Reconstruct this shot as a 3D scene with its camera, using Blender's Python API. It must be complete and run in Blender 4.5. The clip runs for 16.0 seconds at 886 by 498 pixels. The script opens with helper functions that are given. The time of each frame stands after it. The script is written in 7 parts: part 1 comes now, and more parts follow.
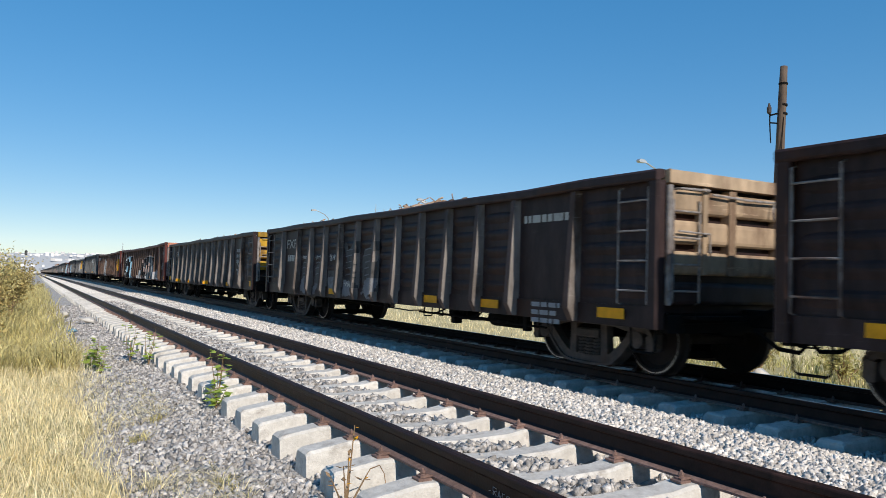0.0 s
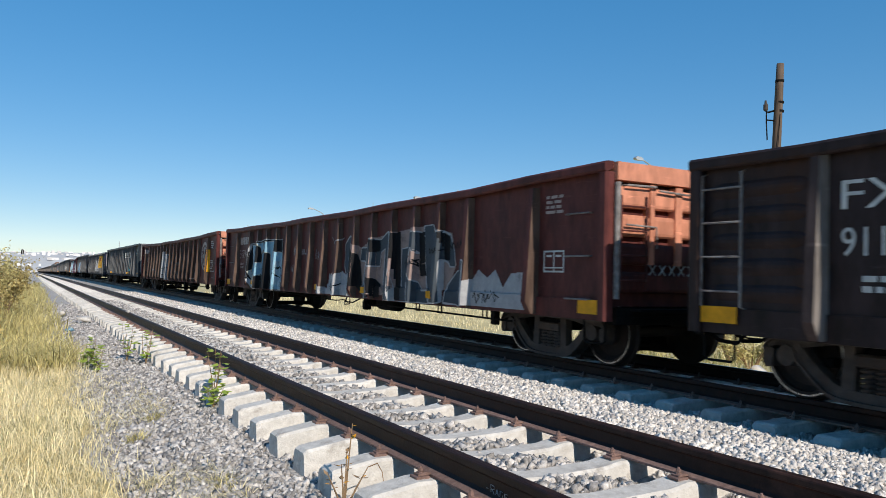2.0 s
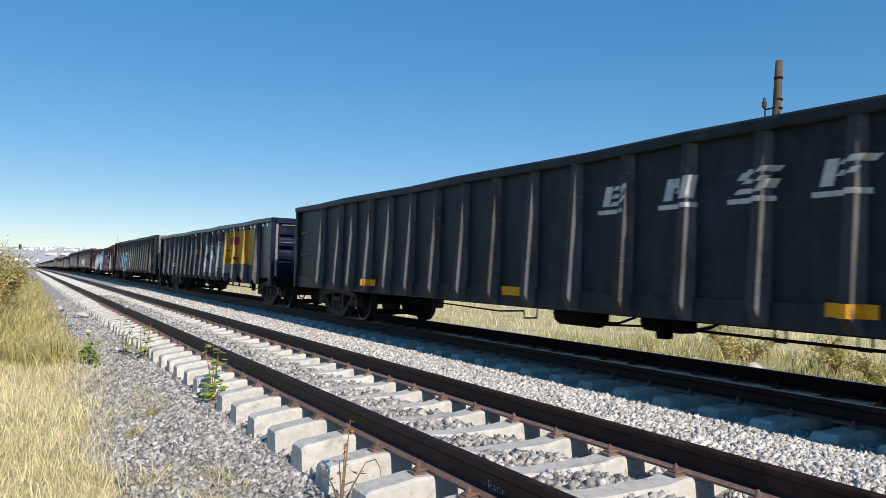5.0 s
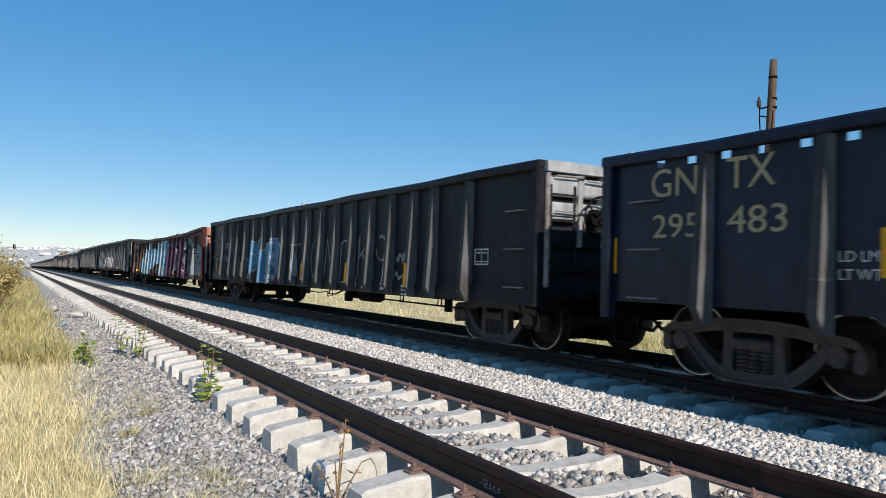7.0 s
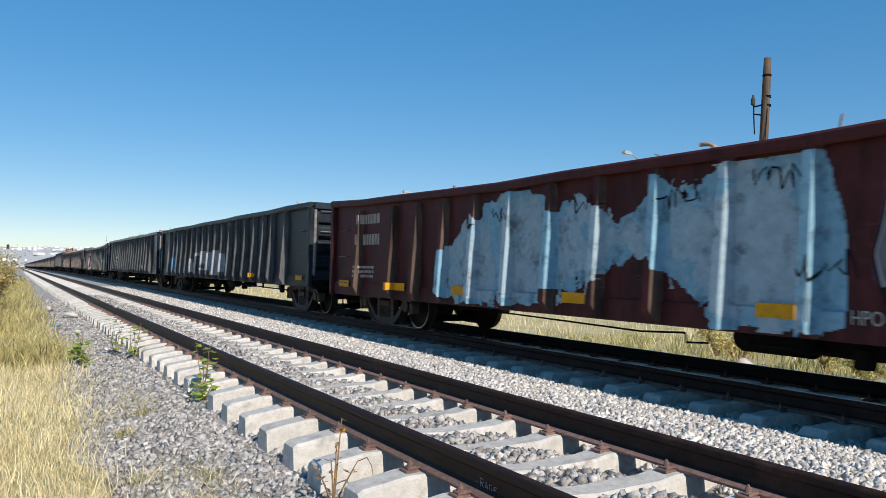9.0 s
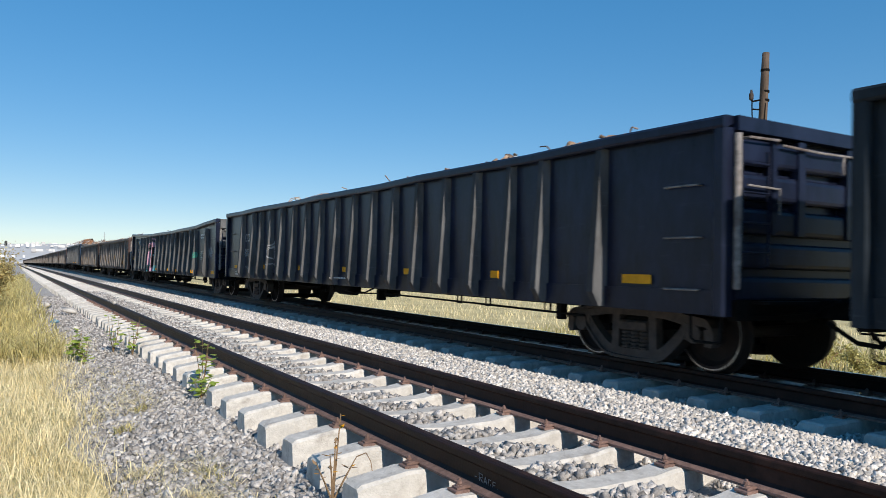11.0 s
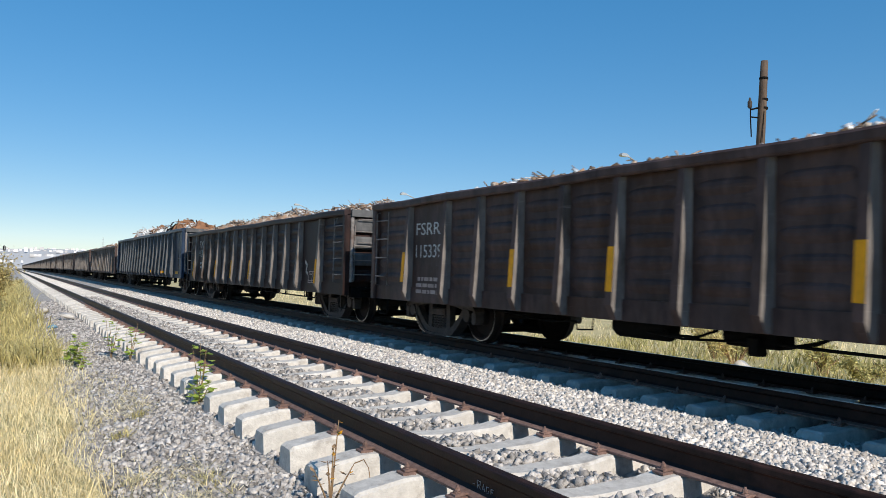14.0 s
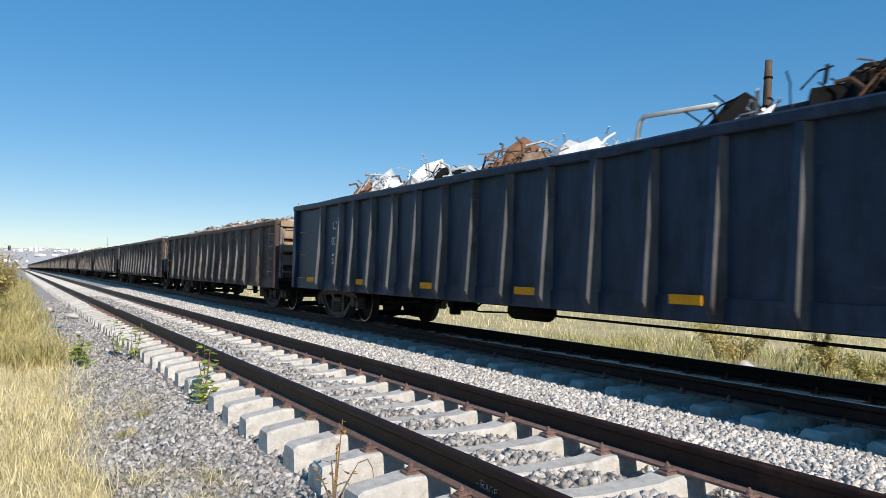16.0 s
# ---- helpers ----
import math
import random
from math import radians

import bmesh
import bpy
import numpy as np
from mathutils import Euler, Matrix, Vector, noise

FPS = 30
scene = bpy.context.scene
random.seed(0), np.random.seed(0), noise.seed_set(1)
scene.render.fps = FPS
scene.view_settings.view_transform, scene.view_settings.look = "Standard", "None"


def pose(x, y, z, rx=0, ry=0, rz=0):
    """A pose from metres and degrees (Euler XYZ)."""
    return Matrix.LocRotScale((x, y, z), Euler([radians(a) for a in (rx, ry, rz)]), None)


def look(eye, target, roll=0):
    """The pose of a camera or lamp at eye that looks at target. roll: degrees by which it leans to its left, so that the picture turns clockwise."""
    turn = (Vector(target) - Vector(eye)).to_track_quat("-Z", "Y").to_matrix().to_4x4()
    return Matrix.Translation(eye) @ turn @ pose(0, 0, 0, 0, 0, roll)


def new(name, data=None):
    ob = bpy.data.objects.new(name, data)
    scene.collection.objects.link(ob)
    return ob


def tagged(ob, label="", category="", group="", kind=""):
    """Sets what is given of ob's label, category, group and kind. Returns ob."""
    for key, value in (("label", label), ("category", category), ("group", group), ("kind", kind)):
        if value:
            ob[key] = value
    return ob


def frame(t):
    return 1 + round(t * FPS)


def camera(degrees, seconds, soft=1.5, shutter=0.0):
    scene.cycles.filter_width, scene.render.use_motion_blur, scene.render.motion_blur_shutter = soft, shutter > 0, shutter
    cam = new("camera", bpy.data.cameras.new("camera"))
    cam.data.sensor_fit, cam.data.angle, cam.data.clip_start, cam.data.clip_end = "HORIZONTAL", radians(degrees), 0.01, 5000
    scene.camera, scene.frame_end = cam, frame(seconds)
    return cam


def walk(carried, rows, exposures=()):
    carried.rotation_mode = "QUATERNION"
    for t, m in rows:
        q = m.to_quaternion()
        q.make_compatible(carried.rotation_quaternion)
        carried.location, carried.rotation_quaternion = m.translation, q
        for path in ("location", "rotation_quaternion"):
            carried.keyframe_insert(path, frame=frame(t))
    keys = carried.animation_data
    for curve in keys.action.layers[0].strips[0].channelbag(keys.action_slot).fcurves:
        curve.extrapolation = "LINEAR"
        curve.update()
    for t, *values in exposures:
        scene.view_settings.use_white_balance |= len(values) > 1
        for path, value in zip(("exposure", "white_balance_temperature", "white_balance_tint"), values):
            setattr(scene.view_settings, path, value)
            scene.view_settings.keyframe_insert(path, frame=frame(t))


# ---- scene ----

# ------------------------------------------------------------ camera
EYE = Vector((0.0, 0.0, 1.20))
FOV = 61.4


def aim(turn, tilt, lean):
    """A hand-held look from the one standpoint: turn from the track's line, tilt, lean, in degrees."""
    a, b = radians(turn), radians(tilt)
    way = Vector((math.sin(a) * math.cos(b), math.cos(a) * math.cos(b), math.sin(b)))
    return look(EYE, EYE + way, lean)


cam = camera(FOV, 16.0, 0.65, 0.08)
LOOKS = [
    (0.0, 29.237, 2.376, 1.708),
    (0.5, 29.377, 2.511, 1.815),
    (1.0, 29.318, 2.438, 1.790),
    (1.5, 29.476, 2.205, 1.771),
    (2.0, 29.454, 2.230, 1.548),
    (2.5, 29.378, 2.485, 1.389),
    (3.0, 29.306, 2.213, 1.437),
    (3.5, 29.489, 2.091, 1.460),
    (4.0, 29.486, 1.990, 1.612),
    (6.5, 29.802, 1.911, 1.696),
    (7.0, 29.940, 1.886, 1.615),
    (7.5, 30.072, 1.837, 1.610),
    (8.0, 30.055, 1.844, 1.615),
    (8.5, 30.142, 1.886, 1.606),
    (9.0, 30.300, 1.803, 1.419),
    (11.5, 30.392, 1.431, 1.262),
    (12.0, 30.275, 1.519, 1.251),
    (12.5, 30.261, 1.809, 1.404),
    (13.0, 30.350, 1.992, 1.278),
    (13.5, 30.312, 2.078, 1.273),
    (14.0, 30.507, 1.966, 1.487),
    (14.5, 30.262, 2.099, 1.589),
    (15.0, 30.258, 2.037, 1.527),
    (15.5, 30.167, 1.951, 1.477),
    (16.0, 30.223, 1.938, 1.509)]
walk(cam, [(t, aim(a, b, c)) for t, a, b, c in LOOKS])

# ------------------------------------------------------------ light
SUN_TO = Vector((-0.03, -1.5, 1.0)).normalized()
world = bpy.data.worlds.new("world")
scene.world = world
world.use_nodes = True
wn = world.node_tree
sky = wn.nodes.new("ShaderNodeTexSky")
sky.sky_type = "NISHITA"
sky.sun_disc = False
sky.sun_elevation = math.asin(SUN_TO.z)
sky.sun_rotation = radians(180) - math.atan2(SUN_TO.x, -SUN_TO.y)
sky.altitude, sky.air_density, sky.dust_density, sky.ozone_density = 1900, 1.0, 0.0, 3.0
back = wn.nodes["Background"]
back.inputs["Strength"].default_value = 0.10
even = wn.nodes.new("ShaderNodeGamma")
even.inputs["Gamma"].default_value = 0.52
deep = wn.nodes.new("ShaderNodeHueSaturation")
deep.inputs["Hue"].default_value, deep.inputs["Saturation"].default_value, deep.inputs["Value"].default_value = 0.499, 1.89, 2.75
tint = wn.nodes.new("ShaderNodeMix")
tint.data_type, tint.blend_type = "RGBA", "MULTIPLY"
tint.inputs["Factor"].default_value = 1.0
tint.inputs["B"].default_value = (1.02, 1.0, 1.015, 1)
wn.links.new(sky.outputs[0], tint.inputs["A"])
wn.links.new(tint.outputs["Result"], even.inputs["Color"])
wn.links.new(even.outputs[0], deep.inputs["Color"])
wn.links.new(deep.outputs[0], back.inputs["Color"])
sun_data = bpy.data.lights.new("sun", "SUN")
sun_data.energy, sun_data.angle, sun_data.color = 5.0, radians(0.5), (1.0, 0.925, 0.82)
sun = new("sun", sun_data)
sun.matrix_world = look(SUN_TO * 60, (0, 0, 0))
scene.view_settings.exposure = 0.0

# ------------------------------------------------------------ materials
def shade(name, dark, light, scale=6.0, rough=0.8, metal=0.0, bump=0.2, bump_scale=None, stain=None, stain_at=0.62,
          stain_scale=1.3, island=0.0, stretch=(1, 1, 1), vary=0.15, spec=0.5, thin=0.0, scuff=None):
    """A surface with grain between two colours, a large stain, fine relief, and a shift from piece to piece."""
    m = bpy.data.materials.new(name)
    m.use_nodes = True
    t = m.node_tree
    b = t.nodes["Principled BSDF"]
    N, L = t.nodes.new, t.links.new
    co, info, mp = N("ShaderNodeTexCoord"), N("ShaderNodeObjectInfo"), N("ShaderNodeMapping")
    mp.inputs["Scale"].default_value = stretch
    off = N("ShaderNodeVectorMath")
    off.operation = "MULTIPLY_ADD"
    L(info.outputs["Random"], off.inputs[0])
    off.inputs[1].default_value = (17, 31, 11)
    L(co.outputs["Object"], off.inputs[2])
    L(off.outputs[0], mp.inputs["Vector"])
    n1 = N("ShaderNodeTexNoise")
    n1.inputs["Scale"].default_value, n1.inputs["Detail"].default_value, n1.inputs["Roughness"].default_value = scale, 6, 0.65
    L(mp.outputs[0], n1.inputs["Vector"])
    r1 = N("ShaderNodeMapRange")
    r1.inputs["From Min"].default_value, r1.inputs["From Max"].default_value = 0.3, 0.7
    L(n1.outputs["Fac"], r1.inputs["Value"])
    mix = N("ShaderNodeMix")
    mix.data_type = "RGBA"
    mix.inputs["A"].default_value, mix.inputs["B"].default_value = (*dark, 1), (*light, 1)
    L(r1.outputs[0], mix.inputs["Factor"])
    out = mix.outputs["Result"]
    if stain:
        n2 = N("ShaderNodeTexNoise")
        n2.inputs["Scale"].default_value, n2.inputs["Detail"].default_value, n2.inputs["Roughness"].default_value = stain_scale, 8, 0.7
        L(mp.outputs[0], n2.inputs["Vector"])
        r2 = N("ShaderNodeMapRange")
        r2.inputs["From Min"].default_value, r2.inputs["From Max"].default_value = stain_at - 0.07, stain_at + 0.07
        L(n2.outputs["Fac"], r2.inputs["Value"])
        mx = N("ShaderNodeMix")
        mx.data_type = "RGBA"
        L(r2.outputs[0], mx.inputs["Factor"])
        L(out, mx.inputs["A"])
        mx.inputs["B"].default_value = (*stain, 1)
        out = mx.outputs["Result"]
    if scuff:
        ms2 = N("ShaderNodeMapping")
        ms2.inputs["Scale"].default_value = (1.0, 1.3, 11.0)
        L(off.outputs[0], ms2.inputs["Vector"])
        n4 = N("ShaderNodeTexNoise")
        n4.inputs["Scale"].default_value, n4.inputs["Detail"].default_value, n4.inputs["Roughness"].default_value = 1.6, 7, 0.72
        L(ms2.outputs[0], n4.inputs["Vector"])
        r4 = N("ShaderNodeMapRange")
        r4.inputs["From Min"].default_value, r4.inputs["From Max"].default_value, r4.inputs["To Max"].default_value = 0.60, 0.74, 0.7
        L(n4.outputs["Fac"], r4.inputs["Value"])
        mx4 = N("ShaderNodeMix")
        mx4.data_type = "RGBA"
        L(r4.outputs[0], mx4.inputs["Factor"])
        L(out, mx4.inputs["A"])
        mx4.inputs["B"].default_value = (*scuff, 1)
        out = mx4.outputs["Result"]
    hsv = N("ShaderNodeHueSaturation")
    val = N("ShaderNodeMapRange")
    amount = island or vary
    val.inputs["To Min"].default_value, val.inputs["To Max"].default_value = 1 - amount, 1 + amount
    if island:
        geo = N("ShaderNodeNewGeometry")
        L(geo.outputs["Random Per Island"], val.inputs["Value"])
    else:
        L(info.outputs["Random"], val.inputs["Value"])
    L(val.outputs[0], hsv.inputs["Value"])
    L(out, hsv.inputs["Color"])
    L(hsv.outputs[0], b.inputs["Base Color"])
    b.inputs["Metallic"].default_value = metal
    b.inputs["Specular IOR Level"].default_value = spec
    rr = N("ShaderNodeMapRange")
    rr.inputs["To Min"].default_value, rr.inputs["To Max"].default_value = max(rough - 0.12, 0.05), min(rough + 0.12, 1)
    L(n1.outputs["Fac"], rr.inputs["Value"])
    L(rr.outputs[0], b.inputs["Roughness"])
    if bump:
        n3 = N("ShaderNodeTexNoise")
        n3.inputs["Scale"].default_value, n3.inputs["Detail"].default_value = bump_scale or scale * 4, 5
        L(mp.outputs[0], n3.inputs["Vector"])
        bp = N("ShaderNodeBump")
        bp.inputs["Strength"].default_value, bp.inputs["Distance"].default_value = bump, 0.02
        L(n3.outputs["Fac"], bp.inputs["Height"])
        L(bp.outputs[0], b.inputs["Normal"])
    if thin:
        b.inputs["Transmission Weight"].default_value = 0
        tr = N("ShaderNodeBsdfTranslucent")
        L(hsv.outputs[0], tr.inputs["Color"])
        ms = N("ShaderNodeMixShader")
        ms.inputs[0].default_value = thin
        L(b.outputs[0], ms.inputs[1])
        L(tr.outputs[0], ms.inputs[2])
        L(ms.outputs[0], t.nodes["Material Output"].inputs["Surface"])
    return m


RUST = (0.10, 0.042, 0.022)


def wagon_paint(name, colour, light=1.5, rust=RUST, at=0.6, rough=0.5, gloss=0.14):
    return shade(name, tuple(c * 0.65 for c in colour), tuple(c * light * 1.15 for c in colour), 5, rough, 0, 0.12, 40, rust, at, 0.9,
                 stretch=(1, 1, 0.35), vary=0.1, spec=gloss, scuff=tuple(c * 2.2 + 0.018 for c in colour))


def plain_paint(name, colour, at=0.66):
    return shade(name, tuple(c * 0.7 for c in colour), colour, 9, 0.6, 0, 0.05, 60, tuple(c * 0.35 for c in colour), at, 3.0, vary=0.04, spec=0.18)


PAINT = dict(
    brown=wagon_paint("brown_black_paint", (0.0235, 0.0150, 0.0148), 1.8, (0.046, 0.021, 0.014), 0.60),
    umber=wagon_paint("umber_paint", (0.052, 0.034, 0.031), 1.8, (0.055, 0.029, 0.019), 0.60),
    black=wagon_paint("black_paint", (0.0125, 0.013, 0.0155), 1.8, (0.035, 0.024, 0.02), 0.66, 0.45, 0.10),
    navy=wagon_paint("navy_paint", (0.0082, 0.0112, 0.025), 1.7, (0.016, 0.014, 0.016), 0.70, 0.32, 0.22),
    slate=wagon_paint("slate_paint", (0.016, 0.021, 0.027), 1.6, (0.035, 0.027, 0.024), 0.70, 0.45),
    steel=wagon_paint("blue_grey_paint", (0.022, 0.036, 0.064), 1.35, (0.02, 0.027, 0.036), 0.68, 0.42),
    red=wagon_paint("oxide_red_paint", (0.076, 0.020, 0.018), 1.5, (0.04, 0.013, 0.011), 0.62, 0.55),
    rose=wagon_paint("faded_red_paint", (0.082, 0.025, 0.022), 1.5, (0.045, 0.016, 0.013), 0.62, 0.55),
    maroon=wagon_paint("maroon_paint", (0.058, 0.015, 0.015), 1.5, (0.025, 0.011, 0.011), 0.62, 0.55),
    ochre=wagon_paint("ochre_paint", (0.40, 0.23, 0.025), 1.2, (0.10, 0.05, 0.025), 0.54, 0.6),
    sand=wagon_paint("tan_end_paint", (0.33, 0.24, 0.16), 1.2, (0.12, 0.07, 0.045), 0.6, 0.7),
    # paler than the red sides, so sunlight on the ends is in the paint
    coral=wagon_paint("sunlit_red_end_paint", (0.48, 0.20, 0.125), 1.2, (0.16, 0.06, 0.04), 0.62, 0.65),
    # worn posts, and sunlight painted on the flanks that face it
    chalky=wagon_paint("sunlit_worn_post_paint", (0.145, 0.128, 0.117), 1.5, (0.05, 0.03, 0.02), 0.60, 0.7),
    dim=wagon_paint("dull_dark_paint", (0.030, 0.031, 0.035), 1.6, (0.02, 0.018, 0.018), 0.62, 0.55),
    worn=wagon_paint("scuffed_dark_paint", (0.072, 0.073, 0.077), 1.6, (0.02, 0.018, 0.018), 0.62, 0.55),
    # rusty end; also sunlight painted on red wagons' post flanks
    rust=wagon_paint("rusty_end_sunlit_flank_paint", (0.085, 0.055, 0.042), 1.5, (0.05, 0.028, 0.02), 0.58, 0.7),
    # sunlight on dark wagons' ends and post flanks, put into a grey paint
    grey=wagon_paint("dirty_sunlit_grey_paint", (0.10, 0.10, 0.102), 1.3, (0.05, 0.04, 0.035), 0.62, 0.65),
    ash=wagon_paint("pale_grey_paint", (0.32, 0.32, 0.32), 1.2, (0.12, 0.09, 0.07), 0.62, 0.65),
)
INK = dict(
    white=plain_paint("white_stencil_paint", (0.62, 0.62, 0.60)), grey=plain_paint("grey_spray_paint", (0.30, 0.31, 0.33)),
    pale=plain_paint("silver_spray_paint", (0.42, 0.42, 0.43)), blue=plain_paint("blue_spray_paint", (0.13, 0.30, 0.48)),
    sky=plain_paint("pale_blue_spray_paint", (0.26, 0.46, 0.58), 0.6), dark=plain_paint("black_spray_paint", (0.007, 0.007, 0.009)), frost=plain_paint("frosty_blue_white_spray_paint", (0.40, 0.51, 0.58), 0.6), blush=plain_paint("pinkish_grey_spray_paint", (0.33, 0.24, 0.215), 0.6),
    pink=plain_paint("pink_spray_paint", (0.60, 0.34, 0.43)), green=plain_paint("green_spray_paint", (0.10, 0.42, 0.30)),
    tan=plain_paint("tan_lettering_paint", (0.45, 0.37, 0.22)), yellow=plain_paint("yellow_reflective_stripe", (0.82, 0.37, 0.015), 0.7),
    cream=plain_paint("cream_lettering_paint", (0.45, 0.36, 0.33)), ochre=plain_paint("ochre_yellow_paint", (0.50, 0.29, 0.05)), brick=plain_paint("brick_red_paint", (0.24, 0.045, 0.045)), plum=plain_paint("purple_spray_paint", (0.095, 0.042, 0.078)),
    ash=plain_paint("dull_grey_spray_paint", (0.19, 0.195, 0.21), 0.58),
    faint=plain_paint("faded_grey_spray_paint", (0.085, 0.08, 0.078), 0.56),
    slate=plain_paint("dark_slate_spray_paint", (0.060, 0.075, 0.092)),
    teal=plain_paint("teal_spray_paint", (0.10, 0.36, 0.42)), bone=plain_paint("off_white_spray_paint", (0.5, 0.48, 0.44)),
)
IRON = shade("cast_iron_dark", (0.038, 0.031, 0.028), (0.096, 0.075, 0.064), 8, 0.75, 0.0, 0.3, 60, (0.06, 0.034, 0.024), 0.62, spec=0.3)
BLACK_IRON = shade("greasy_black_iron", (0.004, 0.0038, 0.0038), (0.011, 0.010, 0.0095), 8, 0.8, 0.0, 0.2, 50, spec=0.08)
WHEEL = shade("wheel_steel_brown", (0.014, 0.011, 0.010), (0.034, 0.022, 0.018), 6, 0.7, 0.0, 0.15, 40, spec=0.25)
TREAD = shade("worn_bright_steel", (0.28, 0.28, 0.28), (0.5, 0.5, 0.5), 20, 0.3, 1.0, 0.05)
RAIL = shade("rail_rusty_brown", (0.014, 0.0075, 0.0062), (0.038, 0.019, 0.014), 10, 0.55, 0.0, 0.12, 60, (0.058, 0.028, 0.020), 0.62, 2.0, spec=0.16)
CLIP = shade("rusted_clip_steel", (0.13, 0.075, 0.06), (0.27, 0.17, 0.14), 25, 0.8, 0.1, 0.3, 80)
CONCRETE = shade("sunbleached_concrete", (0.46, 0.425, 0.38), (0.66, 0.62, 0.565), 14, 0.9, 0, 0.35, 70, (0.36, 0.32, 0.28), 0.62, 5.0, vary=0.12)
STONE_GREY = shade("dark_grey_ballast_stone", (0.24, 0.222, 0.205), (0.56, 0.52, 0.485), 30, 0.95, 0, 0.4, 90, island=0.50, spec=0.2)
STONE = shade("grey_ballast_stone", (0.44, 0.405, 0.372), (0.76, 0.705, 0.65), 30, 0.95, 0, 0.4, 90, island=0.36, spec=0.2)
BED = shade("ballast_bed_dust", (0.15, 0.139, 0.129), (0.58, 0.54, 0.50), 22, 0.95, 0, 1.0, 26, (0.28, 0.25, 0.20), 0.6, 1.2)
STRAW = shade("dry_straw", (0.72, 0.59, 0.30), (0.94, 0.83, 0.56), 3, 0.8, 0, 0, island=0.34, thin=0.3, spec=0.2)
OLIVE = shade("olive_field_weed", (0.28, 0.26, 0.085), (0.60, 0.53, 0.22), 2, 0.7, 0, 0, island=0.4, thin=0.3)
WEED = shade("yellow_green_weed", (0.36, 0.31, 0.11), (0.72, 0.61, 0.29), 2, 0.7, 0, 0, island=0.4, thin=0.3)
LEAF = shade("fresh_green_leaf", (0.20, 0.30, 0.035), (0.40, 0.46, 0.09), 4, 0.55, 0, 0, island=0.35, thin=0.35)
BUSH_LEAF = shade("dusty_bush_leaf", (0.24, 0.19, 0.06), (0.56, 0.43, 0.17), 2, 0.7, 0, 0, island=0.45, thin=0.3)
STEM = shade("dry_stem", (0.16, 0.10, 0.05), (0.34, 0.22, 0.12), 20, 0.85)
FIELD = shade("dry_grass_field", (0.35, 0.28, 0.13), (0.60, 0.50, 0.26), 0.8, 0.95, 0, 0.8, 14, (0.25, 0.23, 0.09), 0.6, 0.12)
POLE_WOOD = shade("weathered_pole_wood", (0.04, 0.026, 0.018), (0.13, 0.09, 0.065), 9, 0.9, 0, 0.5, 30, stretch=(1, 1, 0.12))
ZINC = shade("galvanised_steel", (0.38, 0.39, 0.40), (0.52, 0.53, 0.54), 12, 0.45, 0.6, 0.05)
RUSTY = shade("deep_orange_rust", (0.12, 0.055, 0.028), (0.34, 0.17, 0.085), 6.0, 0.9, 0.0, 0.4, 30, (0.07, 0.04, 0.03), 0.6, 3.0, island=0.4)
SCRAP = shade("mixed_rusty_scrap", (0.10, 0.058, 0.038), (0.36, 0.235, 0.145), 5.0, 0.8, 0.0, 0.3, 30, (0.42, 0.39, 0.35), 0.58, 4.0, island=0.65)
SCRAP_PALE = shade("pale_scrap_sheet", (0.45, 0.45, 0.45), (0.72, 0.72, 0.70), 3, 0.5, 0.2, 0.2, 20, (0.2, 0.1, 0.06), 0.62, 2.0)
# no air is modelled: distance haze is mixed into these pale colours
TOWN = shade("distant_house_walls", (0.48, 0.46, 0.45), (0.72, 0.70, 0.68), 0.02, 0.9, 0, 0, island=0.3)
HILL = shade("distant_hillside", (0.42, 0.41, 0.40), (0.54, 0.53, 0.52), 0.01, 0.95, 0, 0)


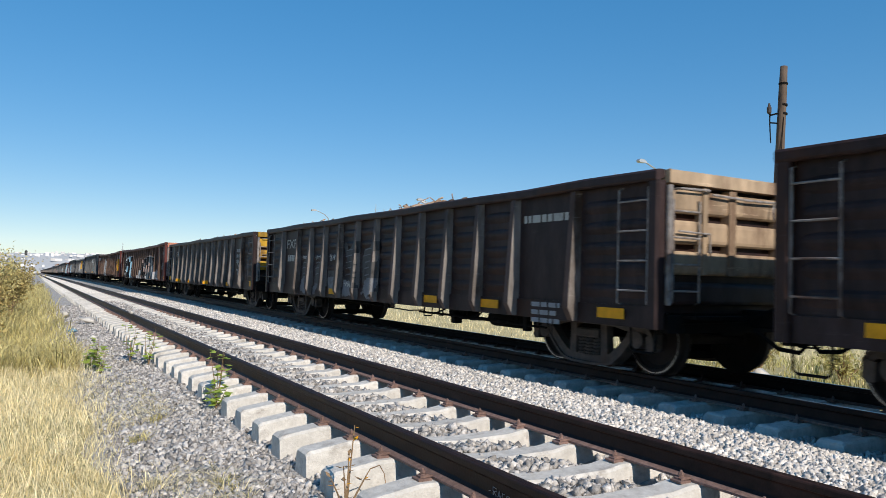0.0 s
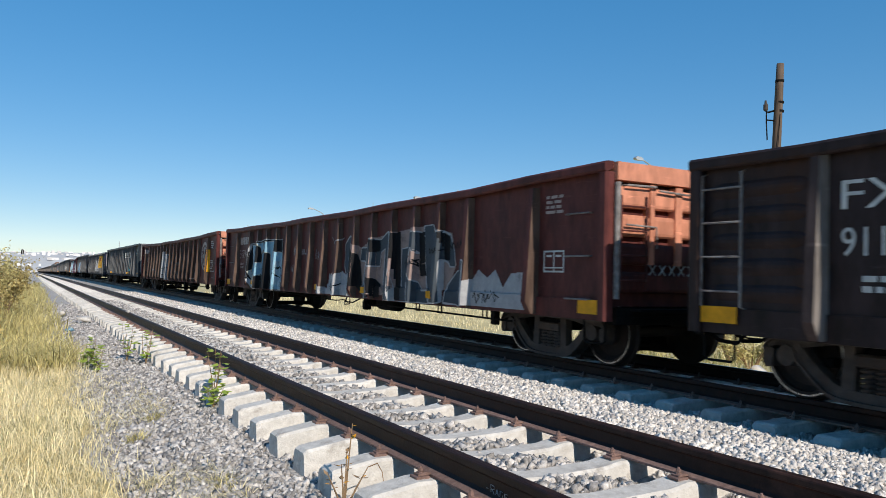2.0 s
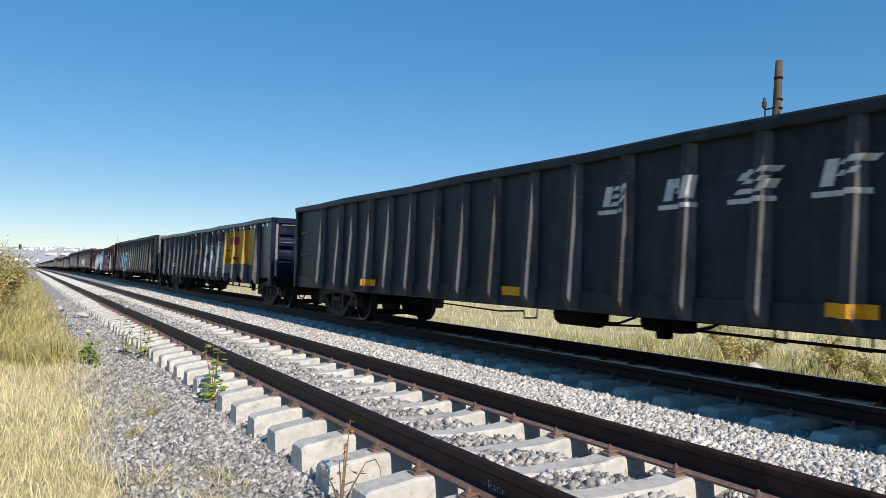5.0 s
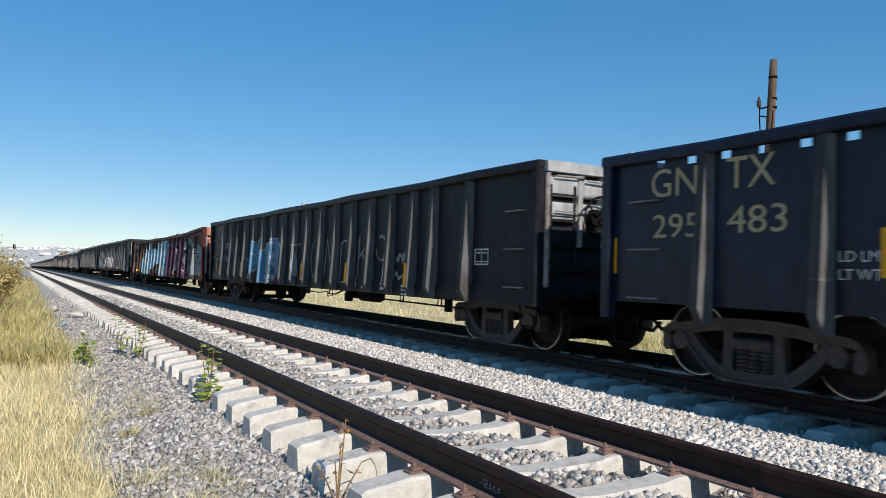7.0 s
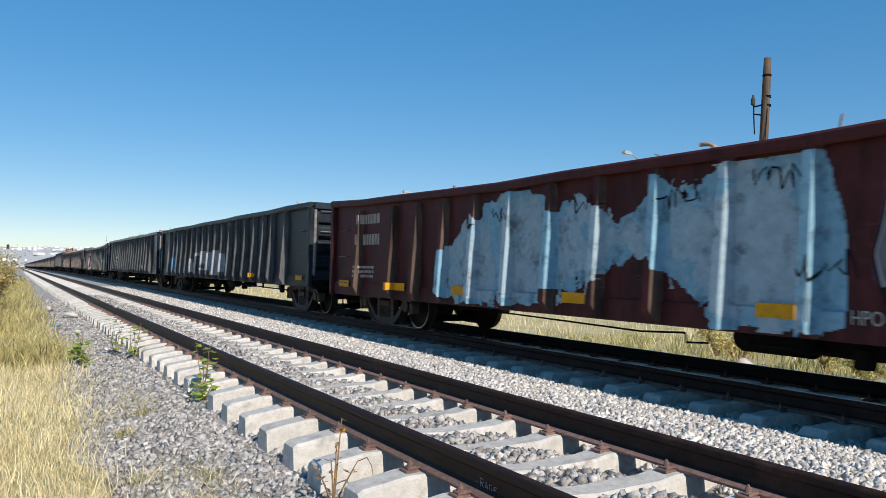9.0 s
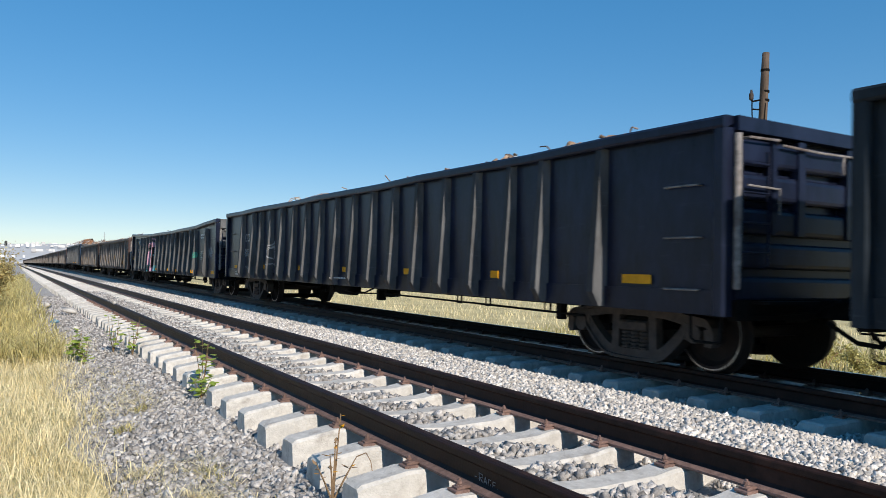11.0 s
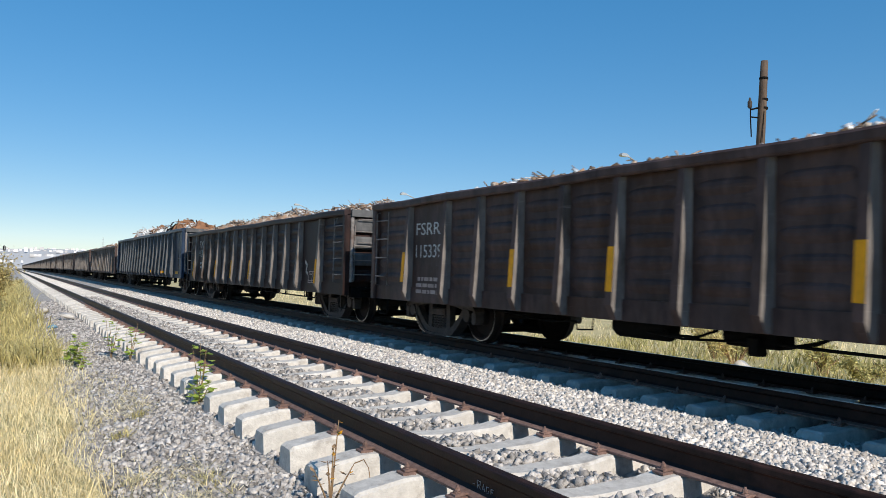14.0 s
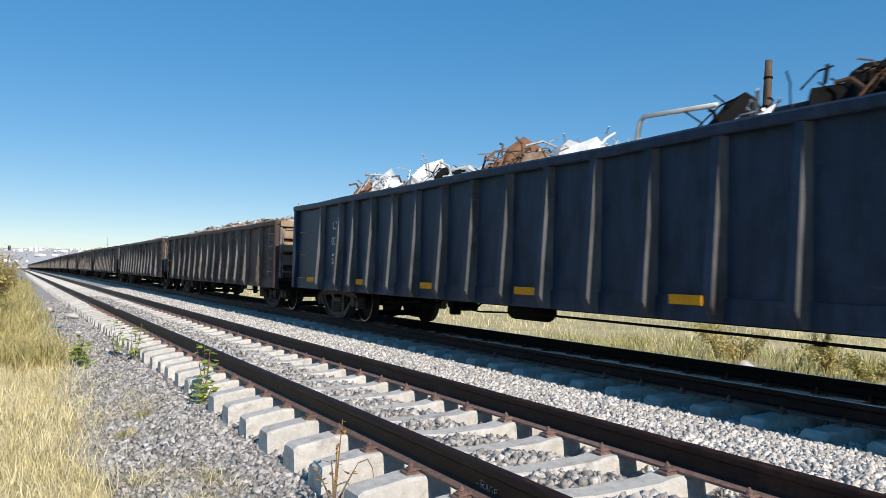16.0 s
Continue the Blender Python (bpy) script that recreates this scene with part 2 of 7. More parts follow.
# ------------------------------------------------------------ mesh tools
class Form:
    """Corners and faces of one mesh, gathered piece by piece."""

    def __init__(self):
        self.v, self.f = [], []

    def add(self, verts, faces):
        n = len(self.v)
        self.v += [tuple(p) for p in verts]
        self.f += [tuple(i + n for i in f) for f in faces]
        return self

    def box(self, x0, x1, y0, y1, z0, z1, cut=0.0):
        """A box; cut chamfers its edges along y."""
        if cut:
            prof = [(x0 + cut, z0), (x1 - cut, z0), (x1, z0 + cut), (x1, z1 - cut), (x1 - cut, z1), (x0 + cut, z1), (x0, z1 - cut), (x0, z0 + cut)]
            return self.prism(prof, "y", y0, y1)
        return self.add([(x, y, z) for x in (x0, x1) for y in (y0, y1) for z in (z0, z1)],
                        [(0, 1, 3, 2), (4, 6, 7, 5), (0, 4, 5, 1), (2, 3, 7, 6), (0, 2, 6, 4), (1, 5, 7, 3)])

    def prism(self, prof, axis, a, b):
        """A closed outline pushed from a to b along an axis; the outline holds the two other coordinates in order."""
        def put(p, s):
            return {"x": (s, p[0], p[1]), "y": (p[0], s, p[1]), "z": (p[0], p[1], s)}[axis]
        n = len(prof)
        return self.add([put(p, a) for p in prof] + [put(p, b) for p in prof],
                        [tuple(range(n))[::-1], tuple(range(n, 2 * n))] + [(i, (i + 1) % n, n + (i + 1) % n, n + i) for i in range(n)])

    def lathe(self, prof, centre, axis="x", n=28, caps=True):
        """Rings (along, radius) about an axis, with closed ends."""
        vs, fs = [], []
        for s, r in prof:
            for k in range(n):
                a = 2 * math.pi * k / n
                c, d = r * math.cos(a), r * math.sin(a)
                vs.append({"x": (centre[0] + s, centre[1] + c, centre[2] + d), "y": (centre[0] + c, centre[1] + s, centre[2] + d),
                           "z": (centre[0] + c, centre[1] + d, centre[2] + s)}[axis])
        for i in range(len(prof) - 1):
            for k in range(n):
                a, b = i * n + k, i * n + (k + 1) % n
                fs.append((a, b, b + n, a + n))
        if caps:
            fs += [tuple(range(n))[::-1], tuple(range(len(vs) - n, len(vs)))]
        return self.add(vs, fs)

    def tube(self, pts, r, n=6):
        pts = [Vector(p) for p in pts]
        vs, fs = [], []
        for i, p in enumerate(pts):
            w = (pts[min(i + 1, len(pts) - 1)] - pts[max(i - 1, 0)]).normalized()
            side = w.cross(Vector((0.31, 0.17, 0.94)))
            side.normalize()
            up = w.cross(side)
            rr = r[i] if isinstance(r, (list, tuple)) else r
            for k in range(n):
                a = 2 * math.pi * k / n
                vs.append(p + rr * (math.cos(a) * side + math.sin(a) * up))
        for i in range(len(pts) - 1):
            for k in range(n):
                a, b = i * n + k, i * n + (k + 1) % n
                fs.append((a, b, b + n, a + n))
        fs += [tuple(range(n))[::-1], tuple(range(len(vs) - n, len(vs)))]
        return self.add(vs, fs)

    def mesh(self, name, material, smooth=False):
        me = bpy.data.meshes.new(name)
        me.from_pydata(self.v, [], self.f)
        if material:
            me.materials.append(material)
        b = bmesh.new()
        b.from_mesh(me)
        bmesh.ops.recalc_face_normals(b, faces=b.faces)
        b.to_mesh(me)
        b.free()
        if smooth:
            me.polygons.foreach_set("use_smooth", [True] * len(me.polygons))
        return me


def flat_mesh(name, verts, tris, material, mats=None):
    """A mesh out of number arrays: corners (n, 3) and triangles (m, 3)."""
    me = bpy.data.meshes.new(name)
    me.vertices.add(len(verts))
    me.vertices.foreach_set("co", np.asarray(verts, np.float32).ravel())
    me.loops.add(len(tris) * 3)
    me.loops.foreach_set("vertex_index", np.asarray(tris, np.int32).ravel())
    me.polygons.add(len(tris))
    me.polygons.foreach_set("loop_start", np.arange(0, len(tris) * 3, 3, dtype=np.int32))
    me.polygons.foreach_set("loop_total", np.full(len(tris), 3, np.int32))
    for m in material if isinstance(material, list) else [material]:
        me.materials.append(m)
    if mats is not None:
        me.polygons.foreach_set("material_index", np.asarray(mats, np.int32))
    me.update(calc_edges=True)
    me.validate()
    return me


def part(name, form, material, parent, label="", at=None, smooth=False):
    """One mesh object under a thing or a part. form: a Form, or a mesh to share."""
    me = form.mesh(name, material, smooth) if isinstance(form, Form) else form
    ob = new(name, me)
    ob.parent = parent
    if at is not None:
        ob.matrix_basis = at
    return tagged(ob, label)


# ------------------------------------------------------------ the line of the tracks
BEND_X, BEND_Z, BEND_A, BEND_B = 0.0099, -0.0049, 30.0, 130.0


def drift(y):
    """How far the line has bent away at a distance y: straight to 30 m, then a gentle curve and fall."""
    u = np.clip(np.asarray(y, float) - BEND_A, 0, None)
    w = BEND_B - BEND_A
    return np.where(u < w, u * u / (2 * w), u - w / 2)


def swept(form, prof, ys, x0, z0=0.0, closed=True):
    """An outline (x, z) carried along the line at an offset x0."""
    n = len(prof)
    vs, fs = [], []
    for y in ys:
        g = float(drift(y))
        vs += [(x0 + BEND_X * g + a, y, z0 + BEND_Z * g + b) for a, b in prof]
    for i in range(len(ys) - 1):
        for k in range(n if closed else n - 1):
            a, b = i * n + k, i * n + (k + 1) % n
            fs.append((a, b, b + n, a + n))
    if closed:
        fs += [tuple(range(n))[::-1], tuple(range(len(vs) - n, len(vs)))]
    return form.add(vs, fs)


NEAR_X, FAR_X = 3.135, 7.40
RAIL_TOP = 0.14
BED_X = [0.45, 0.9, 1.4, 1.75, 2.05, 2.4, 2.62, 2.8, 3.1, 3.45, 3.65, 3.85, 4.1, 4.5, 5.0, 5.5, 5.85, 6.0, 6.6, 7.0, 7.8, 8.2, 8.7, 9.2, 9.9]
BED_Z = [-0.52, -0.40, -0.33, -0.31, -0.29, -0.25, -0.19, -0.135, -0.125, -0.135, -0.19, -0.21, -0.14, -0.07, -0.05, -0.08, -0.135, -0.185, -0.20, -0.19, -0.19, -0.18, -0.19, -0.32, -0.50]


def bed_height(x):
    return np.interp(x, BED_X, BED_Z)


# ------------------------------------------------------------ ground and tracks
def graded(lo, hi, first, grow):
    out, step = [lo], first
    while out[-1] < hi:
        out.append(min(out[-1] + step, hi))
        step *= grow
    return out


def build_ground():
    xs = sorted(set([-v for v in graded(0, 3000, 0.8, 1.25)] + graded(0, 3500, 0.8, 1.22)))
    ys = sorted(set([-v for v in graded(0, 400, 2.0, 1.35)] + graded(0, 4000, 1.0, 1.1)))
    vs = []
    for y in ys:
        g = float(drift(y))
        for x in xs:
            lump = 0.05 * noise.noise(Vector((x * 0.35, y * 0.35, 0))) + 0.02 * noise.noise(Vector((x, y, 3)))
            over = 0.0 if 0 < x - BEND_X * g < 10 else lump
            bank = 0.12 * min(max((0.3 - x) / 2.0, 0), 1)
            vs.append((x, y, -0.47 + BEND_Z * g + over + bank))
    n = len(xs)
    fs = [(j * n + i, j * n + i + 1, (j + 1) * n + i + 1, (j + 1) * n + i) for j in range(len(ys) - 1) for i in range(n - 1)]
    f = Form()
    f.v, f.f = vs, fs
    ob = new("ground", f.mesh("ground", FIELD, True))
    tagged(ob, "flat dry yellow grassland on both sides of the railway", "ground", kind="structure")


def build_bed():
    ys = sorted(set([-25 + 0.5 * i for i in range(130)] + graded(40, 1500, 2.0, 1.12)))
    xs = np.array(sorted(set(BED_X) | {0.7 + 0.2 * i for i in range(46)}))
    zs = bed_height(xs)
    n = len(xs)
    vs = []
    for y in ys:
        g = float(drift(y))
        for x, z in zip(xs, zs):
            edge = 0.25 * noise.noise(Vector((0, y * 0.6, 5))) if x < 0.8 else 0
            vs.append((x + BEND_X * g + edge, y, z + BEND_Z * g + 0.018 * noise.noise(Vector((x * 4, y * 4, 0)))))
    f = Form()
    f.v = vs
    f.f = [(j * n + i, j * n + i + 1, (j + 1) * n + i + 1, (j + 1) * n + i) for j in range(len(ys) - 1) for i in range(n - 1)]
    ob = new("ballast_bed", f.mesh("ballast_bed", BED, True))
    return tagged(ob, "pale grey crushed-stone ballast bed under two tracks", "ballast", kind="structure")


RAIL_PROF = [(-0.074, 0.0), (0.074, 0.0), (0.074, 0.012), (0.030, 0.028), (0.013, 0.050), (0.011, 0.090), (0.012, 0.125), (0.024, 0.140), (0.037, 0.146),
             (0.037, 0.176), (0.033, 0.185), (0.022, 0.190), (-0.022, 0.190), (-0.033, 0.185), (-0.037, 0.176), (-0.037, 0.146), (-0.024, 0.140), (-0.012, 0.125),
             (-0.011, 0.090), (-0.013, 0.050), (-0.030, 0.028), (-0.074, 0.012)]
HEAD_PROF = [(-0.021, 0.1895), (0.021, 0.1895), (0.019, 0.1915), (-0.019, 0.1915)]
TIE_STEP = 0.6195
TIE_X = [-1.26, -1.23, -1.08, -0.93, -0.62, -0.48, 0.0, 0.48, 0.62, 0.93, 1.08, 1.23, 1.26]
TIE_Z = [-0.135, -0.112, -0.085, -0.057, -0.057, -0.085, -0.110, -0.085, -0.057, -0.057, -0.085, -0.112, -0.135]


def tie_form(lean=0.0, simple=False, square=False):
    f = Form()
    ks = [0, 3, 4, 6, 8, 9, 12] if simple else range(len(TIE_X))
    n = 6
    vs, fs = [], []
    for k in ks:
        x, z = TIE_X[k], TIE_Z[k]
        if square and abs(x) > 1.0:
            x, z = x * 1.045, z + (abs(x) - 1.0) * 0.22
        w = 0.112 if square else 0.098
        vs += [(x, -0.14 + lean * x, -0.36), (x, 0.14 + lean * x, -0.36), (x, w + 0.012 + lean * x, z - 0.02), (x, w - 0.008 + lean * x, z),
               (x, -w + 0.008 + lean * x, z), (x, -w - 0.012 + lean * x, z - 0.02)]
    for i in range(len(ks) - 1):
        for k in range(n):
            a, b = i * n + k, i * n + (k + 1) % n
            fs.append((a, b, b + n, a + n))
    fs += [tuple(range(n))[::-1], tuple(range(len(vs) - n, len(vs)))]
    return f.add(vs, fs)


def clip_form():
    """A bolt, washer and spring plate that hold a rail's foot."""
    f = Form()
    f.box(-0.060, 0.035, -0.045, 0.045, -0.057, -0.040, 0.004)
    f.prism([(-0.04, -0.040), (0.045, -0.036), (0.050, -0.026), (0.01, -0.018), (-0.04, -0.028)], "y", -0.03, 0.03)
    f.lathe([(-0.004, 0.022), (0.006, 0.022)], (-0.008, 0, -0.022), "z", 10)
    f.lathe([(0.0, 0.017), (0.020, 0.017)], (-0.008, 0, -0.014), "z", 6)
    f.lathe([(0.0, 0.009), (0.012, 0.008)], (-0.008, 0, 0.006), "z", 8)
    return f


def build_track(name, x0, y_first, lean, near_to, label):
    track = tagged(new(name), label, "railway track", kind="structure")
    ys = sorted(set([-24.0, -10.0] + [0.0 + 2 * i for i in range(70)] + graded(138, 1400, 4, 1.1)))
    for s in (-0.7525, 0.7525):
        rail = part("rail", swept(Form(), RAIL_PROF, ys, x0 + s, -0.052), RAIL, track, "dark rusty brown steel rail")
        for side in (-1, 1):
            foot = [(side * 0.030, 0.0275), (side * 0.0755, 0.0135), (side * 0.0755, 0.0), (side * 0.0775, 0.0), (side * 0.0775, 0.0150), (side * 0.030, 0.0295)]
            part("rail_foot", swept(Form(), foot, ys, x0 + s, -0.052), CLIP, rail, "foot of the rail with pale rust dust")
        part("running_surface", swept(Form(), HEAD_PROF, ys, x0 + s, -0.052), TREAD if name == "railway_track_2" else RAIL, rail, "worn top of the rail head")
    square = name == "railway_track_2"
    tie, simple = tie_form(lean, False, square).mesh("concrete_tie", CONCRETE), tie_form(lean, True, square)
    clip = clip_form().mesh("rail_clip", CLIP)
    rest, clips = Form(), Form()
    for k in range(-30, 460):
        y = y_first + TIE_STEP * k
        g = float(drift(y))
        x = x0 + BEND_X * g
        if -4 < y < near_to:
            m = Matrix.Translation((x + random.uniform(-0.02, 0.02), y + random.uniform(-0.012, 0.012), BEND_Z * g + random.uniform(-0.006, 0.004)))
            ob = part("concrete_tie", tie, None, track, at=m @ pose(0, 0, 0, 0, 0, random.uniform(-0.8, 0.8)))
            if y < near_to * 0.55:
                for s in (-0.7525, 0.7525):
                    for side in (-1, 1):
                        at = pose(s + side * 0.112, lean * (s + side * 0.112), 0.0, 0, 0, 0 if side < 0 else 180)
                        part("rail_clip", clip, None, ob, "rusted bolt and clip", at)
        else:
            rest.add([(a + x, b + y, c + BEND_Z * g) for a, b, c in simple.v], simple.f)
    tagged(part("distant_ties", rest, CONCRETE, track), kind="stuff")
    return track


LUMP = [(x, y, z) for x in (-0.8, 0.8) for y in (-0.8, 0.8) for z in (-0.8, 0.8)]
LUMP_F = [(0, 1, 3), (0, 3, 2), (4, 6, 7), (4, 7, 5), (0, 4, 5), (0, 5, 1), (2, 3, 7), (2, 7, 6), (0, 2, 6), (0, 6, 4), (1, 5, 7), (1, 7, 3)]


def stones(rng, pos, size):
    """Broken stones: jittered, turned and squashed, one to each place."""
    n = len(pos)
    v = np.asarray(LUMP)[None] * rng.uniform(0.62, 1.3, (n, 8, 1)) + rng.uniform(-0.32, 0.32, (n, 8, 3))
    v = v * rng.uniform(0.55, 1.3, (n, 1, 3)) * np.asarray(size)[:, None, None]
    q = rng.normal(size=(n, 4))
    q /= np.linalg.norm(q, axis=1, keepdims=True)
    w, x, y, z = q.T
    R = np.stack([1 - 2 * (y * y + z * z), 2 * (x * y - z * w), 2 * (x * z + y * w), 2 * (x * y + z * w), 1 - 2 * (x * x + z * z), 2 * (y * z - x * w),
                  2 * (x * z - y * w), 2 * (y * z + x * w), 1 - 2 * (x * x + y * y)], 1).reshape(n, 3, 3)
    v = np.einsum("nij,nkj->nki", R, v) + np.asarray(pos)[:, None]
    t = np.asarray(LUMP_F)[None] + 8 * np.arange(n)[:, None, None]
    return v.reshape(-1, 3), t.reshape(-1, 3)


def scatter(rng, n, x0, x1, y0, y1, power=1.0):
    """Places in a strip, thinning out with distance."""
    x = rng.uniform(x0, x1, n)
    y = y0 + (y1 - y0) * rng.uniform(0, 1, n) ** power
    return x, y


def build_stones(bed):
    rng = np.random.default_rng(4)
    strips = [("path_stones", 26000, 0.72, 2.3, 3.0, 34, 1.9, 0.020, STONE_GREY), ("four_foot_stones", 20000, 2.3, 4.0, 2.0, 34, 1.7, 0.024, STONE_GREY),
              ("six_foot_stones", 62000, 4.0, 6.05, 1.0, 45, 1.75, 0.0185, STONE), ("tie_end_stones", 11000, 5.80, 6.75, 1.0, 34, 1.7, 0.021, STONE), ("far_track_stones", 8000, 6.3, 9.0, 2.0, 30, 1.5, 0.025, STONE),
              ("path_stones", 5000, 0.72, 2.3, -5.0, 3.0, 1.0, 0.020, STONE_GREY), ("four_foot_stones", 4000, 2.3, 4.0, -5.0, 2.0, 1.0, 0.024, STONE_GREY), ("six_foot_stones", 8000, 4.0, 6.05, -5.0, 1.0, 1.0, 0.0185, STONE)]
    for name, n, x0, x1, y0, y1, power, size, mat in strips:
        x, y = scatter(rng, n, x0, x1, y0, y1, power)
        for cx, first, lean in ((NEAR_X, NEAR_TIE, NEAR_LEAN), (FAR_X, FAR_TIE, 0.0)):
            k = (y - first - lean * (x - cx)) / TIE_STEP
            off = np.abs(k - np.round(k)) * TIE_STEP
            keep = ~((np.abs(x - cx) < 1.31) & (off < 0.15)) | ((rng.uniform(size=len(x)) < 0.02) & (np.abs(np.abs(x - cx) - 0.75) > 0.2))
            x, y = x[keep], y[keep]
        s = size * rng.uniform(0.55, 1.35, len(x)) * (1 + 0.012 * y)
        z = bed_height(x) + s * rng.uniform(0.05, 0.7, len(x))
        rail_gap = np.minimum(np.abs(np.abs(x - NEAR_X) - 0.7525), np.abs(np.abs(x - FAR_X) - 0.7525)) > 0.09
        x, y, z, s = x[rail_gap], y[rail_gap], z[rail_gap], s[rail_gap]
        v, t = stones(rng, np.stack([x, y, z], 1), s)
        ob = part(name, flat_mesh(name, v, t, mat), None, bed, "loose grey crushed stones")
        tagged(ob, kind="stuff")


NEAR_TIE, NEAR_LEAN, FAR_TIE = 7.288 - 12 * TIE_STEP - 0.055, -0.075, 4.62 - 8 * TIE_STEP
build_ground()
ballast = build_bed()
build_track("railway_track_1", NEAR_X, NEAR_TIE, NEAR_LEAN, 46, "empty track with rusty rails on pale concrete ties")
build_track("railway_track_2", FAR_X, FAR_TIE, 0.0, 40, "track under the freight train with rails on concrete ties")


# ------------------------------------------------------------ gondola wagons
CACHE = {}
LADDER_GREY = shade("worn_grey_ladder_steel", (0.10, 0.088, 0.082), (0.32, 0.29, 0.275), 12, 0.7, 0, 0.1, 50, (0.09, 0.05, 0.035), 0.58)
AXLE_R = 0.42


def shared(key, make, material, smooth=False):
    """One mesh for all parts alike in shape and paint."""
    k = (*key, material.name)
    if k not in CACHE:
        CACHE[k] = make().mesh(key[0], material, smooth)
    return CACHE[k]


class Plan:
    """Sizes of one kind of wagon; u runs from the leading end to the trailing end, heights are over the rail."""

    def __init__(self, key, length, top, sill, posts, ribbed, deep):
        self.key, self.length, self.top, self.sill, self.posts, self.ribbed, self.deep = key, length, top, sill, posts, ribbed, deep
        self.sheet, self.face = 1.47, 1.565
        self.plain = (1, len(posts) - 1)
        self.rise = {"smooth": 0.075, "smooth_low": 0.16}.get(key, 0.0)

    def taper(self, z):
        """How much of a post's depth is left at a height: full at the foot, about half under the rim."""
        return np.clip(1.0 - 0.52 * (np.asarray(z, float) - self.sill - 0.16) / (self.top - self.sill - 0.28), 0.48, 1.0)

    def depth(self, u, z):
        """How far the side stands out at a place, over the sheet: posts, and pressed ribs."""
        u = np.atleast_1d(np.asarray(u, float))
        d = np.min(np.abs(np.asarray(self.posts)[:, None] - u[None]), axis=0)
        out = np.clip((0.085 - d) / 0.032, 0, 1) * self.deep * self.taper(z)
        if self.ribbed:
            bay = np.searchsorted(self.posts, u)
            ribs = np.where((bay == 1) | (bay == len(self.posts) - 1), 0.0, 0.028)
            out = np.maximum(out, ribs)
        return np.where(np.asarray(z) < self.sill + 0.235, np.maximum(out, 0.030), out)


OLD = Plan("ribbed", 14.65, 2.32, 0.62, [1.43, 2.72] + [2.72 + 0.932 * k for k in range(1, 11)] + [13.27], True, 0.17)
RED = Plan("smooth", 18.30, 2.40, 0.63, [1.47] + [3.10 + 0.88 * k for k in range(15)] + [16.87], False, 0.19)
LOW = Plan("smooth_low", 18.30, 2.335, 0.59, [1.47] + [3.10 + 0.88 * k for k in range(15)] + [16.87], False, 0.19)
TALL = Plan("tall", 18.40, 2.58, 0.68, [1.76, 2.82, 3.53] + [4.38 + 0.877 * k for k in range(12)] + [14.87, 15.58, 16.64], False, 0.19)
SLOT = Plan("slotted", 17.95, 2.45, 0.64, [1.45, 2.75, 3.95, 5.02, 5.98, 6.90, 7.82, 8.73, 9.63, 10.52, 11.43, 12.32, 13.22, 14.14, 15.25, 16.5], False, 0.19)


def panel_form(p, width, plate):
    """A side panel one bay wide, with pressed ribs that fade out short of the posts unless it is a plain plate; it looks to -x."""
    if plate:
        if not p.rise:
            return Form().box(0.0, 0.012, 0, width, p.sill, p.top - 0.02)
        crest = [(width * k / 24, p.top - 0.03 + p.rise * abs(2 * k / 24 - 1) ** 2.5) for k in range(25)]
        return Form().prism([(0, p.sill)] + crest + [(width, p.sill)], "x", 0.0, 0.012)
    across = [(0.0, 0.0), (0.10, 0.0), (0.15, 0.55), (0.22, 0.9), (0.30, 1.0), (width - 0.30, 1.0), (width - 0.22, 0.9), (width - 0.15, 0.55), (width - 0.10, 0.0), (width, 0.0)]
    rib = [(0.0, -0.085), (0.013, -0.055), (0.023, -0.02), (0.025, 0.01), (0.018, 0.045), (0.0, 0.075)]
    feet = [p.sill + 0.38 + 0.245 * k for k in range(int((p.top - p.sill - 0.55) / 0.245) + 1)]
    lines = [(p.sill, 0.0, 0.0)] + [(z, d, h) for z in feet for d, h in rib] + [(p.top - 0.02, 0.0, 0.0)]
    vs = [(-d * k, y, z + h * (0.35 + 0.65 * k)) for y, k in across for z, d, h in lines]
    n, m = len(lines), len(across)
    fs = [(i * n + j, i * n + j + 1, (i + 1) * n + j + 1, (i + 1) * n + j) for i in range(m - 1) for j in range(n - 1)]
    q = len(vs)
    vs += [(0.012, 0, p.sill), (0.012, 0, p.top - 0.02), (0.012, width, p.top - 0.02), (0.012, width, p.sill)]
    fs += [(q, q + 3, q + 2, q + 1), (q, q + 1) + tuple(range(n - 1, -1, -1)), (q + 3,) + tuple(range((m - 1) * n, m * n)) + (q + 2,),
           (q,) + tuple(range(0, m * n, n)) + (q + 3,), (q + 1, q + 2) + tuple(range(m * n - 1, 0, -n))]
    return Form().add(vs, fs)


